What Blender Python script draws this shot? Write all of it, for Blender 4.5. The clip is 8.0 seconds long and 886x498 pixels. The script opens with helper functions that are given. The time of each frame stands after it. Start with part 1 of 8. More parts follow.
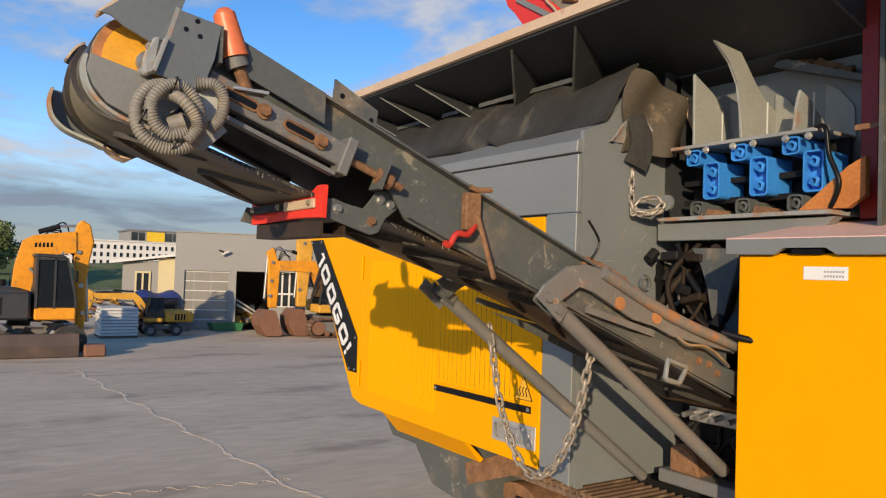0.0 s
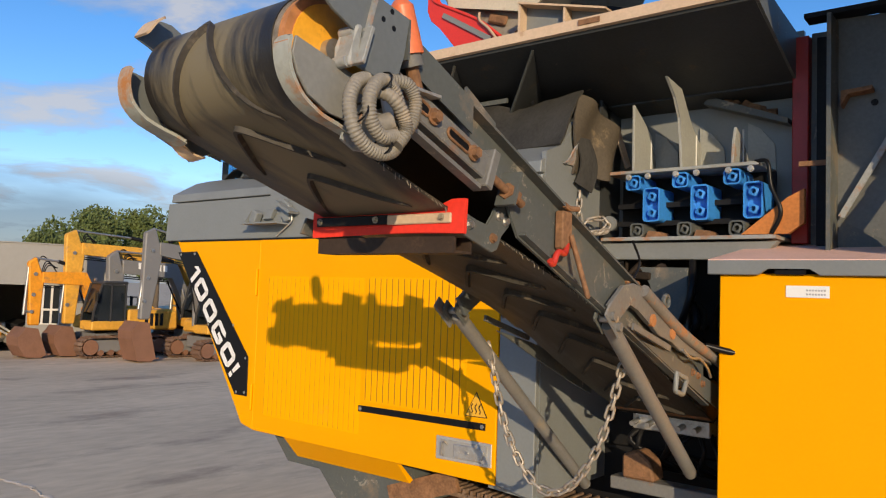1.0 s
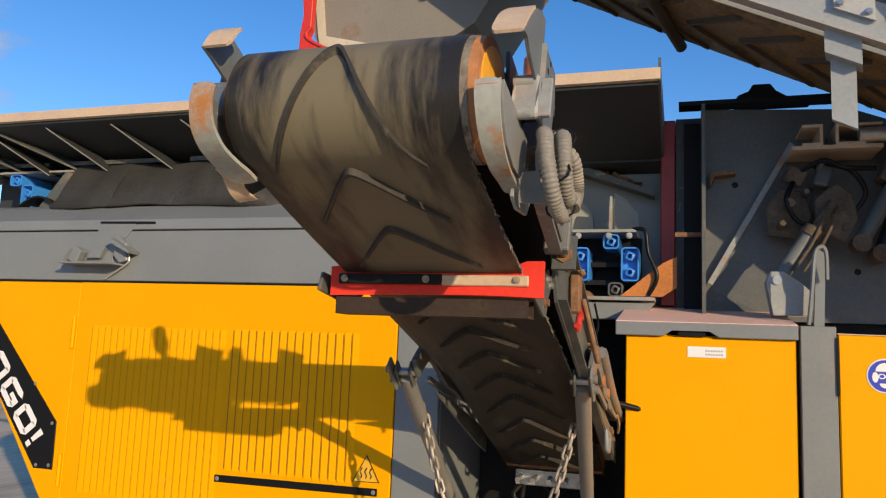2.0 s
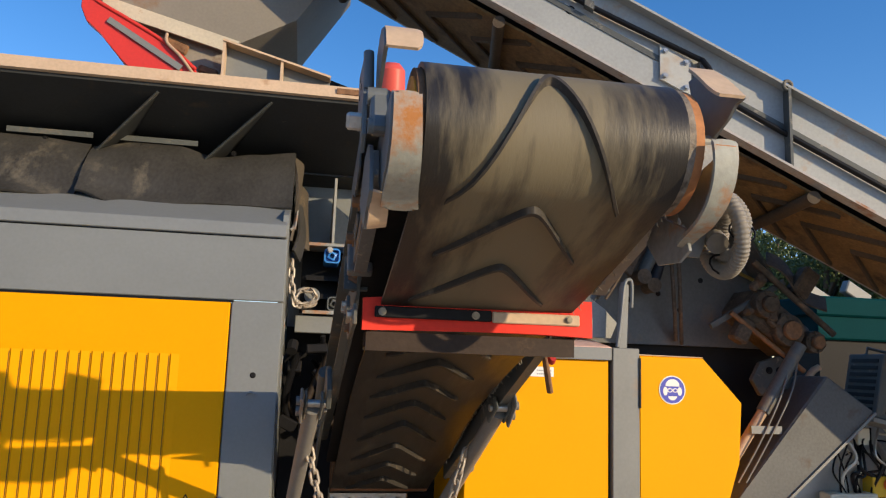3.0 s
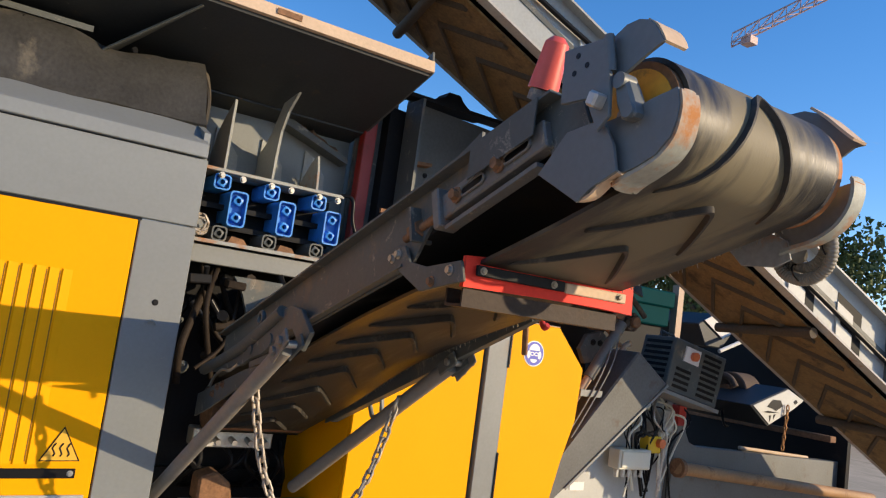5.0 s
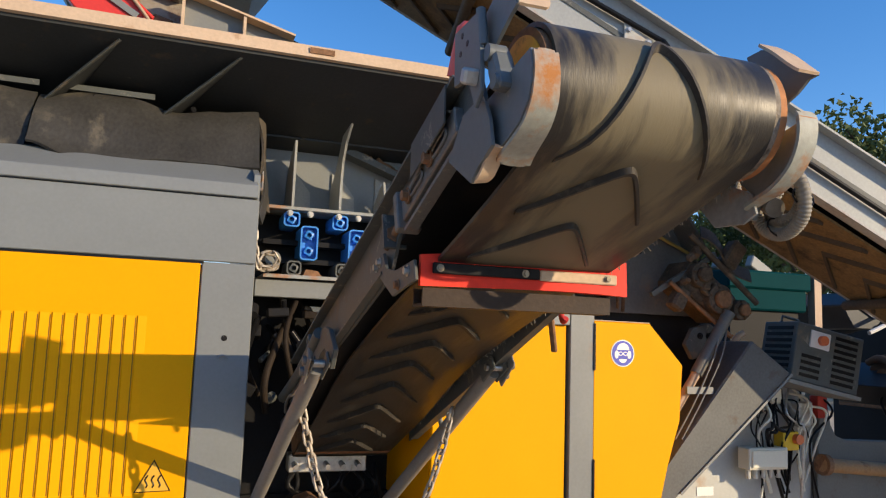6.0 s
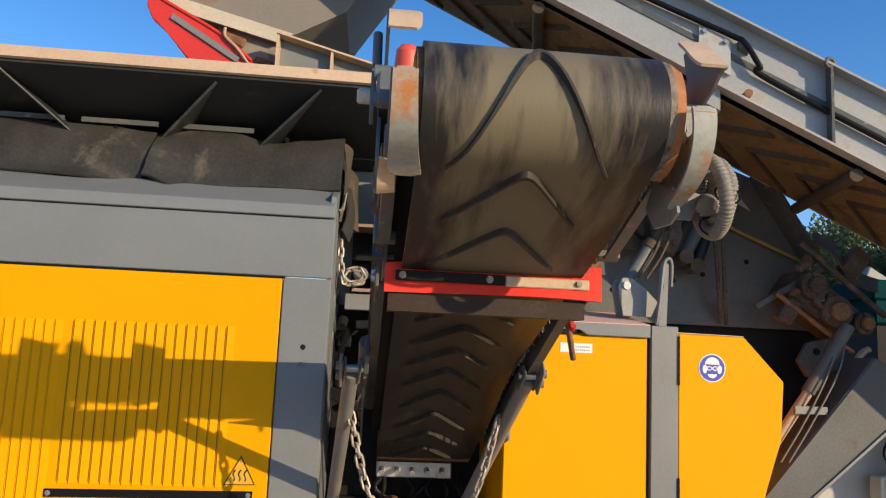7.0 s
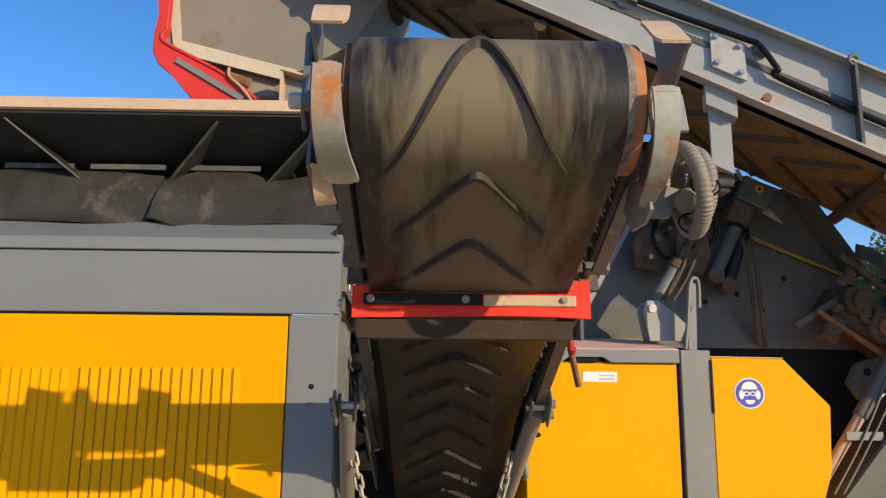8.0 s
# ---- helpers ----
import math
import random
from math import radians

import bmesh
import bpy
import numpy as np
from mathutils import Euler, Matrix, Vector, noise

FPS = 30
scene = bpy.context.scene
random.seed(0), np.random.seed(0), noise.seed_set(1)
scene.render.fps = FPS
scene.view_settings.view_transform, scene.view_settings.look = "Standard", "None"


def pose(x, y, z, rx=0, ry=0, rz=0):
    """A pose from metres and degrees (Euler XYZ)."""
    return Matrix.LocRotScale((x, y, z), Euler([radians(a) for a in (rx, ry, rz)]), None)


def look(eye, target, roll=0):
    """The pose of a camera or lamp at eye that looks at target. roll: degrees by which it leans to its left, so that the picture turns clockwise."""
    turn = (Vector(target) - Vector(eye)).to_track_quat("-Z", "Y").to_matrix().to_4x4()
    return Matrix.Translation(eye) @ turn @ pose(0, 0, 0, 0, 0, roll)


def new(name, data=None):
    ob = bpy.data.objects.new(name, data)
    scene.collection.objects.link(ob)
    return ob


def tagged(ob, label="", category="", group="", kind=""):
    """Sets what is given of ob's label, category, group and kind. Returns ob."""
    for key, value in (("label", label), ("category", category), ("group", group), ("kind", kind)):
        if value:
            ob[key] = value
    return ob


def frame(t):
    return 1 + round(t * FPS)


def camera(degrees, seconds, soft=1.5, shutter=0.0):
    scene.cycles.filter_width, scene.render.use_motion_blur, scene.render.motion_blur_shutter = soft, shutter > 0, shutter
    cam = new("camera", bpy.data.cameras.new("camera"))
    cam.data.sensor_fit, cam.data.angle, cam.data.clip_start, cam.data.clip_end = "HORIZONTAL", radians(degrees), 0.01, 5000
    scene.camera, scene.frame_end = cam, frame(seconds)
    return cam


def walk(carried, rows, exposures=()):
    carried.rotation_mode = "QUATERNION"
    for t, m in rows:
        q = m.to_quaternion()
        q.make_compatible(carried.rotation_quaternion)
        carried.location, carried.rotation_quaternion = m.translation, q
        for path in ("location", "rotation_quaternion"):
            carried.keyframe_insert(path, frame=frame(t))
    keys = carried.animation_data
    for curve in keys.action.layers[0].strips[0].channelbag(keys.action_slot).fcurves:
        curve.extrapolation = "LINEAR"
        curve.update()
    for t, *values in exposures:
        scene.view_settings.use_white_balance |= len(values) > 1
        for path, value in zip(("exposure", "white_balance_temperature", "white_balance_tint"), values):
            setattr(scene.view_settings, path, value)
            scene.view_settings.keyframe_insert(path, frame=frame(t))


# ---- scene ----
cam = camera(61.0, 8.0, soft=1.2)
PATH = [
    (0, (-0.247, 0.346, 2.185), (-1.915, 1.447, 2.246), 1.9),
    (0.5, (-0.647, -0.108, 2.173), (-2.14, 1.221, 2.26), 2.3),
    (1, (-1.08, -0.411, 2.167), (-2.322, 1.152, 2.284), 2.0),
    (1.5, (-1.452, -0.551, 2.18), (-2.476, 1.158, 2.354), 2.0),
    (2, (-2.004, -0.724, 2.194), (-2.613, 1.163, 2.456), 2.4),
    (2.2, (-2.315, -0.787, 2.215), (-2.673, 1.162, 2.486), 2.5),
    (3.3, (-3.346, -0.627, 2.261), (-2.843, 1.284, 2.564), 1.9),
    (3.5, (-3.458, -0.578, 2.253), (-2.873, 1.313, 2.541), 2.1),
    (4, (-3.863, -0.388, 2.251), (-2.955, 1.379, 2.485), 4.2),
    (4.2, (-4.054, -0.344, 2.237), (-3.012, 1.35, 2.455), 6.4),
    (5.3, (-4.122, -0.406, 2.212), (-3.088, 1.292, 2.428), 8.3),
    (5.5, (-4.018, -0.437, 2.213), (-3.054, 1.301, 2.431), 6.9),
    (6, (-3.611, -0.61, 2.198), (-2.954, 1.264, 2.436), 2.0),
    (6.5, (-3.326, -0.805, 2.155), (-2.938, 1.14, 2.414), 3.2),
    (7, (-3.036, -0.856, 2.174), (-2.855, 1.118, 2.445), 2.6),
    (7.5, (-2.863, -0.829, 2.176), (-2.765, 1.143, 2.494), 1.5),
    (8, (-2.806, -0.7, 2.144), (-2.762, 1.264, 2.518), 0.5),
]
# the clip's camera opens up a little where the frame fills with the shaded belt
EXPOSURE = [(0, -0.14, 6900, 10), (1, -0.17, 6950, 10), (2, -0.15, 6950, 10), (3.5, 0.05, 6900, 10), (4, 0.14, 6900, 10), (5.5, 0.14, 6900, 10), (6.5, 0.0, 6900, 10), (8, -0.04, 6950, 10)]
walk(cam, [(t, look(eye, target, roll)) for t, eye, target, roll in PATH], EXPOSURE)

# ---- light ----
SUN_DIR = Vector((0.99, -1.0, 0.34)).normalized()      # towards the sun
SUN_EL = math.asin(SUN_DIR.z)


def make_world():
    w = bpy.data.worlds.new("evening_sky")
    scene.world = w
    w.use_nodes = True
    nt = w.node_tree
    nt.nodes.clear()
    out = nt.nodes.new("ShaderNodeOutputWorld")
    bg = nt.nodes.new("ShaderNodeBackground")
    bg.inputs["Strength"].default_value = 0.11
    sky = nt.nodes.new("ShaderNodeTexSky")
    sky.sky_type = "NISHITA"
    sky.sun_disc = False
    sky.sun_elevation = SUN_EL + radians(9)
    sky.sun_rotation = radians(135)
    sky.air_density = 1.0
    sky.dust_density = 0.15
    sky.ozone_density = 3.0
    tc = nt.nodes.new("ShaderNodeTexCoord")
    # clouds: noise on the sky dome, flattened towards the horizon
    sep = nt.nodes.new("ShaderNodeSeparateXYZ")
    nt.links.new(tc.outputs["Generated"], sep.inputs[0])
    zz = nt.nodes.new("ShaderNodeMath"); zz.operation = "ADD"; zz.inputs[1].default_value = 0.12
    nt.links.new(sep.outputs["Z"], zz.inputs[0])
    zm = nt.nodes.new("ShaderNodeMath"); zm.operation = "MAXIMUM"; zm.inputs[1].default_value = 0.05
    nt.links.new(zz.outputs[0], zm.inputs[0])
    dx = nt.nodes.new("ShaderNodeMath"); dx.operation = "DIVIDE"
    dy = nt.nodes.new("ShaderNodeMath"); dy.operation = "DIVIDE"
    nt.links.new(sep.outputs["X"], dx.inputs[0]); nt.links.new(zm.outputs[0], dx.inputs[1])
    nt.links.new(sep.outputs["Y"], dy.inputs[0]); nt.links.new(zm.outputs[0], dy.inputs[1])
    com = nt.nodes.new("ShaderNodeCombineXYZ")
    nt.links.new(dx.outputs[0], com.inputs["X"]); nt.links.new(dy.outputs[0], com.inputs["Y"])
    n1 = nt.nodes.new("ShaderNodeTexNoise")
    n1.inputs["Scale"].default_value = 1.15
    n1.inputs["Detail"].default_value = 9.0
    n1.inputs["Roughness"].default_value = 0.58
    n1.inputs["Distortion"].default_value = 0.3
    nt.links.new(com.outputs[0], n1.inputs["Vector"])
    # the cloud field lies over the west (towards -x) and thins out to the east
    side = nt.nodes.new("ShaderNodeMapRange")
    side.inputs["From Min"].default_value = -0.2
    side.inputs["From Max"].default_value = -0.85
    side.inputs["To Min"].default_value = -0.16
    side.inputs["To Max"].default_value = 0.005
    nt.links.new(sep.outputs["X"], side.inputs["Value"])
    add = nt.nodes.new("ShaderNodeMath"); add.operation = "ADD"
    nt.links.new(n1.outputs["Fac"], add.inputs[0]); nt.links.new(side.outputs[0], add.inputs[1])
    ramp = nt.nodes.new("ShaderNodeValToRGB")
    ramp.color_ramp.elements[0].position, ramp.color_ramp.elements[1].position = 0.485, 0.61
    nt.links.new(add.outputs[0], ramp.inputs[0])
    ccol = nt.nodes.new("ShaderNodeMixRGB")
    ccol.inputs[1].default_value = (3.1, 3.5, 4.3, 1)
    ccol.inputs[2].default_value = (5.8, 6.0, 6.6, 1)
    nt.links.new(ramp.outputs[0], ccol.inputs[0])
    mix = nt.nodes.new("ShaderNodeMixRGB")
    fac = nt.nodes.new("ShaderNodeMath"); fac.operation = "MULTIPLY"; fac.inputs[1].default_value = 0.85
    nt.links.new(ramp.outputs[0], fac.inputs[0])
    nt.links.new(fac.outputs[0], mix.inputs[0])
    hs = nt.nodes.new("ShaderNodeHueSaturation")
    hs.inputs["Saturation"].default_value = 1.3
    hs.inputs["Value"].default_value = 1.75
    nt.links.new(sky.outputs[0], hs.inputs["Color"])
    tint = nt.nodes.new("ShaderNodeMixRGB"); tint.blend_type = "MULTIPLY"; tint.inputs[0].default_value = 1
    tint.inputs[2].default_value = (1.04, 0.96, 1.08, 1)
    nt.links.new(hs.outputs[0], tint.inputs[1])
    nt.links.new(tint.outputs[0], mix.inputs[1])
    nt.links.new(ccol.outputs[0], mix.inputs[2])
    # a low bank of blue-grey cloud along the western horizon
    n2 = nt.nodes.new("ShaderNodeTexNoise")
    n2.inputs["Scale"].default_value = 2.6
    n2.inputs["Detail"].default_value = 6.0
    st = nt.nodes.new("ShaderNodeMapping")
    st.inputs["Scale"].default_value = (1.0, 1.0, 6.0)
    nt.links.new(tc.outputs["Generated"], st.inputs["Vector"])
    nt.links.new(st.outputs[0], n2.inputs["Vector"])
    top = nt.nodes.new("ShaderNodeMath"); top.operation = "MULTIPLY_ADD"
    top.inputs[1].default_value = -0.13
    nt.links.new(n2.outputs["Fac"], top.inputs[0]); nt.links.new(sep.outputs["Z"], top.inputs[2])
    bank = nt.nodes.new("ShaderNodeMapRange")
    bank.inputs["From Min"].default_value, bank.inputs["From Max"].default_value = 0.075, 0.005
    nt.links.new(top.outputs[0], bank.inputs["Value"])
    west = nt.nodes.new("ShaderNodeMapRange")
    west.inputs["From Min"].default_value, west.inputs["From Max"].default_value = 0.1, -0.6
    west.inputs["To Max"].default_value = 0.8
    nt.links.new(sep.outputs["X"], west.inputs["Value"])
    bf = nt.nodes.new("ShaderNodeMath"); bf.operation = "MULTIPLY"
    nt.links.new(bank.outputs[0], bf.inputs[0]); nt.links.new(west.outputs[0], bf.inputs[1])
    mix2 = nt.nodes.new("ShaderNodeMixRGB")
    mix2.inputs[2].default_value = (1.5, 2.2, 3.3, 1)
    nt.links.new(bf.outputs[0], mix2.inputs[0]); nt.links.new(mix.outputs[0], mix2.inputs[1])
    nt.links.new(mix2.outputs[0], bg.inputs["Color"])
    nt.links.new(bg.outputs[0], out.inputs["Surface"])


make_world()
sun = new("sun", bpy.data.lights.new("sun", "SUN"))
sun.data.energy = 4.9
sun.data.angle = radians(0.5)
sun.data.color = (1.0, 0.81, 0.56)
sun.matrix_world = look(SUN_DIR * 40, (0, 0, 0))

# ---- materials ----


def mat(name, col, rough=0.5, metal=0.0, var=0.25, scale=3.0, fine=60.0, bump=0.15, dirt=None, dirt_amt=0.0,
        dirt_scale=2.0, random_amt=0.0, coat=0.0, spec=0.5, stretch=(1, 1, 1), scuff=0.0, scuff_col=(0.30, 0.27, 0.22)):
    """A worn surface: base colour varied at two scales, patches of dirt or rust, fine relief."""
    m = bpy.data.materials.new(name)
    m.use_nodes = True
    nt = m.node_tree
    bs = nt.nodes["Principled BSDF"]
    tc = nt.nodes.new("ShaderNodeTexCoord")
    mp = nt.nodes.new("ShaderNodeMapping")
    mp.inputs["Scale"].default_value = stretch
    nt.links.new(tc.outputs["Object"], mp.inputs["Vector"])
    big = nt.nodes.new("ShaderNodeTexNoise")
    big.inputs["Scale"].default_value = scale
    big.inputs["Detail"].default_value = 6
    small = nt.nodes.new("ShaderNodeTexNoise")
    small.inputs["Scale"].default_value = fine
    small.inputs["Detail"].default_value = 4
    for n in (big, small):
        nt.links.new(mp.outputs[0], n.inputs["Vector"])
    mix0 = nt.nodes.new("ShaderNodeMath"); mix0.operation = "MULTIPLY_ADD"
    mix0.inputs[1].default_value = 0.45
    nt.links.new(small.outputs["Fac"], mix0.inputs[0])
    half = nt.nodes.new("ShaderNodeMath"); half.operation = "MULTIPLY"; half.inputs[1].default_value = 0.55
    nt.links.new(big.outputs["Fac"], half.inputs[0])
    nt.links.new(half.outputs[0], mix0.inputs[2])
    shade = nt.nodes.new("ShaderNodeMapRange")
    shade.inputs["From Min"].default_value, shade.inputs["From Max"].default_value = 0.3, 0.7
    shade.inputs["To Min"].default_value, shade.inputs["To Max"].default_value = 1 - var, 1 + var
    nt.links.new(mix0.outputs[0], shade.inputs["Value"])
    val = shade.outputs[0]
    if random_amt:
        oi = nt.nodes.new("ShaderNodeObjectInfo")
        rm = nt.nodes.new("ShaderNodeMapRange")
        rm.inputs["To Min"].default_value, rm.inputs["To Max"].default_value = 1 - random_amt, 1 + random_amt
        nt.links.new(oi.outputs["Random"], rm.inputs["Value"])
        mu = nt.nodes.new("ShaderNodeMath"); mu.operation = "MULTIPLY"
        nt.links.new(val, mu.inputs[0]); nt.links.new(rm.outputs[0], mu.inputs[1])
        val = mu.outputs[0]
    colr = nt.nodes.new("ShaderNodeMixRGB"); colr.blend_type = "MULTIPLY"; colr.inputs[0].default_value = 1
    colr.inputs[1].default_value = (*col, 1)
    nt.links.new(val, colr.inputs[2])
    result = colr.outputs[0]
    rough_val = None
    if dirt is not None and dirt_amt > 0:
        dn = nt.nodes.new("ShaderNodeTexNoise")
        dn.inputs["Scale"].default_value = dirt_scale
        dn.inputs["Detail"].default_value = 9
        dn.inputs["Roughness"].default_value = 0.68
        nt.links.new(mp.outputs[0], dn.inputs["Vector"])
        dr = nt.nodes.new("ShaderNodeMapRange")
        edge = 0.72 - 0.42 * dirt_amt
        dr.inputs["From Min"].default_value, dr.inputs["From Max"].default_value = edge, edge + 0.16
        nt.links.new(dn.outputs["Fac"], dr.inputs["Value"])
        dm = nt.nodes.new("ShaderNodeMixRGB")
        dm.inputs[2].default_value = (*dirt, 1)
        nt.links.new(dr.outputs[0], dm.inputs[0])
        nt.links.new(result, dm.inputs[1])
        result = dm.outputs[0]
        rr = nt.nodes.new("ShaderNodeMapRange")
        rr.inputs["To Min"].default_value, rr.inputs["To Max"].default_value = rough, max(rough, 0.85)
        nt.links.new(dr.outputs[0], rr.inputs["Value"])
        rough_val = rr.outputs[0]
        if metal > 0:
            mm = nt.nodes.new("ShaderNodeMapRange")
            mm.inputs["To Min"].default_value, mm.inputs["To Max"].default_value = metal, 0.0
            nt.links.new(dr.outputs[0], mm.inputs["Value"])
            nt.links.new(mm.outputs[0], bs.inputs["Metallic"])
    if scuff:
        sn = nt.nodes.new("ShaderNodeTexNoise")
        sn.inputs["Scale"].default_value = 11.0
        sn.inputs["Detail"].default_value = 12
        sn.inputs["Roughness"].default_value = 0.78
        sn.inputs["Distortion"].default_value = 0.6
        nt.links.new(tc.outputs["Object"], sn.inputs["Vector"])
        sr = nt.nodes.new("ShaderNodeMapRange")
        e = 0.70 - 0.14 * scuff
        sr.inputs["From Min"].default_value, sr.inputs["From Max"].default_value = e, e + 0.05
        sr.inputs["To Max"].default_value = 0.75
        nt.links.new(sn.outputs["Fac"], sr.inputs["Value"])
        sm = nt.nodes.new("ShaderNodeMixRGB")
        sm.inputs[2].default_value = (*scuff_col, 1)
        nt.links.new(sr.outputs[0], sm.inputs[0])
        nt.links.new(result, sm.inputs[1])
        result = sm.outputs[0]
    nt.links.new(result, bs.inputs["Base Color"])
    bs.inputs["Roughness"].default_value = rough
    if rough_val:
        nt.links.new(rough_val, bs.inputs["Roughness"])
    if not (dirt is not None and dirt_amt > 0 and metal > 0):
        bs.inputs["Metallic"].default_value = metal
    bs.inputs["Specular IOR Level"].default_value = spec
    bs.inputs["Coat Weight"].default_value = coat
    bs.inputs["Coat Roughness"].default_value = 0.15
    if bump:
        bp = nt.nodes.new("ShaderNodeBump")
        bp.inputs["Strength"].default_value = bump
        bp.inputs["Distance"].default_value = 0.01
        nt.links.new(mix0.outputs[0], bp.inputs["Height"])
        nt.links.new(bp.outputs[0], bs.inputs["Normal"])
    return m


RUST = (0.22, 0.085, 0.03)
DUST = (0.36, 0.27, 0.19)
M_yellow = mat("yellow_paint", (0.84, 0.36, 0.001), 0.6, var=0.03, bump=0.02, spec=0.12, dirt=(0.55, 0.28, 0.06), dirt_amt=0.05)
M_grey = mat("grey_paint", (0.188, 0.201, 0.199), 0.45, var=0.08, bump=0.03, dirt=(0.22, 0.19, 0.15), dirt_amt=0.2, scuff=0.25)
M_frame = mat("worn_grey_paint", (0.088, 0.096, 0.092), 0.5, var=0.15, bump=0.08, dirt=(0.22, 0.17, 0.12), dirt_amt=0.42, dirt_scale=4, scuff=0.85, spec=0.35)
M_pale = mat("pale_grey_paint", (0.45, 0.455, 0.425), 0.5, var=0.08, bump=0.05, dirt=(0.40, 0.26, 0.15), dirt_amt=0.25)
# steel lowered to near black so that shaded gaps go dark
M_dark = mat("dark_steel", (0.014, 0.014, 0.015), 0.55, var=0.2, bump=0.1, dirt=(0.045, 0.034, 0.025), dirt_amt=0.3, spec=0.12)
M_wear = mat("chipped_paint_over_rust", (0.27, 0.28, 0.27), 0.55, var=0.25, bump=0.25, dirt=(0.36, 0.15, 0.055), dirt_amt=0.52, dirt_scale=9)
M_rust = mat("rust", (0.21, 0.105, 0.05), 0.85, var=0.5, scale=12, bump=0.4, dirt=(0.12, 0.06, 0.03), dirt_amt=0.4, dirt_scale=14)
M_rusttan = mat("dusty_bare_steel", (0.55, 0.40, 0.27), 0.7, var=0.15, bump=0.15, dirt=(0.36, 0.2, 0.1), dirt_amt=0.22, dirt_scale=6)
M_rib = mat("rib_rubber", (0.05, 0.045, 0.04), 0.6, var=0.3, bump=0.2, dirt=(0.18, 0.15, 0.11), dirt_amt=0.3, dirt_scale=8, spec=0.25)
M_riblow = mat("lower_run_rib_rubber", (0.040, 0.036, 0.031), 0.65, var=0.3, bump=0.2, dirt=(0.17, 0.135, 0.09), dirt_amt=0.40, dirt_scale=8, spec=0.12)
M_flap = mat("rubber_flap", (0.046, 0.044, 0.040), 0.5, var=0.4, scale=5, bump=0.2, dirt=(0.16, 0.14, 0.105), dirt_amt=0.32, dirt_scale=3, stretch=(1, 1, 0.5), spec=0.22)
M_red = mat("red_polyurethane", (0.75, 0.045, 0.028), 0.6, spec=0.2, var=0.12, bump=0.08, dirt=(0.30, 0.06, 0.04), dirt_amt=0.2, dirt_scale=8)
M_redpaint = mat("red_paint", (0.50, 0.035, 0.02), 0.45, var=0.15, bump=0.05, dirt=(0.25, 0.09, 0.05), dirt_amt=0.25)
M_orange = mat("orange_beacon_plastic", (0.70, 0.17, 0.06), 0.4, var=0.15, bump=0.05, dirt=(0.35, 0.17, 0.10), dirt_amt=0.4, dirt_scale=10)
M_blue = mat("blue_plastic", (0.035, 0.235, 0.66), 0.42, var=0.2, bump=0.06, dirt=(0.22, 0.22, 0.20), dirt_amt=0.22, dirt_scale=18)
M_black = mat("black_film", (0.008, 0.008, 0.009), 0.35, var=0.1, bump=0.01, spec=0.2)
M_white = mat("white_film", (0.78, 0.77, 0.74), 0.5, var=0.06, bump=0.01)
M_zinc = mat("galvanised_steel", (0.52, 0.50, 0.46), 0.45, metal=0.7, var=0.25, bump=0.12, dirt=(0.36, 0.27, 0.18), dirt_amt=0.4, dirt_scale=20)
M_steel = mat("steel", (0.42, 0.41, 0.39), 0.4, metal=0.8, var=0.2, bump=0.1, dirt=(0.26, 0.17, 0.1), dirt_amt=0.3, dirt_scale=14)
M_hose = mat("corrugated_grey_hose", (0.22, 0.20, 0.165), 0.6, var=0.25, bump=0.1, dirt=(0.32, 0.26, 0.19), dirt_amt=0.4, dirt_scale=12)
M_drum = mat("yellow_drum_paint", (0.75, 0.36, 0.03), 0.5, var=0.15, bump=0.1, dirt=(0.22, 0.13, 0.05), dirt_amt=0.32, dirt_scale=14)
M_beltdirt = mat("muddy_belt", (0.20, 0.122, 0.045), 0.75, var=0.5, scale=4, bump=0.3, dirt=(0.06, 0.040, 0.022), dirt_amt=0.5, dirt_scale=4)
M_roofdust = mat("dusty_roof_paint", (0.82, 0.52, 0.42), 0.7, var=0.12, bump=0.1, dirt=(0.32, 0.2, 0.16), dirt_amt=0.25)
M_concrete = mat("yard_concrete", (0.60, 0.475, 0.325), 0.9, spec=0.15, var=0.22, scale=0.5, fine=7, bump=0.12, dirt=(0.33, 0.25, 0.18), dirt_amt=0.42, dirt_scale=0.8, stretch=(1.0, 0.35, 1))
M_sand = mat("crack_sand", (0.66, 0.53, 0.38), 0.9, var=0.25, bump=0.2)
M_render = mat("grey_render", (0.27, 0.26, 0.24), 0.8, var=0.05, scale=0.5, fine=8, bump=0.03)
M_cream = mat("cream_render", (0.55, 0.46, 0.27), 0.8, var=0.05, bump=0.03)
M_officewhite = mat("white_facade", (0.62, 0.60, 0.56), 0.7, var=0.04, bump=0.02)
M_glassdark = mat("dark_glass", (0.02, 0.025, 0.03), 0.08, var=0.1, bump=0.0, spec=0.7)
M_excyellow = mat("excavator_yellow", (0.66, 0.33, 0.045), 0.5, var=0.22, scale=2.5, fine=14, bump=0.08, dirt=(0.33, 0.20, 0.10), dirt_amt=0.40, dirt_scale=3, spec=0.3)
M_excgrey = mat("excavator_grey", (0.17, 0.165, 0.16), 0.5, var=0.1, scale=1.5, bump=0.05, dirt=(0.26, 0.22, 0.18), dirt_amt=0.3)
M_bucket = mat("bucket_rust", (0.20, 0.095, 0.055), 0.75, var=0.3, scale=2, bump=0.2, dirt=(0.17, 0.08, 0.045), dirt_amt=0.4)
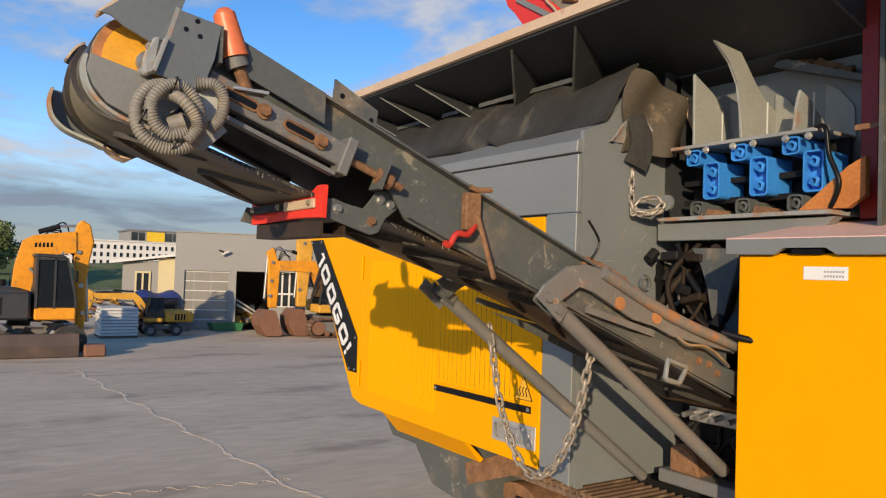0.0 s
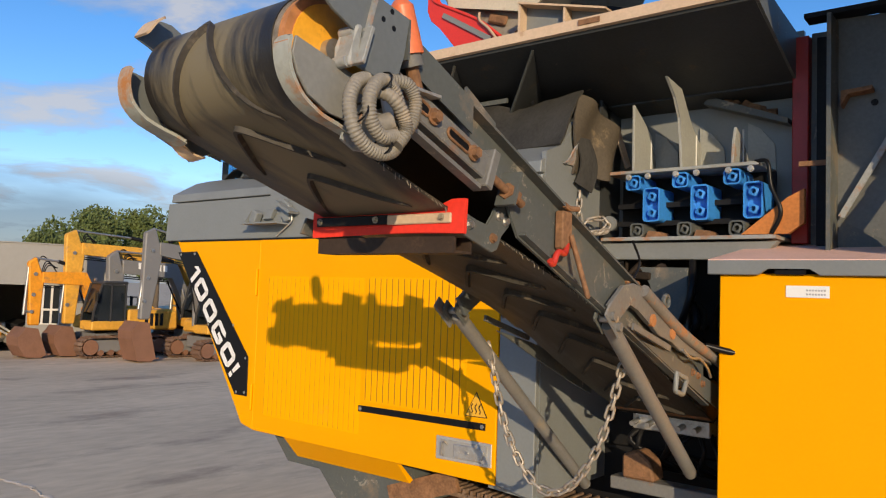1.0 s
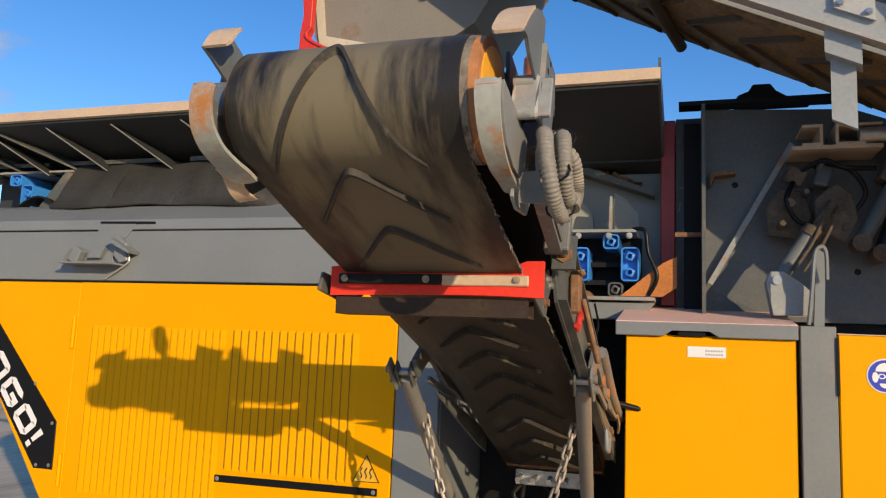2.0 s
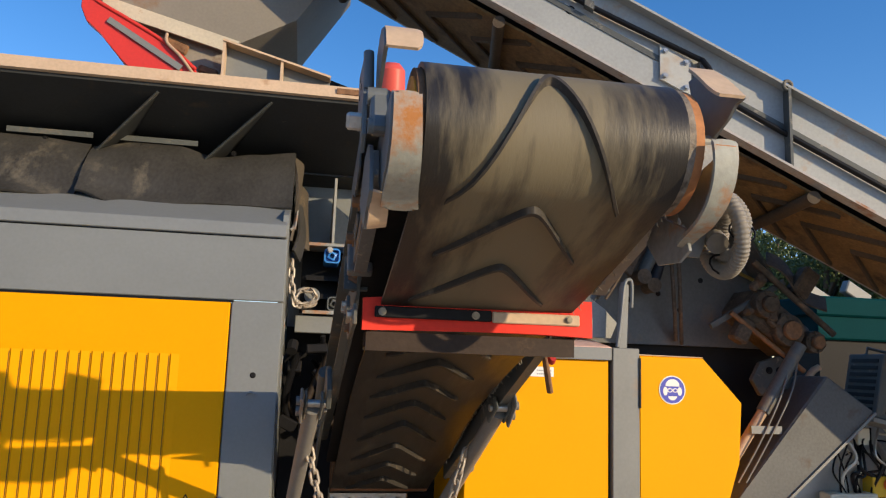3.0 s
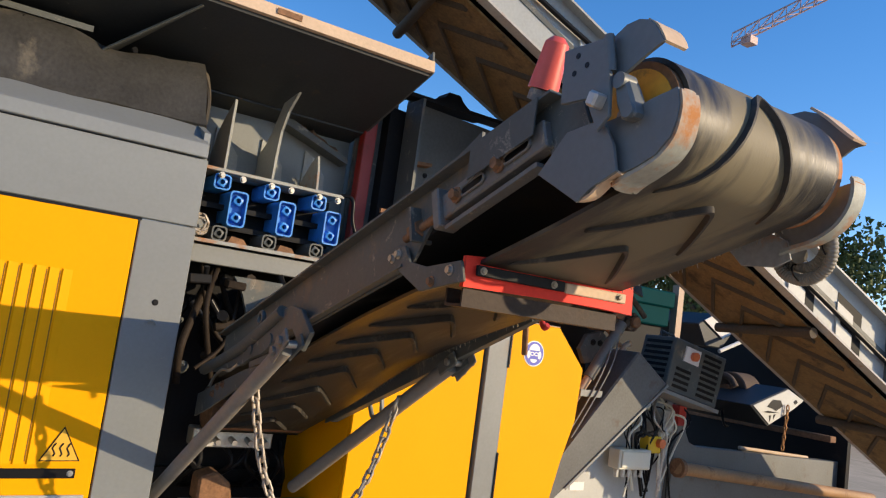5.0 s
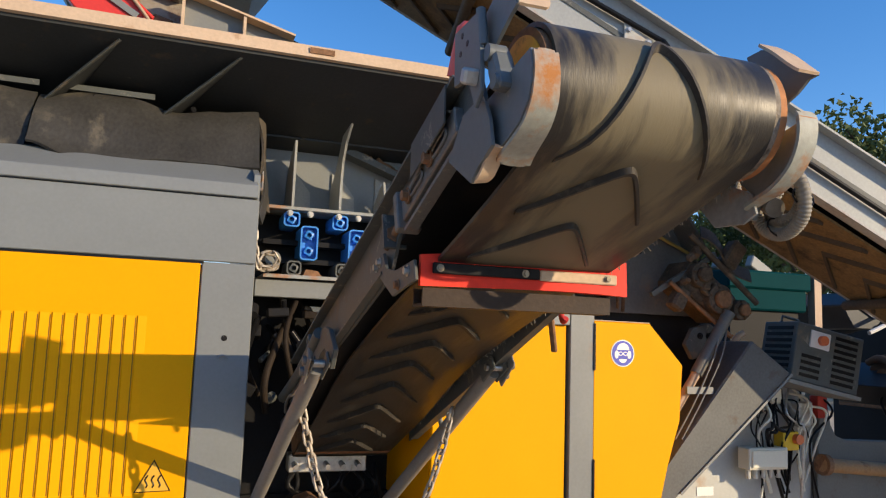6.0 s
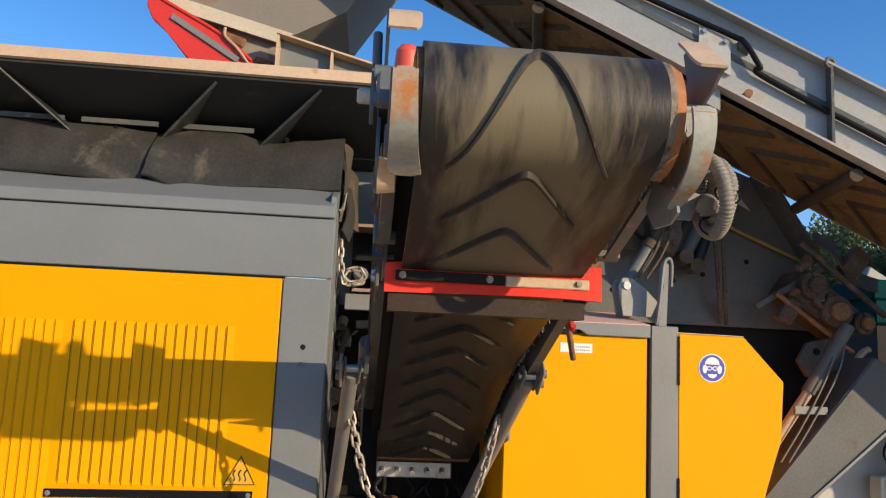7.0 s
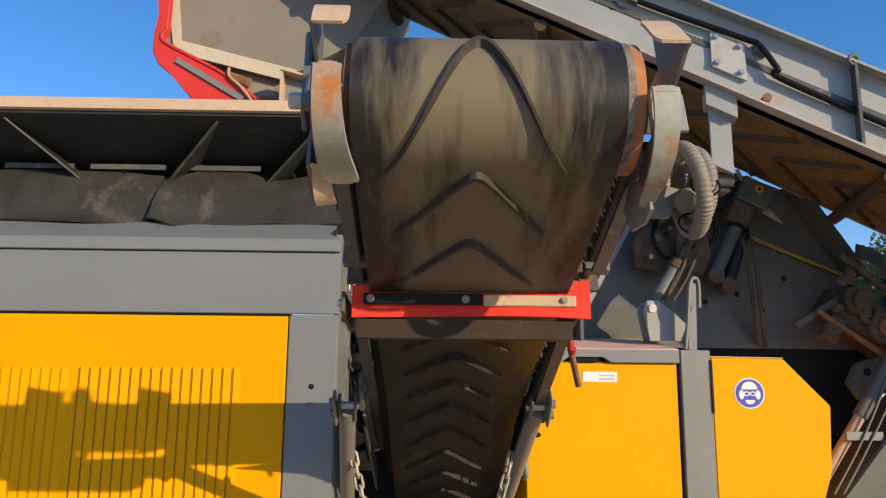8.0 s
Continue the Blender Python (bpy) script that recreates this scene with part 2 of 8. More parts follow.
M_leaf = mat("foliage", (0.095, 0.125, 0.032), 0.7, var=0.5, scale=1.2, fine=9, bump=0.3, dirt=(0.12, 0.14, 0.04), dirt_amt=0.4, dirt_scale=1.0)
M_pine = mat("conifer_foliage", (0.022, 0.040, 0.018), 0.75, var=0.5, scale=1.2, fine=9, bump=0.3)
M_bark = mat("bark", (0.10, 0.075, 0.05), 0.9, var=0.3, bump=0.5)
M_teal = mat("teal_plastic", (0.0, 0.038, 0.042), 0.7, var=0.1, bump=0.03, spec=0.05)
M_navy = mat("dark_blue_paint", (0.012, 0.017, 0.027), 0.5, var=0.2, bump=0.08, spec=0.3, dirt=(0.03, 0.027, 0.024), dirt_amt=0.3)
M_green = mat("green_paint", (0.03, 0.15, 0.06), 0.5, var=0.1, bump=0.05)
M_sign = mat("blue_sign_film", (0.035, 0.05, 0.42), 0.4, var=0.05, bump=0.0)
M_tanpipe = mat("tan_pipe", (0.44, 0.30, 0.20), 0.6, var=0.15, bump=0.1, dirt=(0.25, 0.14, 0.08), dirt_amt=0.3)
M_cream2 = mat("cream_plastic", (0.72, 0.68, 0.55), 0.5, var=0.05, bump=0.02)
M_grass = mat("grass", (0.10, 0.13, 0.035), 0.9, var=0.4, scale=0.5, fine=12, bump=0.3, dirt=(0.20, 0.15, 0.09), dirt_amt=0.4, dirt_scale=0.4)
M_redpost = mat("dark_red_paint", (0.30, 0.016, 0.010), 0.45, var=0.15, bump=0.05, dirt=(0.10, 0.03, 0.02), dirt_amt=0.3)
M_excorange = mat("excavator_orange", (0.74, 0.285, 0.020), 0.5, var=0.2, scale=2.5, fine=14, bump=0.08, dirt=(0.30, 0.16, 0.07), dirt_amt=0.38, dirt_scale=3, spec=0.3)
M_arm = mat("greasy_arm_paint", (0.15, 0.148, 0.14), 0.5, var=0.2, bump=0.15, dirt=(0.30, 0.13, 0.05), dirt_amt=0.36, dirt_scale=7, scuff=0.9, scuff_col=(0.34, 0.30, 0.22))
M_strip = mat("strip_rusting_through_paint", (0.32, 0.33, 0.29), 0.6, var=0.2, bump=0.25, dirt=(0.40, 0.16, 0.045), dirt_amt=0.62, dirt_scale=9)
M_orangerim = mat("orange_rust", (0.42, 0.175, 0.065), 0.8, var=0.3, scale=10, bump=0.3, dirt=(0.30, 0.11, 0.04), dirt_amt=0.3, dirt_scale=20)


def belt_mat(name, mid, half):
    """Worn belt: dusty tan where the load ran, dark and polished along both edges."""
    m = mat(name, (0.022, 0.020, 0.018), 0.38, var=0.3, scale=3, bump=0.10, stretch=(4.5, 0.9, 0.9))
    nt = m.node_tree
    bs = nt.nodes["Principled BSDF"]
    old = bs.inputs["Base Color"].links[0].from_socket
    tc = nt.nodes.new("ShaderNodeTexCoord")
    sep = nt.nodes.new("ShaderNodeSeparateXYZ")
    nt.links.new(tc.outputs["Object"], sep.inputs[0])
    off = nt.nodes.new("ShaderNodeMath"); off.operation = "SUBTRACT"; off.inputs[1].default_value = mid
    nt.links.new(sep.outputs["X"], off.inputs[0])
    ab = nt.nodes.new("ShaderNodeMath"); ab.operation = "ABSOLUTE"
    nt.links.new(off.outputs[0], ab.inputs[0])
    mp = nt.nodes.new("ShaderNodeMapping"); mp.inputs["Scale"].default_value = (9.0, 1.6, 1.6)
    nt.links.new(tc.outputs["Object"], mp.inputs["Vector"])
    ns = nt.nodes.new("ShaderNodeTexNoise"); ns.inputs["Scale"].default_value = 1.6; ns.inputs["Detail"].default_value = 8
    ns.inputs["Roughness"].default_value = 0.6
    nt.links.new(mp.outputs[0], ns.inputs["Vector"])
    wob = nt.nodes.new("ShaderNodeMath"); wob.operation = "MULTIPLY_ADD"; wob.inputs[1].default_value = -0.62
    nt.links.new(ns.outputs["Fac"], wob.inputs[0]); nt.links.new(ab.outputs[0], wob.inputs[2])
    rng = nt.nodes.new("ShaderNodeMapRange")
    rng.inputs["From Min"].default_value, rng.inputs["From Max"].default_value = half - 0.33, half - 0.47
    rng.inputs["To Max"].default_value = 0.76
    nt.links.new(wob.outputs[0], rng.inputs["Value"])
    # return run's shade put into the colour: tan fades out past the scraper
    yv = nt.nodes.new("ShaderNodeMapRange")
    yv.inputs["From Min"].default_value, yv.inputs["From Max"].default_value = 1.22, 1.36
    yv.inputs["To Min"].default_value, yv.inputs["To Max"].default_value = 1.0, 0.10
    nt.links.new(sep.outputs["Y"], yv.inputs["Value"])
    mul = nt.nodes.new("ShaderNodeMath"); mul.operation = "MULTIPLY"
    nt.links.new(rng.outputs[0], mul.inputs[0]); nt.links.new(yv.outputs[0], mul.inputs[1])
    mx = nt.nodes.new("ShaderNodeMixRGB")
    mx.inputs[2].default_value = (0.218, 0.183, 0.114, 1)
    nt.links.new(mul.outputs[0], mx.inputs[0]); nt.links.new(old, mx.inputs[1])
    nt.links.new(mx.outputs[0], bs.inputs["Base Color"])
    ro = nt.nodes.new("ShaderNodeMapRange")
    ro.inputs["To Min"].default_value, ro.inputs["To Max"].default_value = 0.40, 0.68
    nt.links.new(rng.outputs[0], ro.inputs["Value"])
    nt.links.new(ro.outputs[0], bs.inputs["Roughness"])
    bs.inputs["Specular IOR Level"].default_value = 0.35
    return m


M_belt = belt_mat("belt_rubber_worn", -2.69, 0.265)
# hopper steel, base lowered for the shade under the wing
M_hop = mat("hopper_steel", (0.036, 0.039, 0.040), 0.5, var=0.2, bump=0.1, dirt=(0.12, 0.09, 0.06), dirt_amt=0.32, dirt_scale=4, scuff=0.4, scuff_col=(0.2, 0.17, 0.13), spec=0.25)
M_chain = mat("worn_chain_steel", (0.34, 0.30, 0.25), 0.5, metal=0.35, var=0.25, bump=0.15, dirt=(0.30, 0.17, 0.09), dirt_amt=0.4, dirt_scale=14)

# ---- mesh helpers ----


def thing(name, base, label, category, group="", kind=""):
    ob = new(name)
    ob.empty_display_size = 0.1
    ob.matrix_world = pose(*base)
    return tagged(ob, label, category, group, kind)


def part(name, bm, material, parent=None, label="", smooth=None, bevel=0.0):
    """Links a bmesh, modelled in world metres, as one mesh object under a thing or a part."""
    if bevel:
        bmesh.ops.bevel(bm, geom=bm.edges[:], offset=bevel, segments=1, affect="EDGES", clamp_overlap=True)
    bmesh.ops.recalc_face_normals(bm, faces=bm.faces[:])
    me = bpy.data.meshes.new(name)
    bm.to_mesh(me)
    bm.free()
    me.materials.append(material)
    if smooth:
        for p in me.polygons:
            p.use_smooth = True
        me.set_sharp_from_angle(angle=radians(smooth))
    ob = new(name, me)
    if parent is not None:
        attach(ob, parent)
    if label:
        ob["label"] = label
    return ob


def attach(ob, parent):
    m = parent.matrix_basis.copy()
    up = parent.parent
    if up is not None:
        m = up.matrix_basis @ parent.matrix_parent_inverse @ m
    ob.parent = parent
    ob.matrix_parent_inverse = m.inverted()


def again(name, ob, m, parent):
    """One more piece on the mesh of ob, moved by the matrix m."""
    o = new(name, ob.data)
    attach(o, parent)
    o.matrix_basis = m
    return o


def nb():
    return bmesh.new()


def poly(bm, pts, axis, a, b):
    """A flat plate: outline in the two other axes, from a to b along the axis."""
    def at(p, d):
        return {"x": (d, p[0], p[1]), "y": (p[0], d, p[1]), "z": (p[0], p[1], d)}[axis]
    lo = [bm.verts.new(at(p, a)) for p in pts]
    hi = [bm.verts.new(at(p, b)) for p in pts]
    bm.faces.new(lo)
    bm.faces.new(hi[::-1])
    n = len(pts)
    for i in range(n):
        j = (i + 1) % n
        bm.faces.new((lo[i], hi[i], hi[j], lo[j]))
    return bm


def box(bm, x0, x1, y0, y1, z0, z1):
    return poly(bm, [(x0, y0), (x1, y0), (x1, y1), (x0, y1)], "z", z0, z1)


def obox(bm, size, m):
    """A box of that size about the origin of the matrix m."""
    r = bmesh.ops.create_cube(bm, size=1.0)
    bmesh.ops.transform(bm, matrix=m @ Matrix.Diagonal((*size, 1)), verts=r["verts"])
    return bm


def along(p, q, up=(0, 0, 1)):
    """A frame in the middle of p and q whose y axis runs from p to q."""
    p, q, up = Vector(p), Vector(q), Vector(up)
    y = (q - p).normalized()
    x = y.cross(up).normalized()
    z = x.cross(y)
    m = Matrix((x, y, z)).transposed().to_4x4()
    m.translation = (p + q) / 2
    return m


def beam(bm, p, q, w, h, up=(0, 0, 1)):
    return obox(bm, (w, (Vector(q) - Vector(p)).length, h), along(p, q, up))


def cyl(bm, p, q, r, n=18, r2=None):
    p, q = Vector(p), Vector(q)
    m = along(p, q, (0, 0, 1) if abs((q - p).normalized().z) < 0.9 else (0, 1, 0))
    m = m @ Matrix.Rotation(radians(-90), 4, "X")
    bmesh.ops.create_cone(bm, cap_ends=True, segments=n, radius1=r, radius2=r if r2 is None else r2, depth=(q - p).length, matrix=m)
    return bm


def tube(bm, pts, r, n=8, closed=False):
    """A round bar or hose along points; r is one radius or one for each point."""
    pts = [Vector(p) for p in pts]
    k = len(pts)
    rs = r if isinstance(r, (list, tuple)) else [r] * k
    rings = []
    side = None
    for i, p in enumerate(pts):
        a = pts[i - 1] if (i or closed) else p
        b = pts[(i + 1) % k] if (i < k - 1 or closed) else p
        t = (b - a).normalized()
        if side is None:
            side = t.orthogonal().normalized()
        side = (side - t * side.dot(t)).normalized()
        up = t.cross(side)
        rings.append([bm.verts.new(p + rs[i] * (math.cos(2 * math.pi * j / n) * side + math.sin(2 * math.pi * j / n) * up)) for j in range(n)])
    for i in range(k if closed else k - 1):
        a, b = rings[i], rings[(i + 1) % k]
        for j in range(n):
            bm.faces.new((a[j], a[(j + 1) % n], b[(j + 1) % n], b[j]))
    if not closed:
        bm.faces.new(rings[0][::-1])
        bm.faces.new(rings[-1])
    return bm


def spline(pts, n=8):
    """A smooth line through points (Catmull-Rom), n steps each."""
    pts = [Vector(p) for p in pts]
    out = []
    for i in range(len(pts) - 1):
        p0, p1, p2, p3 = pts[max(i - 1, 0)], pts[i], pts[i + 1], pts[min(i + 2, len(pts) - 1)]
        for j in range(n):
            t = j / n
            out.append(0.5 * ((2 * p1) + (p2 - p0) * t + (2 * p0 - 5 * p1 + 4 * p2 - p3) * t * t + (3 * p1 - p0 - 3 * p2 + p3) * t ** 3))
    out.append(pts[-1])
    return out


def sheet(bm, fn, nu, nv, thick):
    """A bent sheet: fn(u, v) for u, v in 0..1, thickened along its normals."""
    grid = [[Vector(fn(i / nu, j / nv)) for j in range(nv + 1)] for i in range(nu + 1)]
    top, bot = [], []
    for i in range(nu + 1):
        ra, rb = [], []
        for j in range(nv + 1):
            du = grid[min(i + 1, nu)][j] - grid[max(i - 1, 0)][j]
            dv = grid[i][min(j + 1, nv)] - grid[i][max(j - 1, 0)]
            n = du.cross(dv).normalized() * thick / 2
            ra.append(bm.verts.new(grid[i][j] + n))
            rb.append(bm.verts.new(grid[i][j] - n))
        top.append(ra)
        bot.append(rb)
    for i in range(nu):
        for j in range(nv):
            bm.faces.new((top[i][j], top[i + 1][j], top[i + 1][j + 1], top[i][j + 1]))
            bm.faces.new((bot[i][j], bot[i][j + 1], bot[i + 1][j + 1], bot[i + 1][j]))
    for i in range(nu):
        bm.faces.new((top[i][0], bot[i][0], bot[i + 1][0], top[i + 1][0]))
        bm.faces.new((top[i][nv], top[i + 1][nv], bot[i + 1][nv], bot[i][nv]))
    for j in range(nv):
        bm.faces.new((top[0][j], top[0][j + 1], bot[0][j + 1], bot[0][j]))
        bm.faces.new((top[nu][j], bot[nu][j], bot[nu][j + 1], top[nu][j + 1]))
    return bm


def hexbolt(bm, p, d, r=0.012, h=0.012):
    """A hexagon head on a washer, pointing along d."""
    p, d = Vector(p), Vector(d).normalized()
    cyl(bm, p, p + d * h * 0.3, r * 1.45, 14)
    cyl(bm, p + d * h * 0.3, p + d * h * 1.3, r, 6)
    return bm


# ---- ground ----


def build_ground():
    bm = nb()
    bmesh.ops.create_grid(bm, x_segments=4, y_segments=4, size=2500)
    tagged(part("ground", bm, M_concrete), "worn grey concrete yard with stains", "ground", kind="structure")
    # sand-filled joints between the concrete slabs
    rnd = random.Random(4)
    for name, a, b, w in (("joint", (-16.6, 2.58), (-5.2, 3.50), 0.035), ("joint", (-7.9, 1.5), (-7.55, 3.4), 0.014)):
        bm = nb()
        k = 170
        a, b = Vector(a), Vector(b)
        d = (b - a).normalized()
        nrm = Vector((-d.y, d.x))
        rows = []
        for i in range(k + 1):
            c = a + (b - a) * i / k + nrm * rnd.uniform(-0.022, 0.022) + nrm * 0.05 * math.sin(i * 0.31)
            h = w * rnd.choice((0.25, 0.5, 0.8, 1.0, 1.5))
            rows.append((bm.verts.new((*(c - nrm * h), 0.004)), bm.verts.new((*c, 0.009)), bm.verts.new((*(c + nrm * h), 0.004))))
        for r, s in zip(rows, rows[1:]):
            bm.faces.new((r[0], r[1], s[1], s[0]))
            bm.faces.new((r[1], r[2], s[2], s[1]))
        tagged(part(name, bm, M_sand), "crumbling sand-filled joint in the yard concrete", "joint", kind="structure")


build_ground()

# ---- engine housing of the crusher ----
YE = 3.20          # plane of the engine doors


def louvre(bm, a, step, z0, z1, y):
    """One pressed cooling slit: a raised fold, steep on one side."""
    return poly(bm, [(a + step * 0.10, y), (a + step * 0.97, y), (a + step * 0.24, y - 0.0075)], "z", z0, z1)


# dark yellow for the shade painted beside the louvre folds
M_slit = mat("slit_shade_paint", (0.17, 0.075, 0.005), 0.7, var=0.2, bump=0.0)


def block_glyph(ch, w=0.175, h=0.150, st=0.040):
    """Strokes of a squared, heavy letter as outlines: x along the line, y upwards about its middle."""
    def bar(x0, x1, y0, y1):
        return [(x0, y0), (x1, y0), (x1, y1), (x0, y1)]
    lo, hi, c = -h / 2, h / 2, 0.028
    if ch == "1":
        return [bar(0.055, 0.055 + st, lo, hi), [(0.005, hi - 0.045), (0.055, hi - 0.030), (0.055, hi), (0.035, hi)]]
    if ch == "!":
        return [[(0.006, lo + 0.055), (0.034, lo + 0.055), (0.042, hi), (0.0, hi)], bar(0.002, 0.038, lo, lo + 0.036)]
    left = [(0, lo + c), (st, lo + c), (st, hi - c), (0, hi - c)]
    right = [(w - st, lo + c), (w, lo + c), (w, hi - c), (w - st, hi - c)]
    under = [(0, lo + c), (c, lo), (w - c, lo), (w, lo + c), (w - st, lo + st), (st, lo + st)]
    over = [(0, hi - c), (st, hi - st), (w - st, hi - st), (w, hi - c), (w - c, hi), (c, hi)]
    if ch == "G":
        return [left, under, over, [(w - st, lo + c), (w, lo + c), (w, 0.008), (w - st, 0.008)], bar(w - 0.085, w - st, -0.022, 0.008)]
    return [left, right, under, over]


def build_engine_housing():
    t = thing("engine_housing", (-5.0, 4.0, 0.0), "yellow and grey engine housing of a tracked crusher, dusty", "engine housing")
    # yellow side: fixed panel at the slanted end and the large door
    bm = poly(nb(), [(-6.84, 2.525), (-5.86, 1.125), (-5.72, 1.095), (-5.72, 2.525)], "y", YE, YE + 0.03)
    end = part("end_panel", bm, M_yellow, t, bevel=0.004)
    bm = poly(nb(), [(-5.712, 2.525), (-5.712, 1.095), (-3.515, 1.085), (-3.515, 2.525)], "y", YE - 0.006, YE + 0.03)
    door = part("engine_door", bm, M_yellow, t, "yellow sheet-metal door with pressed cooling slits", bevel=0.004)
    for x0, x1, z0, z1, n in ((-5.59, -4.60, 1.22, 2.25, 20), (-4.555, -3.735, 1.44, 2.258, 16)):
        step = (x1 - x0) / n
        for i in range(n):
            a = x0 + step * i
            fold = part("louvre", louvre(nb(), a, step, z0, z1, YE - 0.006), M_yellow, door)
            # dark strip paints each fold's shade; thinner on the left group for the view
            part("slit_shadow_strip", box(nb(), a - 0.0005, a + step * (0.012 if n == 20 else 0.07), YE - 0.0072, YE - 0.0055, z0 + 0.01, z1 - 0.01), M_slit, fold)
    # added black strip paints the dark gap above the doors
    part("door_seam_strip", box(nb(), -6.80, -3.50, YE - 0.0085, YE + 0.02, 2.522, 2.533), M_black, t)
    # black wear strip, warning triangle, latch
    bm = poly(nb(), [(-4.605, 1.372), (-3.585, 1.385), (-3.585, 1.425), (-4.605, 1.412)], "y", YE - 0.016, YE - 0.006)
    strip = part("rubber_strip", bm, M_black, door, "black rubber strip with screws at both ends", bevel=0.002)
    for x in (-4.585, -3.605):
        part("screw", hexbolt(nb(), (x, YE - 0.016, 1.392 if x < -4 else 1.405), (0, -1, 0), 0.009, 0.005), M_steel, strip)
    tri = part("warning_triangle", poly(nb(), [(-3.735, 1.452), (-3.575, 1.456), (-3.655, 1.60)], "y", YE - 0.009, YE - 0.006), M_black, door, "hot surface warning triangle sticker")
    part("sign_face", poly(nb(), [(-3.727, 1.4565), (-3.583, 1.460), (-3.655, 1.590)], "y", YE - 0.0115, YE - 0.009), M_signyellow, tri)
    for k in range(3):
        x = -3.683 + k * 0.028
        pts = [(x + 0.006 * math.sin(s * 1.5), YE - 0.0125, 1.475 + 0.011 * s) for s in range(6)]
        part("heat_mark", tube(nb(), pts, 0.0035, 5), M_black, tri)
    latch = part("door_latch", poly(nb(), [(-3.94, 1.175), (-3.535, 1.18), (-3.535, 1.315), (-3.94, 1.312)], "y", YE - 0.014, YE - 0.006), M_chrome, door, "recessed steel paddle latch", bevel=0.003)
    part("latch_recess", poly(nb(), [(-3.905, 1.192), (-3.565, 1.196), (-3.565, 1.298), (-3.905, 1.296)], "y", YE - 0.017, YE - 0.014), M_palechrome, latch)
    part("paddle", poly(nb(), [(-3.80, 1.200), (-3.60, 1.204), (-3.58, 1.262), (-3.62, 1.285), (-3.80, 1.280)], "y", YE - 0.026, YE - 0.015), M_zinc, latch, bevel=0.004)
    part("handle", tube(nb(), [(-3.88, YE - 0.017, 1.205), (-3.885, YE - 0.032, 1.21), (-3.885, YE - 0.032, 1.28), (-3.86, YE - 0.032, 1.285), (-3.85, YE - 0.017, 1.27)], 0.008, 7), M_steel, latch, smooth=50)
    part("lock", cyl(nb(), (-3.70, YE - 0.026, 1.242), (-3.70, YE - 0.031, 1.242), 0.012, 12), M_steel, latch)
    for z in (1.34, 2.20):
        part("hinge", cyl(nb(), (-5.735, YE - 0.012, z - 0.10), (-5.735, YE - 0.012, z + 0.10), 0.012, 10), M_yellow, door, smooth=40)
    # slanted black name board with white lettering
    bm = poly(nb(), [(-6.815, 2.435), (-6.545, 2.44), (-5.80, 1.63), (-5.795, 1.335), (-5.945, 1.335)], "y", YE - 0.008, YE)
    board = part("name_board", bm, M_black, end, "slanted black board with white lettering", bevel=0.002)
    along_board = Vector((-5.895 + 6.60, 0, 1.495 - 2.37)).normalized()
    up_board = Vector((-along_board.z, 0, along_board.x))
    start = Vector((-6.590, YE - 0.0082, 2.300))
    pen = 0.0
    for glyph, gap in zip("100GO!", (0.135, 0.212, 0.212, 0.212, 0.212, 0.06)):
        bm = nb()
        for ring in block_glyph(glyph):
            vs = [[bm.verts.new(start + along_board * (pen + gx) + up_board * gy + Vector((0, -dd, 0))) for gx, gy in ring] for dd in (0.0, 0.0022)]
            bm.faces.new(vs[1])
            k_ = len(ring)
            for i in range(k_):
                bm.faces.new((vs[0][i], vs[0][(i + 1) % k_], vs[1][(i + 1) % k_], vs[1][i]))
        part("letter", bm, M_white, board)
        pen += gap
    for p in ((-6.77, 2.415), (-6.57, 2.42), (-6.0, 1.86), (-5.83, 1.62), (-5.825, 1.36), (-5.925, 1.355), (-6.33, 1.85)):
        part("screw", hexbolt(nb(), (p[0], YE - 0.008, p[1]), (0, -1, 0), 0.008, 0.004), M_steel, board)
    # yellow skirt below the door, leaning inwards
    bm = nb()
    pr = [(YE + 0.02, 1.085), (YE + 0.16, 0.93), (YE + 0.19, 0.95), (YE + 0.05, 1.085)]
    poly(bm, pr, "x", -5.38, -4.28)
    part("skirt", bm, M_yellow, t, bevel=0.003)
    # grey corner column and the deep side wall beside the discharge belt
    bm = poly(nb(), [(-3.508, 1.09), (-3.262, 1.05), (-3.258, 2.53), (-3.508, 2.53)], "y", YE - 0.004, YE + 0.035)
    col = part("corner_column", bm, M_grey, t, bevel=0.004)
    part("hole_plug", hexbolt(nb(), (-3.382, YE - 0.004, 2.166), (0, -1, 0), 0.010, 0.004), M_dark, col)
    part("eyelet", tube(nb(), [(-3.385 + 0.022 * math.cos(a), YE - 0.012, 2.062 + 0.022 * math.sin(a)) for a in (0.2, 0.8, 1.5, 2.2, 2.9)], 0.006, 7), M_grey, col, smooth=50)
    bm = poly(nb(), [(YE + 0.035, 1.05), (4.75, 1.05), (4.75, 3.05), (3.55, 3.22), (3.42, 3.06), (YE + 0.035, 2.99)], "x", -3.285, -3.255)
    part("side_wall", bm, M_grey, t, "grey side wall, scratched and scuffed")
    rnd = random.Random(9)
    for i in range(9):
        y = rnd.uniform(3.4, 3.9); z = rnd.uniform(2.05, 2.5)
        bm = beam(nb(), (-3.253, y, z), (-3.253, y + rnd.uniform(0.03, 0.09), z + rnd.uniform(0.0, 0.06)), 0.003, 0.004)
        part("scratch", bm, M_wear, t)
    # grey hood over the doors
    prof = [(YE - 0.004, 2.535), (YE - 0.004, 2.855), (YE + 0.02, 2.862), (YE + 0.02, 2.53)]
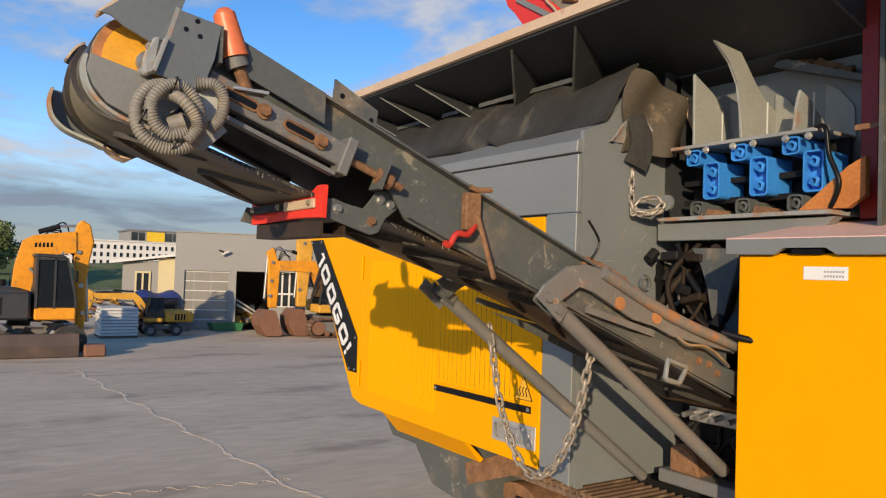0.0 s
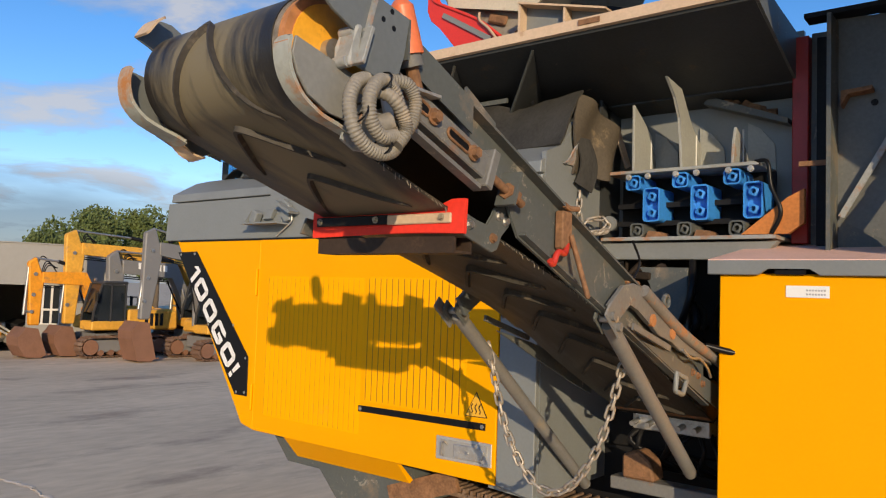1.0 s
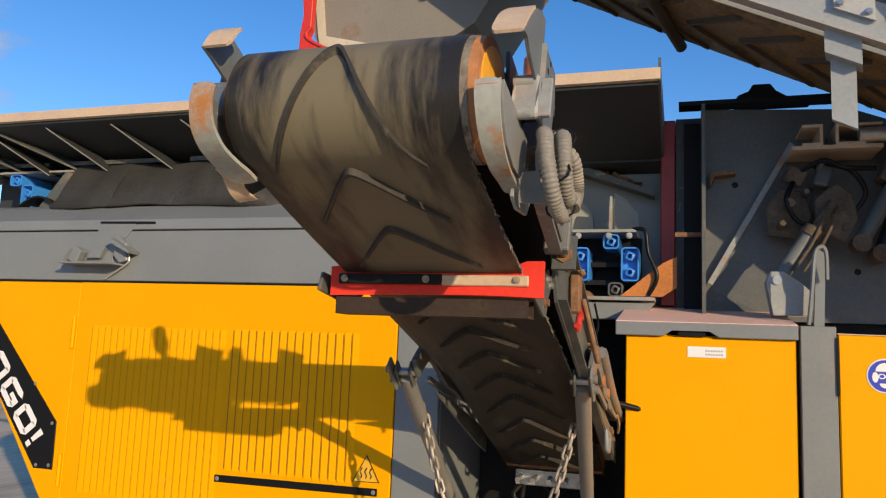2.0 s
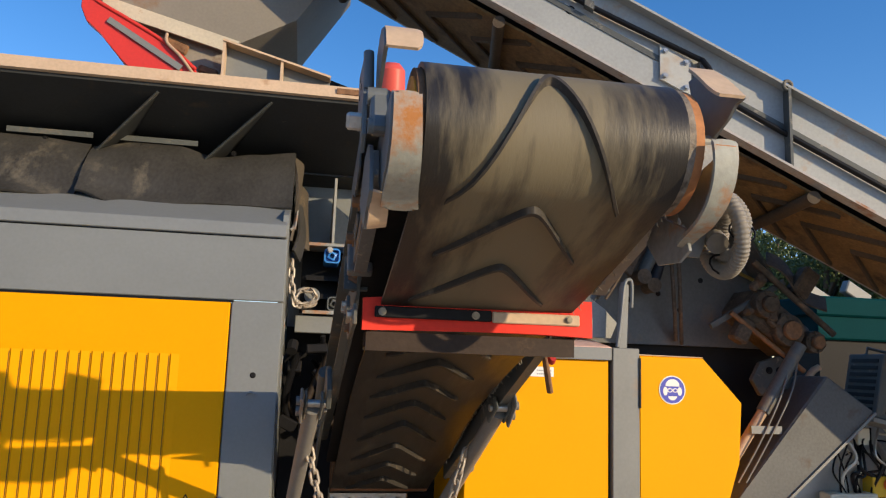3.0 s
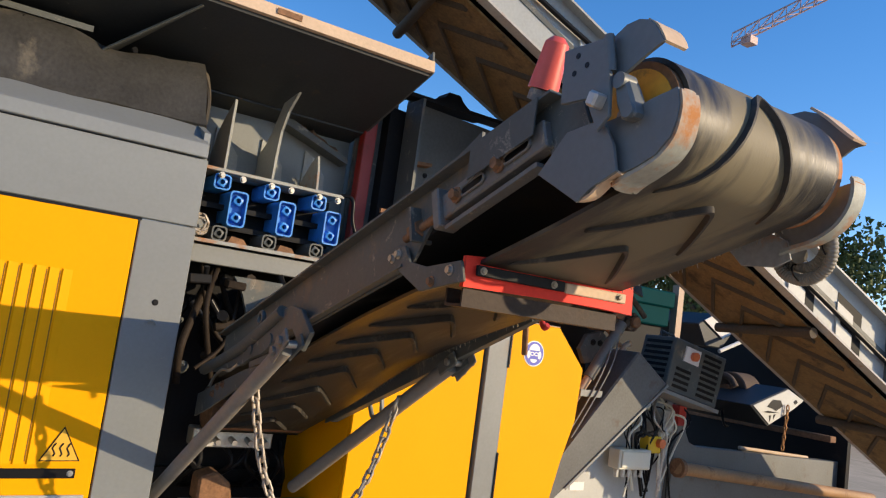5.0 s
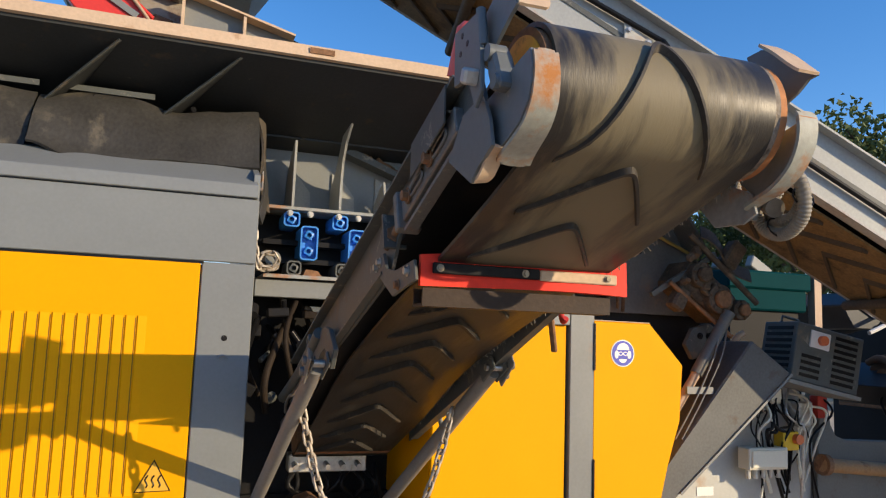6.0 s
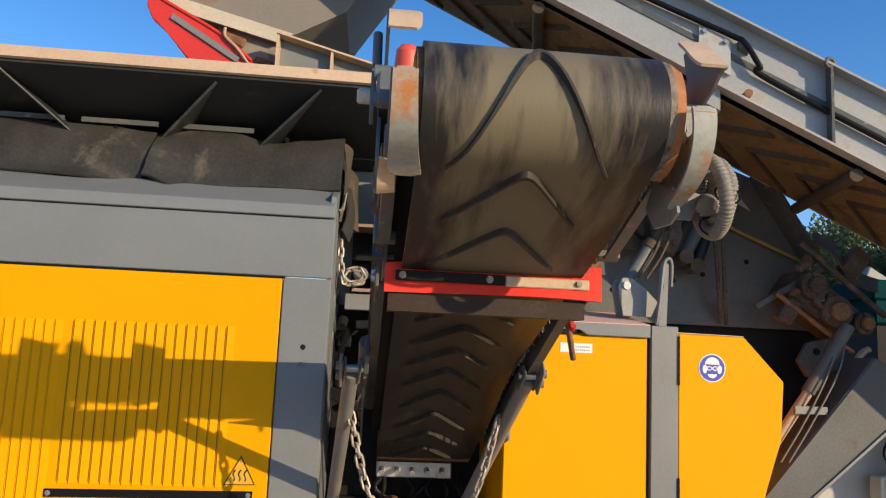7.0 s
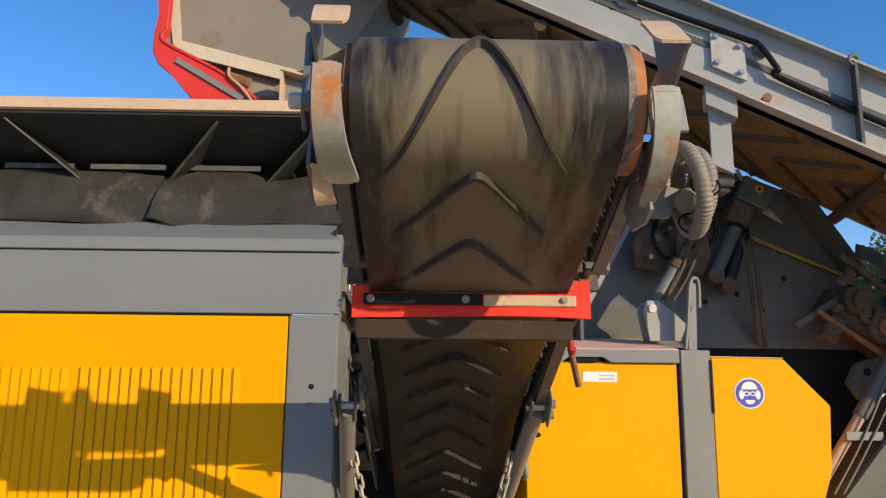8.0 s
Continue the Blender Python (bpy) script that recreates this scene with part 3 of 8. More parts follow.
    bm = poly(nb(), [(-7.03, 2.535), (-3.256, 2.535), (-3.256, 2.855), (-7.0, 2.855)], "y", YE - 0.004, YE + 0.03)
    hood = part("hood_front", bm, M_grey, t, bevel=0.004)
    bm = nb()
    pr = [(YE - 0.012, 2.864), (YE - 0.004, 2.93), (3.42, 3.06), (3.55, 3.10), (4.9, 3.14), (4.9, 3.08), (3.45, 3.02), (YE + 0.03, 2.864)]
    poly(bm, pr, "x", -6.95, -3.262)
    part("hood_lid", bm, M_grey, t, bevel=0.004)
    bm = poly(nb(), [(YE + 0.031, 2.54), (4.9, 2.54), (4.9, 3.05), (3.45, 2.98), (YE + 0.031, 2.85)], "x", -6.98, -6.95)
    part("hood_end", bm, M_grey, t)
    # exhaust hump on the far end of the lid
    bm = nb()
    sheet(bm, lambda u, v: (-6.75 + 0.42 * u, 3.55 + 0.5 * v, 3.08 + 0.10 * math.sin(math.pi * u)), 10, 2, 0.012)
    part("exhaust_cover", bm, M_dark, t, smooth=40)
    # rear cheek below the hood end (body behind the slanted panel)
    bm = poly(nb(), [(-6.78, 2.52), (-5.82, 1.14), (-3.3, 1.10), (-3.3, 2.52)], "y", YE + 0.04, 5.2)
    part("housing_core", bm, M_grey, t)
    # hood latch plate with a handle and its lock pin
    lp = part("latch_plate", poly(nb(), [(-5.80, 2.655), (-5.48, 2.65), (-5.48, 2.765), (-5.40, 2.81), (-5.30, 2.92), (-5.62, 2.92), (-5.62, 2.765), (-5.80, 2.745)], "y", YE - 0.012, YE - 0.004), M_grey, hood, bevel=0.002)
    part("tray", poly(nb(), [(-5.80, 2.632), (-5.38, 2.628), (-5.38, 2.638), (-5.80, 2.642)], "y", YE - 0.15, YE - 0.004), M_grey, lp)
    part("tray_cheek", poly(nb(), [(YE - 0.12, 2.64), (YE - 0.06, 2.74), (YE - 0.004, 2.745), (YE - 0.004, 2.64)], "x", -5.79, -5.782), M_grey, lp)
    part("tray_lug", obox(nb(), (0.07, 0.06, 0.10), pose(-5.72, YE - 0.06, 2.69, 0, 28, 0)), M_grey, lp, bevel=0.006)
    part("hasp", poly(nb(), [(-5.45, 2.80), (-5.43, 2.82), (-5.36, 2.77), (-5.345, 2.66), (-5.40, 2.645), (-5.45, 2.69)], "y", YE - 0.05, YE - 0.012), M_grey, lp, bevel=0.004)
    part("lever", poly(nb(), [(-5.66, 2.675), (-5.56, 2.675), (-5.52, 2.745), (-5.60, 2.745)], "y", YE - 0.05, YE - 0.016), M_grey, lp, bevel=0.003)
    part("handle", poly(nb(), [(-5.46, 2.78), (-5.29, 2.70), (-5.28, 2.715), (-5.44, 2.80)], "y", YE - 0.11, YE - 0.012), M_grey, lp)
    part("vent_slot", poly(nb(), [(-5.60, 2.905), (-5.18, 2.90), (-5.18, 2.912), (-5.60, 2.917)], "y", YE - 0.02, YE - 0.010), M_black, hood)
    pts = spline([(-5.37, YE - 0.03, 2.74), (-5.34, YE - 0.03, 2.66), (-5.42, YE - 0.03, 2.60), (-5.52, YE - 0.02, 2.545)], 6)
    part("lock_chain", tube(nb(), pts, 0.006, 6), M_zinc, lp)
    # dark grey belly under the skirt
    bm = poly(nb(), [(-5.75, 1.06), (-5.55, 0.86), (-5.2, 0.86), (-4.95, 0.62), (-4.3, 0.55), (-4.3, 1.06)], "y", YE + 0.22, 4.9)
    part("belly", bm, M_frame, t)
    return t


M_chrome = mat("brushed_chrome", (0.62, 0.60, 0.56), 0.35, metal=0.6, var=0.1, bump=0.02)
M_palechrome = mat("dull_chrome", (0.40, 0.39, 0.37), 0.45, metal=0.4, var=0.1, bump=0.02)
M_signyellow = mat("warning_yellow_film", (0.75, 0.40, 0.03), 0.5, var=0.04, bump=0.0)
build_engine_housing()

# ---- tracks and chassis ----


def build_crawler():
    t = thing("crawler_track", (-3.5, 3.7, 0.0), "rusty steel crawler track with ribbed shoes", "crawler track")
    y0, y1 = 3.46, 3.96
    xa, xb, r = -4.15, -0.6, 0.44
    zc = 0.46
    bm = nb()
    poly(bm, [(xa, 0.18), (xb, 0.18), (xb, 0.72), (xa, 0.72)], "y", y0 + 0.1, y1 - 0.1)
    part("track_frame", bm, M_dark, t)
    for x in (xa, xb):
        part("sprocket", cyl(nb(), (x, y0 + 0.12, zc), (x, y1 - 0.12, zc), r - 0.1, 24), M_rust, t, smooth=40)
    for i in range(6):
        x = xa + 0.55 + i * 0.49
        part("roller", cyl(nb(), (x, y0 + 0.1, 0.16), (x, y1 - 0.1, 0.16), 0.1, 16), M_rust, t, smooth=40)
    # shoes round the loop
    length = 2 * (xb - xa) + 2 * math.pi * r
    n = 58
    bm = nb()
    box(bm, -0.080, 0.080, y0, y1, -0.014, 0.014)
    for q in (-0.055, 0.0, 0.055):
        box(bm, q - 0.008, q + 0.008, y0, y1, 0.014, 0.042)
    first = None
    for i in range(n):
        s = i * length / n
        if s < xb - xa:
            p, a = (xa + s, zc + r), 0.0
        elif s < xb - xa + math.pi * r:
            th = (s - (xb - xa)) / r
            p, a = (xb + r * math.sin(th), zc + r * math.cos(th)), th
        elif s < 2 * (xb - xa) + math.pi * r:
            p, a = (xb - (s - (xb - xa) - math.pi * r), zc - r), math.pi
        else:
            th = math.pi + (s - 2 * (xb - xa) - math.pi * r) / r
            p, a = (xa + r * math.sin(th), zc + r * math.cos(th)), th
        m = Matrix.Translation((p[0], 0, p[1])) @ Euler((0, a, 0)).to_matrix().to_4x4()
        if first is None:
            first = part("track_shoe", bm, M_track, t)
            first.matrix_basis = m
        else:
            again("track_shoe", first, m, t)
    # mud guard bracket over the end of the track
    bm = nb()
    beam(bm, (-4.5, 3.42, 0.80), (-3.95, 3.42, 1.0), 0.03, 0.14)
    part("mud_guard", bm, M_rust, t)


M_track = mat("track_steel", (0.20, 0.13, 0.085), 0.65, metal=0.3, var=0.3, bump=0.25, dirt=(0.34, 0.22, 0.14), dirt_amt=0.45, dirt_scale=7, random_amt=0.15)
build_crawler()


def build_chassis():
    t = thing("crusher_chassis", (-2.0, 4.6, 0.4), "dark grey steel chassis of the crusher, dirty", "chassis")
    part("long_beam", box(nb(), -4.3, 1.6, 4.05, 4.3, 0.75, 1.25), M_dark, t)
    part("long_beam", box(nb(), -4.3, 1.6, 5.6, 5.85, 0.75, 1.25), M_dark, t)
    part("floor_plate", box(nb(), -3.25, 1.2, 4.3, 5.6, 1.0, 1.06), M_dark, t)
    # grey skirt under the corner column
    part("lower_skirt", poly(nb(), [(-3.60, 1.05), (-3.262, 1.03), (-3.262, 1.85), (-3.60, 1.85)], "y", YE + 0.06, YE + 0.10), M_grey, t)
    part("cross_bar", box(nb(), -3.0, -2.25, 3.60, 3.72, 1.10, 1.17), M_arm, t, bevel=0.006)
    part("bracket", poly(nb(), [(-2.93, 1.17), (-2.74, 1.17), (-2.76, 1.27), (-2.84, 1.33), (-2.93, 1.30)], "y", 3.60, 3.75), M_rust, t, bevel=0.012)
    v = part("valve_block", box(nb(), -2.95, -2.5, 3.78, 3.9, 1.42, 1.52), M_zinc, t, "valve block with hose fittings", bevel=0.006)
    for i in range(5):
        x = -2.92 + i * 0.09
        part("fitting", cyl(nb(), (x, 3.78, 1.47), (x, 3.70, 1.46), 0.016, 8), M_steel, v)
    rnd = random.Random(3)
    for i in range(9):
        x = -3.1 + rnd.random() * 0.8
        pts = spline([(x, 3.85, 1.45), (x + rnd.uniform(-.1, .1), 3.75, 1.35), (x + rnd.uniform(-.2, .2), 3.9, 1.2), (x + rnd.uniform(-.2, .3), 4.1, 1.15)], 5)
        part("hose", tube(nb(), pts, 0.014, 7), M_black if i % 3 else M_dark, t, smooth=60)
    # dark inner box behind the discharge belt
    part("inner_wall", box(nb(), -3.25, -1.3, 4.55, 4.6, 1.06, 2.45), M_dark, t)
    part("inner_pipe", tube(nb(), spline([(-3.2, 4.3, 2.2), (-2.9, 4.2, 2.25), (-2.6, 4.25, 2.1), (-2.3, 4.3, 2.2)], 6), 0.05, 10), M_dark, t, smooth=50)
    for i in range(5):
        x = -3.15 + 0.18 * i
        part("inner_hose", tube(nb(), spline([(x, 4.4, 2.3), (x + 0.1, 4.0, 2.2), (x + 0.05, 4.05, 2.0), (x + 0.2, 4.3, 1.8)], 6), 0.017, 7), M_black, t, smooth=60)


build_chassis()

# ---- feed hopper above the housing ----


def tri_plate(bm, a, b, c, thick):
    """A flat triangle with thickness."""
    n = (b - a).cross(c - a).normalized() * thick / 2
    lo = [bm.verts.new(p - n) for p in (a, b, c)]
    hi = [bm.verts.new(p + n) for p in (a, b, c)]
    bm.faces.new(lo[::-1])
    bm.faces.new(hi)
    for i in range(3):
        j = (i + 1) % 3
        bm.faces.new((lo[i], lo[j], hi[j], hi[i]))
    return bm


def build_hopper():
    t = thing("feed_hopper", (-4.5, 4.4, 3.0), "dark grey feed hopper with a dusty upper edge, tan as in sunlight", "hopper")
    x0, x1 = -7.48, -2.13
    # sloping wing: outer edge high, running in and down to the hopper wall
    bm = poly(nb(), [(3.215, 3.66), (3.225, 3.615), (4.02, 3.395), (4.06, 3.43)], "x", x0, x1)
    wing = part("wing_plate", bm, M_hop, t)
    # the rim's tan takes in the sunlight on its dusty steel
    bm = poly(nb(), [(3.19, 3.635), (3.20, 3.70), (3.30, 3.715), (3.30, 3.70), (3.215, 3.685), (3.215, 3.63)], "x", x0, x1 + 0.012)
    part("edge_rim", bm, M_rusttan, t, "dusty tan rim along the hopper's edge")
    # weld tag and a dent on the rim
    part("rim_patch", box(nb(), -3.05, -2.92, 3.186, 3.19, 3.655, 3.685), M_rust, t)
    # braces under the wing, splayed outwards from the middle
    for xi in (-7.05, -6.5, -5.94, -5.39, -4.832, -4.324, -3.746):
        xo = xi + (0.36 if xi > -4.6 else -0.30)
        a, b, c = Vector((xo, 3.27, 3.602)), Vector((xi, 3.60, 3.345)), Vector((xi + 0.10 * (xo - xi), 3.96, 3.405))
        part("brace", tri_plate(nb(), a, b, c, 0.012), M_hop, t)
        part("brace_edge", beam(nb(), a, b, 0.016, 0.008), M_frame, t)
    # end plate of the wing and its corner tag
    part("end_plate", poly(nb(), [(3.20, 3.63), (3.22, 3.76), (3.30, 3.72), (4.1, 3.66), (4.1, 3.40), (4.0, 3.395)], "x", x1, x1 + 0.014), M_frame, t)
    # hopper wall with bolted bars that hold the rubber flaps
    part("hopper_wall", box(nb(), x0 + 0.1, -3.25, 3.98, 4.02, 2.9, 3.42), M_hop, t)
    part("inner_wall", box(nb(), -3.25, x1, 4.18, 4.22, 2.45, 3.75), M_grey, t)
    part("return_wall", box(nb(), -3.27, -3.25, 3.9, 4.25, 2.45, 3.75), M_hop, t)
    part("upper_lip", poly(nb(), [(3.98, 3.395), (4.2, 3.36), (4.2, 3.40), (3.98, 3.435)], "x", -3.27, x1), M_hop, t)
    for a, b in ((-7.2, -6.55), (-6.4, -5.5), (-5.3, -4.9), (-4.8, -4.36), (-4.24, -3.8)):
        part("clamp_bar", box(nb(), a, b, 3.63, 3.645, 3.425, 3.455), M_frame, t)
    # rubber flaps that hang over the hood, sagging between their clamps, wavy below
    def flap(xa, xb, seed, low, high):
        rnd = random.Random(seed)
        ph = rnd.uniform(0, 6)

        def level(u, row):
            q = u * (len(row) - 1)
            i = min(len(row) - 2, int(q))
            f = q - i
            f = f * f * (3 - 2 * f)
            return row[i] + (row[i + 1] - row[i]) * f

        def fn(u, v):
            x = xa + (xb - xa) * u
            zt, zb = level(u, high), level(u, low)
            bulge = 0.035 * math.sin(math.pi * v) * (0.6 + 0.4 * math.sin(4.3 * x + ph))
            curl = -0.045 * max(0.0, v - 0.8) / 0.2 * (0.5 + 0.5 * math.sin(6.1 * x + ph))
            y = 3.645 - 0.235 * v ** 0.75 - bulge + curl + 0.010 * math.sin(11 * x + ph) * v
            return (x, y, zt + (zb - zt) * v - 0.020 * math.sin(math.pi * v))
        part("rubber_flap", sheet(nb(), fn, 40, 12, 0.014), M_flap, t, "black rubber flap, dusty and scraped along its lower edge", smooth=60)
    flap(-6.25, -5.75, 1, [3.06, 3.05, 3.06], [3.42, 3.41, 3.42])
    flap(-5.74, -4.362, 2, [3.06, 3.075, 3.06, 3.055, 3.045, 3.037], [3.42, 3.40, 3.415, 3.41, 3.405, 3.385])
    flap(-4.350, -3.25, 3, [3.075, 3.006, 3.03, 3.052, 3.056, 3.053], [3.375, 3.415, 3.415, 3.366, 3.40, 3.428])
    for x in (-5.15, -4.95, -4.60, -4.10, -3.60, -3.34):
        part("flap_bolt", hexbolt(nb(), (x, 3.636, 3.40), (0, -1, -0.4), 0.011, 0.010), M_dark, t)
    # torn flap end folded round the corner, hanging beside the rack
    def torn(u, v):
        top = Vector((-3.262, 3.62, 3.40)).lerp(Vector((-3.20, 3.99, 3.25)), u)
        bot = Vector((-3.250, 3.52, 2.90)).lerp(Vector((-3.215, 3.97, 2.895)), u)
        p = top.lerp(bot, v)
        p.x += 0.055 * math.sin(math.pi * u) * (0.35 + 0.65 * v) + 0.03 * math.sin(8 * u + 3 * v)
        p.y -= 0.085 * math.sin(math.pi * min(1.0, v * 1.25)) * (1 - u) ** 2
        p.z += 0.05 * u * (1 - u) * (1 - v) + 0.015 * math.sin(9 * u) * v
        return p
    part("rubber_flap", sheet(nb(), torn, 18, 16, 0.014), M_flaptan, t, "torn rubber flap, dusty tan, hanging down", smooth=60)
    def shred(u, v):
        return (-3.235 + 0.03 * math.sin(3 * v) + 0.035 * u, 3.50 + 0.14 * u + 0.05 * math.sin(2.6 * v), 3.12 - 0.27 * v - 0.05 * u * v)
    part("torn_strip", sheet(nb(), shred, 5, 8, 0.012), M_flap, t, "torn rubber strip curling outwards", smooth=60)
    part("corner_stay", beam(nb(), (-3.19, 3.98, 3.26), (-3.16, 4.10, 3.02), 0.012, 0.05), M_rusttan, t)
    # torn grey sheet corner below it
    part("bent_sheet", sheet(nb(), lambda u, v: (-3.252 + 0.02 * u + 0.03 * v, 3.42 + 0.42 * u, 2.95 + 0.17 * math.sin(math.pi * min(1, u * 1.1)) * v), 8, 4, 0.008), M_wear, t)
    # standing ribs on the wall above the rack
    for x, edge in ((-3.005, [(3.836, 2.945), (3.828, 3.350), (3.985, 3.266), (4.090, 3.200), (4.178, 3.02), (4.178, 2.945)]),
                    (-2.718, [(3.859, 2.945), (3.845, 3.10), (3.820, 3.234), (3.744, 3.342), (3.615, 3.432), (3.839, 3.410), (3.995, 3.236), (4.062, 3.184), (4.178, 3.13), (4.178, 2.945)]),
                    (-2.430, [(3.872, 2.945), (3.893, 3.080), (3.924, 3.170), (4.005, 3.138), (4.140, 3.040), (4.178, 2.945)])):
        rib = part("rib", poly(nb(), edge, "x", x - 0.008, x + 0.008), M_riblight if x < -2.5 else M_wear, t, bevel=0.002)
        part("weld_bead", tube(nb(), [(x + 0.010, edge[-2][0] - 0.10, z_ + 0.006 * (k_ % 2)) for k_, z_ in enumerate([2.96 + 0.018 * q_ for q_ in range(13)])], 0.006, 5), M_pale, rib)
        part("rib_foot", poly(nb(), [(x, 2.945), (x + 0.16, 2.945), (x + 0.15, 3.10), (x + 0.07, 3.20), (x, 3.24)], "y", 4.165, 4.178), M_riblight, t)
    # dark scrap caught on a shelf
    part("ledge", poly(nb(), [(-2.62, 3.40), (-2.18, 3.22), (-2.18, 3.19), (-2.66, 3.36)], "y", 4.05, 4.18), M_frame, t)
    rnd = random.Random(7)
    for i in range(7):
        x = -2.58 + 0.05 * i
        obj = obox(nb(), (rnd.uniform(.03, .07), .05, rnd.uniform(.02, .05)), pose(x, 4.10, 3.40 - 0.41 * (x + 2.62) + 0.01, rnd.uniform(0, 60), rnd.uniform(0, 60), rnd.uniform(0, 60)))
        part("rubble", obj, M_rust, t)
    # rack foot: lower plate and pale beam
    part("lower_plate", box(nb(), -3.16, -2.16, 3.74, 4.15, 2.515, 2.535), M_wear, t)
    part("pale_beam", poly(nb(), [(-3.20, 2.505), (-2.16, 2.505), (-2.25, 2.405), (-3.20, 2.405)], "y", 3.78, 3.86), M_palegrey, t, bevel=0.004)
    return t


M_riblight = mat("bare_rib_paint", (0.29, 0.295, 0.27), 0.5, var=0.15, bump=0.06, dirt=(0.34, 0.24, 0.15), dirt_amt=0.25, dirt_scale=7, scuff=0.6)
M_flaptan = mat("dusty_torn_rubber", (0.075, 0.06, 0.042), 0.7, var=0.35, scale=5, bump=0.2, dirt=(0.30, 0.22, 0.13), dirt_amt=0.33, dirt_scale=4)
M_palegrey = mat("mid_grey_paint", (0.19, 0.198, 0.19), 0.5, var=0.1, bump=0.05, dirt=(0.3, 0.22, 0.15), dirt_amt=0.25)
build_hopper()


def ring_block(bm, x, z, w, h, y0, y1, hole=0.022):
    """A rounded rectangular sleeve with a wall and a square nut set in it."""
    r = 0.022
    def outline(w, h, r):
        pts = []
        for cx, cz, a0 in ((w / 2 - r, h / 2 - r, 0), (-w / 2 + r, h / 2 - r, 90), (-w / 2 + r, -h / 2 + r, 180), (w / 2 - r, -h / 2 + r, 270)):
            for k in range(4):
                a = radians(a0 + 30 * k)
                pts.append((x + cx + r * math.cos(a), z + cz + r * math.sin(a)))
        return pts
    o, i = outline(w, h, r), outline(w - 0.018, h - 0.018, r * 0.7)
    vo0 = [bm.verts.new((p[0], y0, p[1])) for p in o]
    vi0 = [bm.verts.new((p[0], y0, p[1])) for p in i]
    vi1 = [bm.verts.new((p[0], y0 + 0.060, p[1])) for p in i]
    vo1 = [bm.verts.new((p[0], y1, p[1])) for p in o]
    n = len(o)
    for k in range(n):
        j = (k + 1) % n
        bm.faces.new((vo0[k], vo0[j], vi0[j], vi0[k]))
        bm.faces.new((vi0[k], vi0[j], vi1[j], vi1[k]))
        bm.faces.new((vo0[j], vo0[k], vo1[k], vo1[j]))
    bm.faces.new(vi1)
    bm.faces.new(vo1[::-1])
    return bm


def nut(bm, x, z, y):
    """A square nut turned on its corner, with a round bore."""
    n, s, r = 16, 0.029, 0.014
    outer, inner, deep = [], [], []
    for k in range(n):
        a = 2 * math.pi * k / n
        c = max(abs(math.cos(a + 0.5)), abs(math.sin(a + 0.5)))
        outer.append(bm.verts.new((x + s / c * math.cos(a) * 0.82, y, z + s / c * math.sin(a) * 0.82)))
        inner.append(bm.verts.new((x + r * math.cos(a), y - 0.004, z + r * math.sin(a))))
        deep.append(bm.verts.new((x + r * math.cos(a), y + 0.03, z + r * math.sin(a))))
    back = [bm.verts.new((v.co.x, y + 0.055, v.co.z)) for v in outer]
    for k in range(n):
        j = (k + 1) % n
        bm.faces.new((outer[j], outer[k], back[k], back[j]))
        bm.faces.new((outer[k], outer[j], inner[j], inner[k]))
        bm.faces.new((inner[k], inner[j], deep[j], deep[k]))
    return bm


def build_block_rack():
    t = thing("spring_block_rack", (-2.72, 3.95, 2.535), "steel rack with three columns of blue hollow blocks", "block rack")
    rail = part("top_rail", box(nb(), -3.16, -2.27, 3.815, 4.16, 2.925, 2.945), M_wear, t, bevel=0.003)
    for x in (-3.02, -2.90, -2.73, -2.61, -2.43, -2.31):
        part("rail_bolt", hexbolt(nb(), (x, 3.815, 2.905), (0, -1, -0.1), 0.013, 0.016), M_zinc, rail)
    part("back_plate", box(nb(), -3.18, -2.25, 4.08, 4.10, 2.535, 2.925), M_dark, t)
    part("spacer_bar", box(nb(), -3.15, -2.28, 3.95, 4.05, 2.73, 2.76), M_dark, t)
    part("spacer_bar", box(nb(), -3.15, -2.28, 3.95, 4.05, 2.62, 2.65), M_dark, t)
    for x in (-3.003, -2.713, -2.418):
        b = part("blue_block", ring_block(nb(), x, 2.873, 0.096, 0.090, 3.838, 4.07), M_blue, t, bevel=0.0)
        part("nut", nut(nb(), x, 2.873, 3.846), M_blue, b)
        b = part("blue_block", ring_block(nb(), x + 0.111, 2.738, 0.105, 0.205, 3.85, 4.07), M_blue, t)
        part("nut", nut(nb(), x + 0.111, 2.787, 3.858), M_blue, b)
        part("nut", nut(nb(), x + 0.111, 2.690, 3.858), M_blue, b)
        b = part("steel_block", ring_block(nb(), x + 0.028, 2.584, 0.086, 0.085, 3.838, 4.07), M_frame, t, "grey steel block, rust-stained")
        part("nut", nut(nb(), x + 0.028, 2.584, 3.846), M_frame, b)
        part("rust_foot", poly(nb(), [(x + 0.08, 2.536), (x + 0.20, 2.536), (x + 0.17, 2.572), (x + 0.10, 2.580)], "y", 3.84, 3.98), M_rust, t)
    part("cable", tube(nb(), spline([(-2.29, 3.83, 2.945), (-2.22, 3.80, 2.93), (-2.20, 3.80, 2.80), (-2.15, 3.80, 2.66), (-2.20, 3.82, 2.55)], 7), 0.012, 8), M_black, t, smooth=60)


build_block_rack()


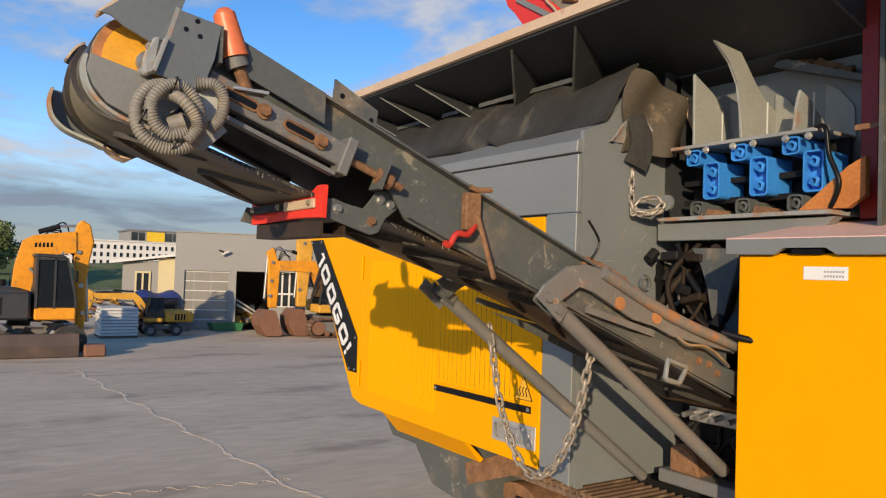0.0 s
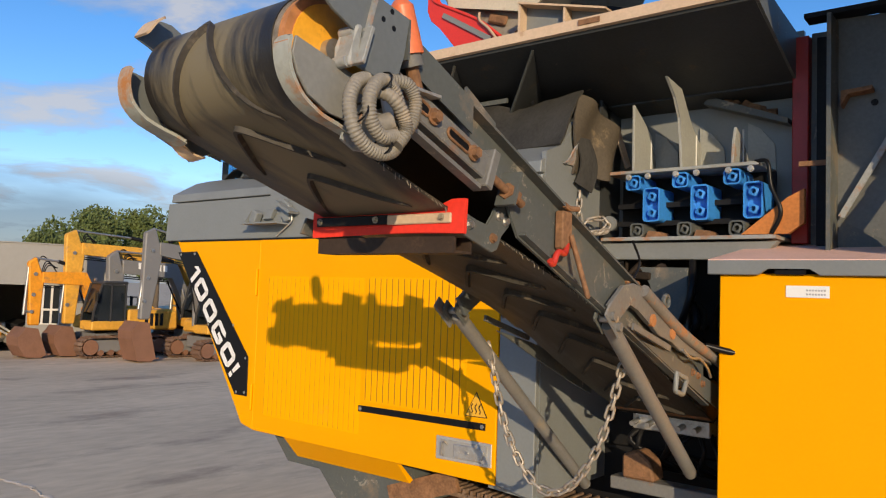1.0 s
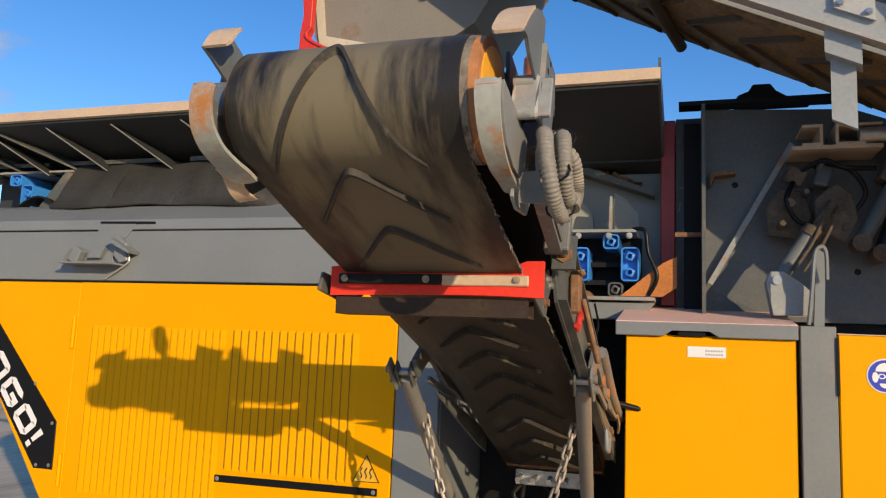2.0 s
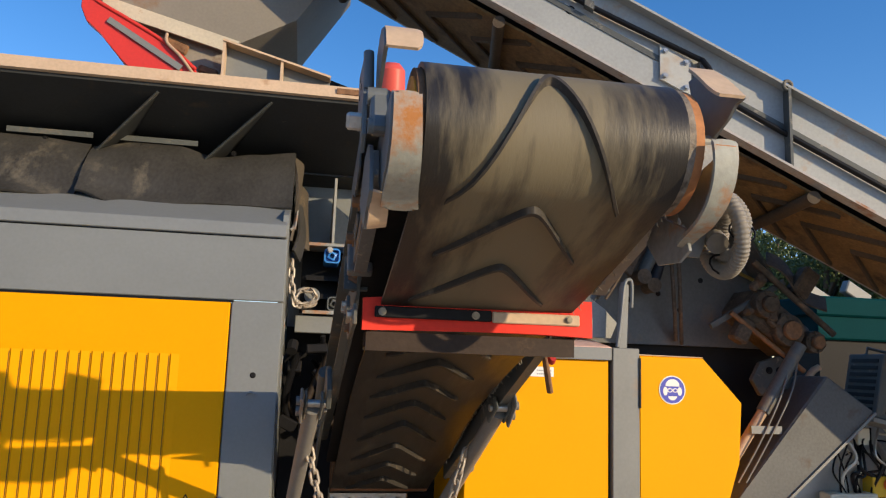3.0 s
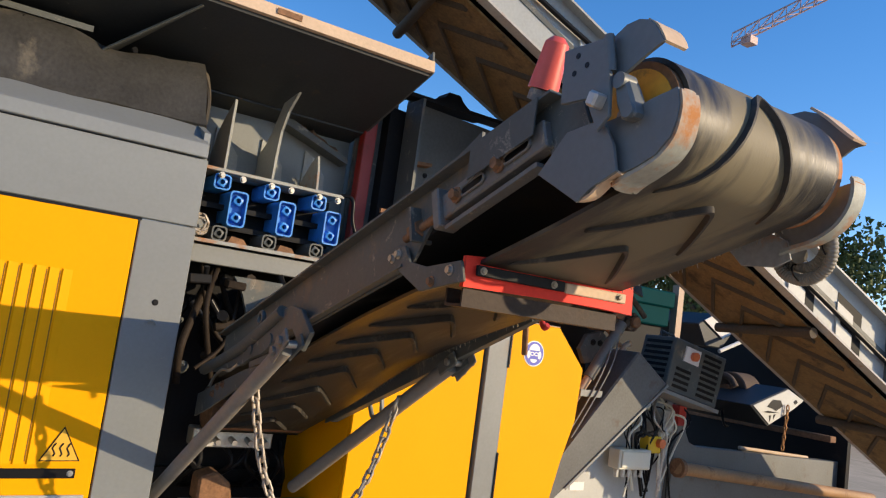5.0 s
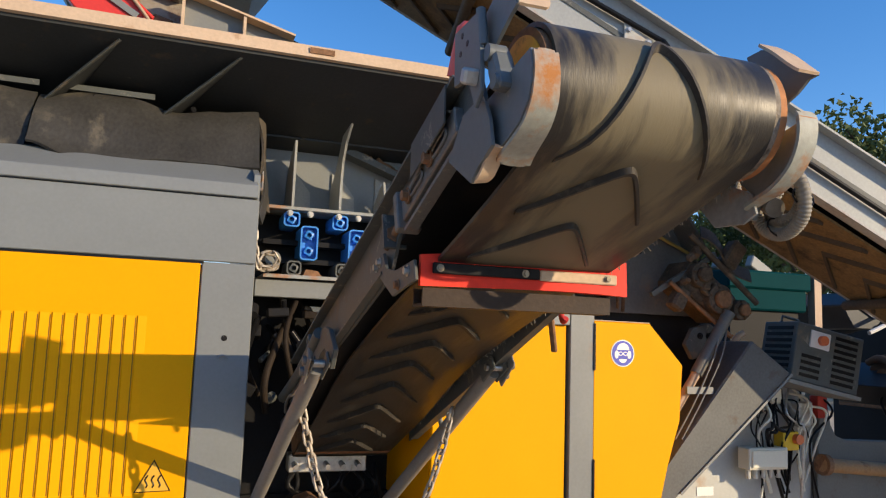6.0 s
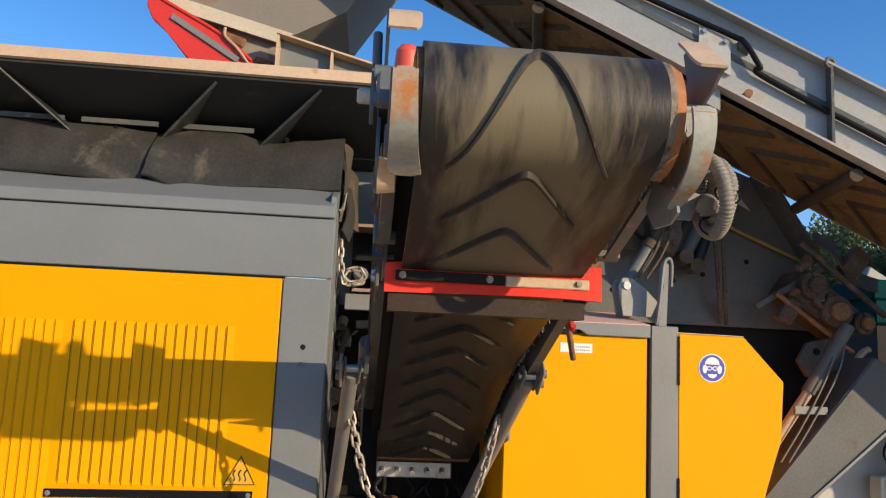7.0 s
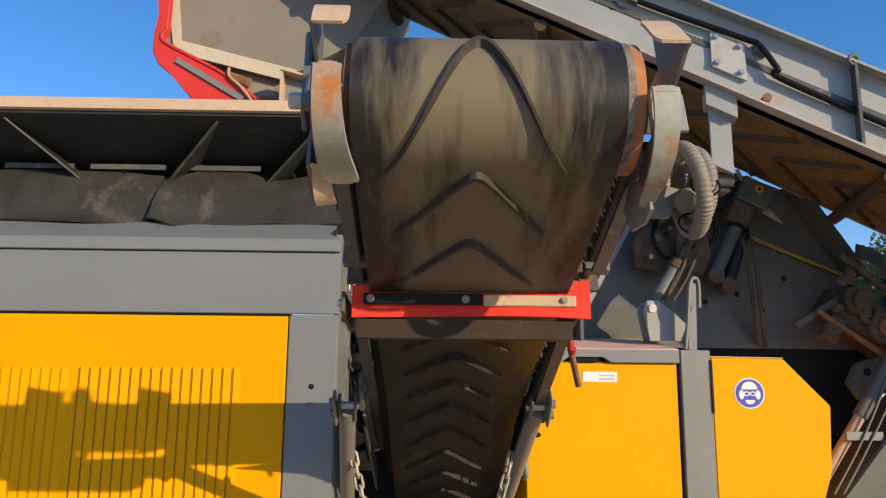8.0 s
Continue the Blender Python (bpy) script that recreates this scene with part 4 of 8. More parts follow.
def build_far_rack():
    t = thing("spring_block_rack", (-6.7, 3.7, 3.0), "short steel rack with blue hollow blocks at the hopper's far corner", "block rack")
    far_rack = part("top_rail", box(nb(), -7.0, -6.3, 3.62, 3.95, 3.375, 3.39), M_wear, t)
    part("back_plate", poly(nb(), [(-6.62, 3.05), (-5.7, 3.05), (-5.7, 3.30), (-6.35, 3.37)], "y", 3.60, 3.62), M_frame, t)
    for x, z, hh in ((-6.85, 3.33, 0.09), (-6.73, 3.18, 0.22)):
        b = part("blue_block", ring_block(nb(), x, z, 0.11, hh, 3.63, 3.92), M_blue, t)
        part("nut", nut(nb(), x, z + (0.05 if hh > 0.1 else 0), 3.64), M_blue, b)
    for x in (-7.15, -6.62):
        part("gusset", tri_plate(nb(), Vector((x - 0.1, 3.26, 3.60)), Vector((x + 0.35, 3.62, 3.39)), Vector((x + 0.40, 3.95, 3.41)), 0.012), M_frame, far_rack)


build_far_rack()


def build_crusher_body():
    t = thing("crushing_unit", (-1.0, 4.6, 1.1), "dark grey crusher box with a red corner post, rust-streaked", "crushing unit")
    post = part("corner_post", box(nb(), -2.135, -2.05, 3.95, 4.03, 2.50, 3.64), M_redpost, t, "red-painted corner post", bevel=0.006)
    part("post_foot", poly(nb(), [(-2.36, 2.545), (-2.12, 2.545), (-2.04, 2.60), (-2.04, 2.78), (-2.12, 2.74)], "y", 3.82, 3.86), M_orangerust, t, "orange-rust gusset plate")
    part("front_strip", box(nb(), -2.048, -1.90, 4.0, 4.03, 2.42, 3.66), M_frame, t)
    part("front_wall", poly(nb(), [(-1.90, 2.42), (0.02, 2.42), (-0.235, 2.90), (-0.40, 3.16), (-0.58, 3.42), (-0.80, 3.50), (-1.1, 3.62), (-1.90, 3.66)], "y", 3.84, 3.88), M_bodygrey, t)
    part("backing_plate", box(nb(), -2.14, -1.88, 4.06, 4.09, 2.40, 3.66), M_frame, t)
    part("side_flange", box(nb(), -1.905, -1.885, 3.66, 3.86, 2.42, 3.64), M_frame, t)
    part("top_flange", box(nb(), -2.03, -1.0, 3.74, 3.86, 3.66, 3.685), M_dark, t)
    part("lifting_boss", poly(nb(), [(-1.72, 3.685), (-1.70, 3.74), (-1.64, 3.75), (-1.62, 3.80), (-1.52, 3.80), (-1.50, 3.75), (-1.42, 3.70), (-1.30, 3.685)], "y", 3.84, 3.98), M_dark, t, bevel=0.008)
    part("box_core", poly(nb(), [(-2.0, 1.1), (-0.1, 1.1), (-0.05, 2.4), (-0.28, 2.86), (-0.62, 3.38), (-1.1, 3.56), (-2.0, 3.6)], "y", 3.9, 5.6), M_dark, t)
    for i in range(12):
        z = 2.5 + i * 0.098
        part("bolt", hexbolt(nb(), (-1.965, 4.0, z), (0, -1, 0), 0.010, 0.008), M_dark, t)
    for x, z in ((-1.5, 2.62), (-1.45, 2.9), (-1.72, 3.2), (-1.1, 2.7), (-0.9, 2.75), (-0.75, 2.65), (-0.6, 2.85), (-0.95, 3.05), (-1.3, 3.3)):
        part("bolt", hexbolt(nb(), (x, 3.84, z), (0, -1, 0), 0.012, 0.008), M_dark, t)
    # diagonal brace and small brackets
    part("brace", beam(nb(), (-1.86, 3.79, 2.62), (-1.42, 3.79, 3.42), 0.014, 0.03), M_wear, t)
    part("bracket", poly(nb(), [(-1.86, 3.26), (-1.72, 3.27), (-1.72, 3.25), (-1.83, 3.24), (-1.86, 3.18)], "y", 3.76, 3.84), M_rust, t)
    part("tie_bar", box(nb(), -2.05, -1.89, 3.74, 3.76, 2.885, 2.91), M_rust, t)
    # pale triangle plate and rust streak near the roof
    part("lower_patch", poly(nb(), [(-1.86, 2.425), (-1.52, 2.425), (-1.86, 2.60)], "y", 3.832, 3.838), M_frame, t)
    # saddle for the upper conveyor: thin tray on a leg, two short channels
    s = part("saddle", box(nb(), -1.45, -1.02, 3.55, 3.82, 3.320, 3.340), M_rusttan, t, "dusty steel saddle tray")
    part("channel", poly(nb(), [(-1.40, 3.34), (-1.30, 3.34), (-1.30, 3.455), (-1.40, 3.455), (-1.40, 3.44), (-1.315, 3.44), (-1.315, 3.355), (-1.40, 3.355)], "y", 3.55, 3.80), M_rusttan, s)
    part("channel", poly(nb(), [(-1.24, 3.34), (-1.10, 3.34), (-1.10, 3.355), (-1.225, 3.355), (-1.225, 3.44), (-1.02, 3.44), (-1.02, 3.455), (-1.24, 3.455)], "y", 3.55, 3.80), M_rusttan, s)
    part("roller", cyl(nb(), (-1.13, 3.56, 3.39), (-1.0, 3.56, 3.39), 0.04, 16), M_zinc, s, smooth=40)
    part("saddle_leg", beam(nb(), (-1.18, 3.80, 3.30), (-1.30, 3.82, 2.95), 0.14, 0.04, (0, 1, 0)), M_frame, s)
    # stubby ram on a pale bracket beside the cabinet roof
    r = part("hydraulic_ram", cyl(nb(), (-1.55, 3.50, 2.60), (-1.37, 3.52, 2.87), 0.040, 16), M_strutgrey, t, "grey hydraulic ram on a pale bracket", smooth=40)
    part("ram_collar", cyl(nb(), (-1.385, 3.52, 2.85), (-1.355, 3.52, 2.89), 0.050, 16), M_dirty, r, smooth=40)
    part("ram_rod", cyl(nb(), (-1.36, 3.52, 2.88), (-1.26, 3.56, 3.03), 0.024, 12), M_dirty, r, smooth=40)
    part("ram_bracket", poly(nb(), [(-1.57, 2.43), (-1.40, 2.43), (-1.36, 2.52), (-1.44, 2.60), (-1.52, 2.655), (-1.58, 2.655), (-1.60, 2.60)], "y", 3.43, 3.445), M_riblight, r, bevel=0.003)
    part("ram_bracket", poly(nb(), [(-1.57, 2.43), (-1.40, 2.43), (-1.36, 2.52), (-1.44, 2.60), (-1.52, 2.655), (-1.58, 2.655), (-1.60, 2.60)], "y", 3.545, 3.56), M_riblight, r, bevel=0.003)
    part("ram_pin", cyl(nb(), (-1.55, 3.42, 2.61), (-1.55, 3.57, 2.61), 0.024, 12), M_steel, r)
    for k in range(2):
        part("ram_line", tube(nb(), spline([(-1.47 + .05 * k, 3.46, 2.66), (-1.38 + .05 * k, 3.46, 2.80), (-1.32 + .05 * k, 3.48, 2.93), (-1.28 + .04 * k, 3.56, 3.00)], 6), 0.009, 7), M_dirty, r, smooth=60)
    # greasy link work that carries the ram: plates, pins and a valve
    lk = part("link_plate", poly(nb(), [(-1.34, 2.90), (-1.20, 2.82), (-1.14, 2.95), (-1.16, 3.08), (-1.24, 3.14), (-1.34, 3.06)], "y", 3.58, 3.61), M_dirty, t, "greasy brown link plates and valves", bevel=0.006)
    part("link_plate", poly(nb(), [(-1.56, 2.88), (-1.40, 2.86), (-1.34, 2.98), (-1.38, 3.12), (-1.50, 3.14), (-1.57, 3.04)], "y", 3.68, 3.72), M_dirty, lk, bevel=0.006)
    for x, z, r_ in ((-1.26, 3.00, 0.026), (-1.20, 2.90, 0.018), (-1.46, 3.04, 0.028), (-1.50, 2.93, 0.018), (-1.38, 3.10, 0.016)):
        part("link_pin", cyl(nb(), (x, 3.57, z), (x, 3.73, z), r_, 14), M_dirty, lk, smooth=40, bevel=0.004)
    part("valve", obox(nb(), (0.10, 0.10, 0.09), pose(-1.43, 3.66, 3.20, 10, 24, 8)), M_dirty, lk, bevel=0.01)
    part("valve", obox(nb(), (0.08, 0.09, 0.14), pose(-1.29, 3.66, 3.20, -8, 18, 0)), M_frame, lk, bevel=0.01)
    for pts in ([(-1.44, 3.62, 3.16), (-1.48, 3.58, 3.05), (-1.42, 3.60, 2.94), (-1.30, 3.62, 2.92)], [(-1.28, 3.62, 3.26), (-1.16, 3.58, 3.20), (-1.10, 3.60, 3.08), (-1.18, 3.62, 2.96)], [(-1.40, 3.62, 3.22), (-1.30, 3.56, 3.26), (-1.20, 3.56, 3.22), (-1.05, 3.60, 3.22)]):
        part("link_hose", tube(nb(), spline(pts, 7), 0.014, 8), M_black, lk, smooth=60)
    # two black rams higher up, under a common head block
    for k, (x0, z0, x1, z1) in enumerate(((-1.12, 2.84, -0.94, 3.18), (-1.01, 2.80, -0.88, 3.16))):
        r = part("hydraulic_ram", cyl(nb(), (x0, 3.60 + .09 * k, z0), (x1, 3.62 + .09 * k, z1), 0.040, 16), M_navy if k else M_frame, t, "black hydraulic ram", smooth=40)
        part("ram_end", cyl(nb(), (x0 - .01, 3.55 + .09 * k, z0 - .02), (x0 - .01, 3.66 + .09 * k, z0 - .02), 0.046, 16), M_dirty, r, smooth=40)
        part("ram_gland", cyl(nb(), Vector((x0, 3.60 + .09 * k, z0)).lerp(Vector((x1, 3.62 + .09 * k, z1)), 0.80), Vector((x0, 3.60 + .09 * k, z0)).lerp(Vector((x1, 3.62 + .09 * k, z1)), 0.90), 0.048, 16), M_dark, r, smooth=40)
    hd = part("ram_head", obox(nb(), (0.20, 0.16, 0.15), pose(-0.86, 3.64, 3.32, 0, 26, 0)), M_frame, t, "dark head block with a yellow ring", bevel=0.010)
    part("head_block", obox(nb(), (0.13, 0.14, 0.14), pose(-0.95, 3.64, 3.20, 0, 26, 0)), M_dirty, hd, bevel=0.010)
    part("head_ring", tube(nb(), [(-0.843 + 0.018 * math.cos(a_), 3.556, 3.34 + 0.018 * math.sin(a_)) for a_ in (k * math.tau / 14 for k in range(14))], 0.006, 6, closed=True), M_yellow, hd, smooth=60)
    part("head_plug", cyl(nb(), (-0.843, 3.552, 3.34), (-0.843, 3.565, 3.34), 0.012, 10), M_dark, hd)
    part("head_plate", poly(nb(), [(-0.76, 3.30), (-0.64, 3.16), (-0.72, 3.20), (-0.78, 3.24)], "y", 3.70, 3.71), M_zinc, hd)
    for i, (x, z) in enumerate(((-0.98, 3.36), (-0.92, 3.40), (-0.86, 3.43), (-0.80, 3.45))):
        part("head_stud", cyl(nb(), (x, 3.60, z), (x - 0.03, 3.60, z + 0.07), 0.011, 8), M_rusttan if i % 2 else M_dirty, hd)
    for k, pts in enumerate(([(-0.93, 3.70, 3.15), (-0.90, 3.66, 2.95), (-0.86, 3.70, 2.65), (-0.80, 3.80, 2.45)], [(-0.86, 3.7, 3.2), (-0.86, 3.64, 2.95), (-0.84, 3.66, 2.7), (-0.76, 3.8, 2.43)])):
        part("hydraulic_hose", tube(nb(), spline(pts, 8), 0.013, 8), M_dirty, t, smooth=60)
    # pipe along the slanted top of the box
    part("oil_pipe", tube(nb(), [(-0.95, 3.80, 3.16), (-0.62, 3.80, 3.02), (-0.22, 3.80, 2.86)], 0.012, 7), M_brass, t)
    # hinge assembly at the slope: greasy bearing housing with bolted flanges, rods and a torn cover
    h = part("drive_housing", obox(nb(), (0.46, 0.30, 0.22), pose(-0.22, 3.72, 2.58, 0, 36, 0)), M_dirty, t, "dirty brown drive housing", bevel=0.03)
    ax = Vector((math.cos(radians(36)), 0, -math.sin(radians(36))))
    up_ = Vector((math.sin(radians(36)), 0, math.cos(radians(36))))
    c0 = Vector((-0.22, 3.56, 2.58))
    for q, w_, r_ in ((-0.15, 0.02, 0.085), (0.06, -0.02, 0.10), (0.24, 0.03, 0.07)):
        c = c0 + ax * q + up_ * w_
        fl = part("bearing_flange", cyl(nb(), c + Vector((0, 0.02, 0)), c - Vector((0, 0.05, 0)), r_, 18), M_dirty, h, smooth=40, bevel=0.006)
        part("bearing_cap", cyl(nb(), c - Vector((0, 0.05, 0)), c - Vector((0, 0.085, 0)), r_ * 0.6, 16), M_rust if q > 0 else M_dirty, fl, smooth=40, bevel=0.005)
        for k in range(6):
            a_ = k * math.tau / 6 + 0.3
            part("flange_bolt", hexbolt(nb(), c + Vector((0, -0.05, 0)) + (ax * math.cos(a_) + up_ * math.sin(a_)) * r_ * 0.8, (0, -1, 0), 0.009, 0.010), M_dirty, fl)
    part("tension_rod", cyl(nb(), c0 + ax * -0.36 + up_ * 0.20, c0 + ax * 0.34 + up_ * 0.17, 0.020, 12), M_dirty, h, smooth=40)
    part("tension_rod", cyl(nb(), c0 + ax * -0.30 - up_ * 0.16, c0 + ax * 0.30 - up_ * 0.15, 0.016, 12), M_rust, h, smooth=40)
    part("torn_cover", sheet(nb(), lambda u, v: tuple(c0 + ax * (-0.28 + 0.5 * u) + up_ * (0.24 + 0.12 * v + 0.03 * math.sin(7 * u)) + Vector((0, 0.10 * v, 0))), 14, 4, 0.01), M_dirty, h, smooth=40)
    part("side_lug", obox(nb(), (0.12, 0.10, 0.20), pose(-0.02, 3.60, 2.84, 0, 36, 0)), M_dirty, h, bevel=0.015)
    part("side_lug", obox(nb(), (0.10, 0.10, 0.16), pose(-0.46, 3.60, 2.52, 0, 30, 0)), M_dirty, h, bevel=0.015)
    rnd = random.Random(12)
    for i in range(8):
        p = c0 + ax * rnd.uniform(-0.3, 0.3) + up_ * rnd.uniform(-0.2, 0.15) - Vector((0, rnd.uniform(0, 0.04), 0))
        part("mud_lump", obox(nb(), (rnd.uniform(.04, .10), rnd.uniform(.04, .08), rnd.uniform(.03, .07)), pose(*p, rnd.uniform(-40, 40), rnd.uniform(-40, 40), 0)), M_dirty, h, bevel=0.012)
    part("slope_plate", beam(nb(), (-0.575, 3.75, 3.42), (-0.20, 3.75, 2.85), 0.26, 0.02), M_frame, t)
    part("arm", beam(nb(), (-0.66, 3.62, 2.54), (-0.16, 3.60, 2.84), 0.03, 0.035), M_frame, t)


M_bodygrey = mat("crusher_grey_paint", (0.115, 0.120, 0.116), 0.45, var=0.2, bump=0.05, dirt=(0.21, 0.155, 0.105), dirt_amt=0.42, dirt_scale=3, scuff=0.5, scuff_col=(0.24, 0.20, 0.15), spec=0.3)
M_strutgrey = mat("ram_grey_paint", (0.15, 0.155, 0.15), 0.5, var=0.2, bump=0.08, dirt=(0.20, 0.14, 0.09), dirt_amt=0.4, dirt_scale=10, spec=0.3)
M_orangerust = mat("orange_rust", (0.48, 0.17, 0.04), 0.8, var=0.3, bump=0.2)
M_brass = mat("brass_pipe", (0.35, 0.25, 0.06), 0.5, var=0.2, bump=0.05)
M_dirty = mat("oily_dirt", (0.11, 0.082, 0.058), 0.75, var=0.5, scale=8, bump=0.4, dirt=(0.24, 0.16, 0.10), dirt_amt=0.4, dirt_scale=9, spec=0.2)
build_crusher_body()


def build_cabinet():
    t = thing("service_cabinet", (-1.9, 3.7, 0.7), "yellow service cabinet with a dusty reddish sloping lid", "cabinet")
    yc = 3.25
    part("cabinet_body", box(nb(), -2.285, -1.49, yc + 0.035, 4.4, 0.62, 2.31), M_yellow, t)
    d = part("cabinet_door", box(nb(), -2.285, -1.488, yc, yc + 0.03, 0.62, 2.302), M_yellow, t, bevel=0.005)
    lab = part("label_sticker", box(nb(), -1.985, -1.805, yc - 0.003, yc, 2.203, 2.256), M_white, d, "white paper label with faint print")
    for k in range(2):
        for i in range(7):
            x = -1.90 + 0.012 * i
            part("print_bar", box(nb(), x, x + 0.008, yc - 0.004, yc - 0.003, 2.232 - 0.018 * k, 2.240 - 0.018 * k), M_print, lab)
    # dark plastic lid with a finger notch, dusty on top
    bm = poly(nb(), [(-2.335, 2.302), (-2.10, 2.302), (-2.06, 2.335), (-1.88, 2.335), (-1.84, 2.302), (-1.482, 2.302), (-1.482, 2.372), (-2.335, 2.372)], "y", yc - 0.03, yc - 0.005)
    lid = part("lid", bm, M_grey, t, "dark grey lid with a dusty reddish top", bevel=0.004)
    bm = poly(nb(), [(yc - 0.03, 2.374), (4.4, 2.56), (4.4, 2.52), (yc - 0.005, 2.335)], "x", -2.335, -1.482)
    part("lid_top", bm, M_roofdust, lid, bevel=0.003)
    part("lid_catch", box(nb(), -2.03, -1.90, yc - 0.02, yc, 2.306, 2.325), M_black, lid)
    # grey post between the cabinet and the next door
    p = thing("grey_post", (-1.395, 3.3, 0.6), "grey painted upright post between the yellow doors", "post")
    part("post", box(nb(), -1.474, -1.318, yc - 0.022, yc + 0.10, 0.6, 2.372), M_palegrey, p, bevel=0.004)
    part("post_top", poly(nb(), [(-1.40, 2.372), (-1.355, 2.372), (-1.342, 2.73), (-1.372, 2.75), (-1.385, 2.71)], "y", yc + 0.06, yc + 0.10), M_grey, p)
    part("lever_rod", tube(nb(), spline([(-1.43, yc + 0.02, 2.38), (-1.415, yc + 0.0, 2.55), (-1.40, yc - 0.01, 2.72), (-1.37, yc - 0.01, 2.755), (-1.35, yc, 2.72), (-1.345, yc + 0.02, 2.60)], 6), 0.010, 7), M_grey, p, smooth=50)
    part("rubber_seal", box(nb(), -1.322, -1.312, yc - 0.03, yc + 0.0, 2.05, 2.32), M_black, p)
    part("rubber_seal", box(nb(), -1.322, -1.312, yc - 0.03, yc + 0.0, 0.75, 1.55), M_black, p)
    g = thing("end_cabinet", (-1.0, 3.6, 0.6), "yellow end cabinet with a cut corner and a blue safety sign", "cabinet")
    out = [(-1.308, 0.62), (-0.97, 0.62), (-0.90, 1.10), (-0.80, 1.50), (-0.712, 1.76), (-0.692, 2.09), (-0.925, 2.332), (-1.308, 2.335)]
    dr = part("cabinet_door", poly(nb(), out, "y", yc, yc + 0.03), M_yellow, g, bevel=0.005)
    part("cabinet_body", poly(nb(), [(x + 0.01 if x < -1.3 else x - 0.01, z) for x, z in out], "y", yc + 0.032, 3.85), M_yellow, g)
    part("dust_top", poly(nb(), [(-1.31, 2.337), (-0.925, 2.334), (-0.925, 2.338), (-1.31, 2.342)], "y", yc, 3.85), M_rusttan, g)
    s = part("safety_sign", cyl(nb(), (-1.115, yc, 2.152), (-1.115, yc - 0.003, 2.152), 0.079, 40), M_white, dr, "round blue safety sign: helmet, goggles and mask")
    part("sign_disc", cyl(nb(), (-1.115, yc - 0.003, 2.152), (-1.115, yc - 0.0045, 2.152), 0.073, 40), M_sign, s)
    y = yc - 0.0062
    def dot(name, cx, cz, rx, rz, a0=0, a1=360, mat_=M_white, dy=0.0):
        pts = [(cx + rx * math.cos(radians(a0 + (a1 - a0) * k / 18)), cz + rz * math.sin(radians(a0 + (a1 - a0) * k / 18))) for k in range(18 if a1 - a0 == 360 else 19)]
        part(name, poly(nb(), pts, "y", y - dy, y + 0.0016 - dy), mat_, s)
    dot("pictogram_helmet", -1.115, 2.172, 0.042, 0.040, 0, 180)
    dot("pictogram_ear", -1.158, 2.145, 0.013, 0.024)
    dot("pictogram_ear", -1.072, 2.145, 0.013, 0.024)
    dot("pictogram_goggle", -1.131, 2.150, 0.016, 0.012, mat_=M_white)
    dot("pictogram_goggle", -1.099, 2.150, 0.016, 0.012, mat_=M_white)
    dot("pictogram_lens", -1.131, 2.150, 0.010, 0.007, mat_=M_sign, dy=0.0012)
    dot("pictogram_lens", -1.099, 2.150, 0.010, 0.007, mat_=M_sign, dy=0.0012)
    dot("pictogram_mask", -1.115, 2.118, 0.026, 0.022, 180, 360)
    part("warning_label", box(nb(), -0.722, -0.716, yc + 0.002, yc + 0.03, 1.78, 1.90), M_white, g)


M_print = mat("label_print", (0.35, 0.35, 0.35), 0.6, var=0.05, bump=0.0)
build_cabinet()


# brown of the bay's clutter, darkened for the shade in the hollow
M_bayshade = mat("shaded_bay_brown", (0.030, 0.022, 0.016), 0.6, var=0.4, scale=8, bump=0.2, spec=0.1)


BAYPLATE = [(-2.895, 2.357), (-2.610, 2.355), (-2.599, 1.896), (-2.681, 1.889), (-2.763, 2.000), (-2.788, 2.147), (-2.827, 2.266)]


def build_engine_bay():
    t = thing("hydraulic_hoses", (-2.95, 3.9, 1.9), "bundle of dark brown and black hydraulic hoses and fittings", "hoses")
    rnd = random.Random(44)
    for i in range(16):
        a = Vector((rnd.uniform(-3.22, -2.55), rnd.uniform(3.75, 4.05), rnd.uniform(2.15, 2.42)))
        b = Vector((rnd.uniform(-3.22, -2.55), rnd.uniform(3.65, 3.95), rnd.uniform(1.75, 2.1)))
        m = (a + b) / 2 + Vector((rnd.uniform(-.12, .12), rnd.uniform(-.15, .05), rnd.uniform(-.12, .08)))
        part("hose", tube(nb(), spline([a, m, b], 7), rnd.choice((0.011, 0.016, 0.021)), 7), rnd.choice((M_black, M_bayshade, M_bayshade, M_black)), t, smooth=60)
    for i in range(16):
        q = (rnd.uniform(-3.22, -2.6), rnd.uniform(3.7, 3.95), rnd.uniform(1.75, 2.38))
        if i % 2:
            part("fitting", cyl(nb(), q, (q[0] + rnd.uniform(-.06, .06), q[1] - .05, q[2] + rnd.uniform(-.05, .05)), rnd.uniform(.015, .035), 8), rnd.choice((M_bayshade, M_dark, M_frame)), t)
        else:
            part("block", obox(nb(), (rnd.uniform(.05, .14), .08, rnd.uniform(.03, .09)), pose(*q, rnd.uniform(-30, 30), rnd.uniform(-30, 30), 0)), rnd.choice((M_bayshade, M_dark, M_bayshade)), t, bevel=0.006)
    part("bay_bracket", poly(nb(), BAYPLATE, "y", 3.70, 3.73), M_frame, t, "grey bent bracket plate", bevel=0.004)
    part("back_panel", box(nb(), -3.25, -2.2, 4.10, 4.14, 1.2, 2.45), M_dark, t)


build_engine_bay()

# ---- folding side conveyor with its head drum ----
XL, XR = -3.00, -2.38          # side plates
BX0, BX1 = -2.955, -2.425      # belt edges
DC, DR = (0.776, 2.722), 0.140   # head drum centre (y, z) and radius over the belt


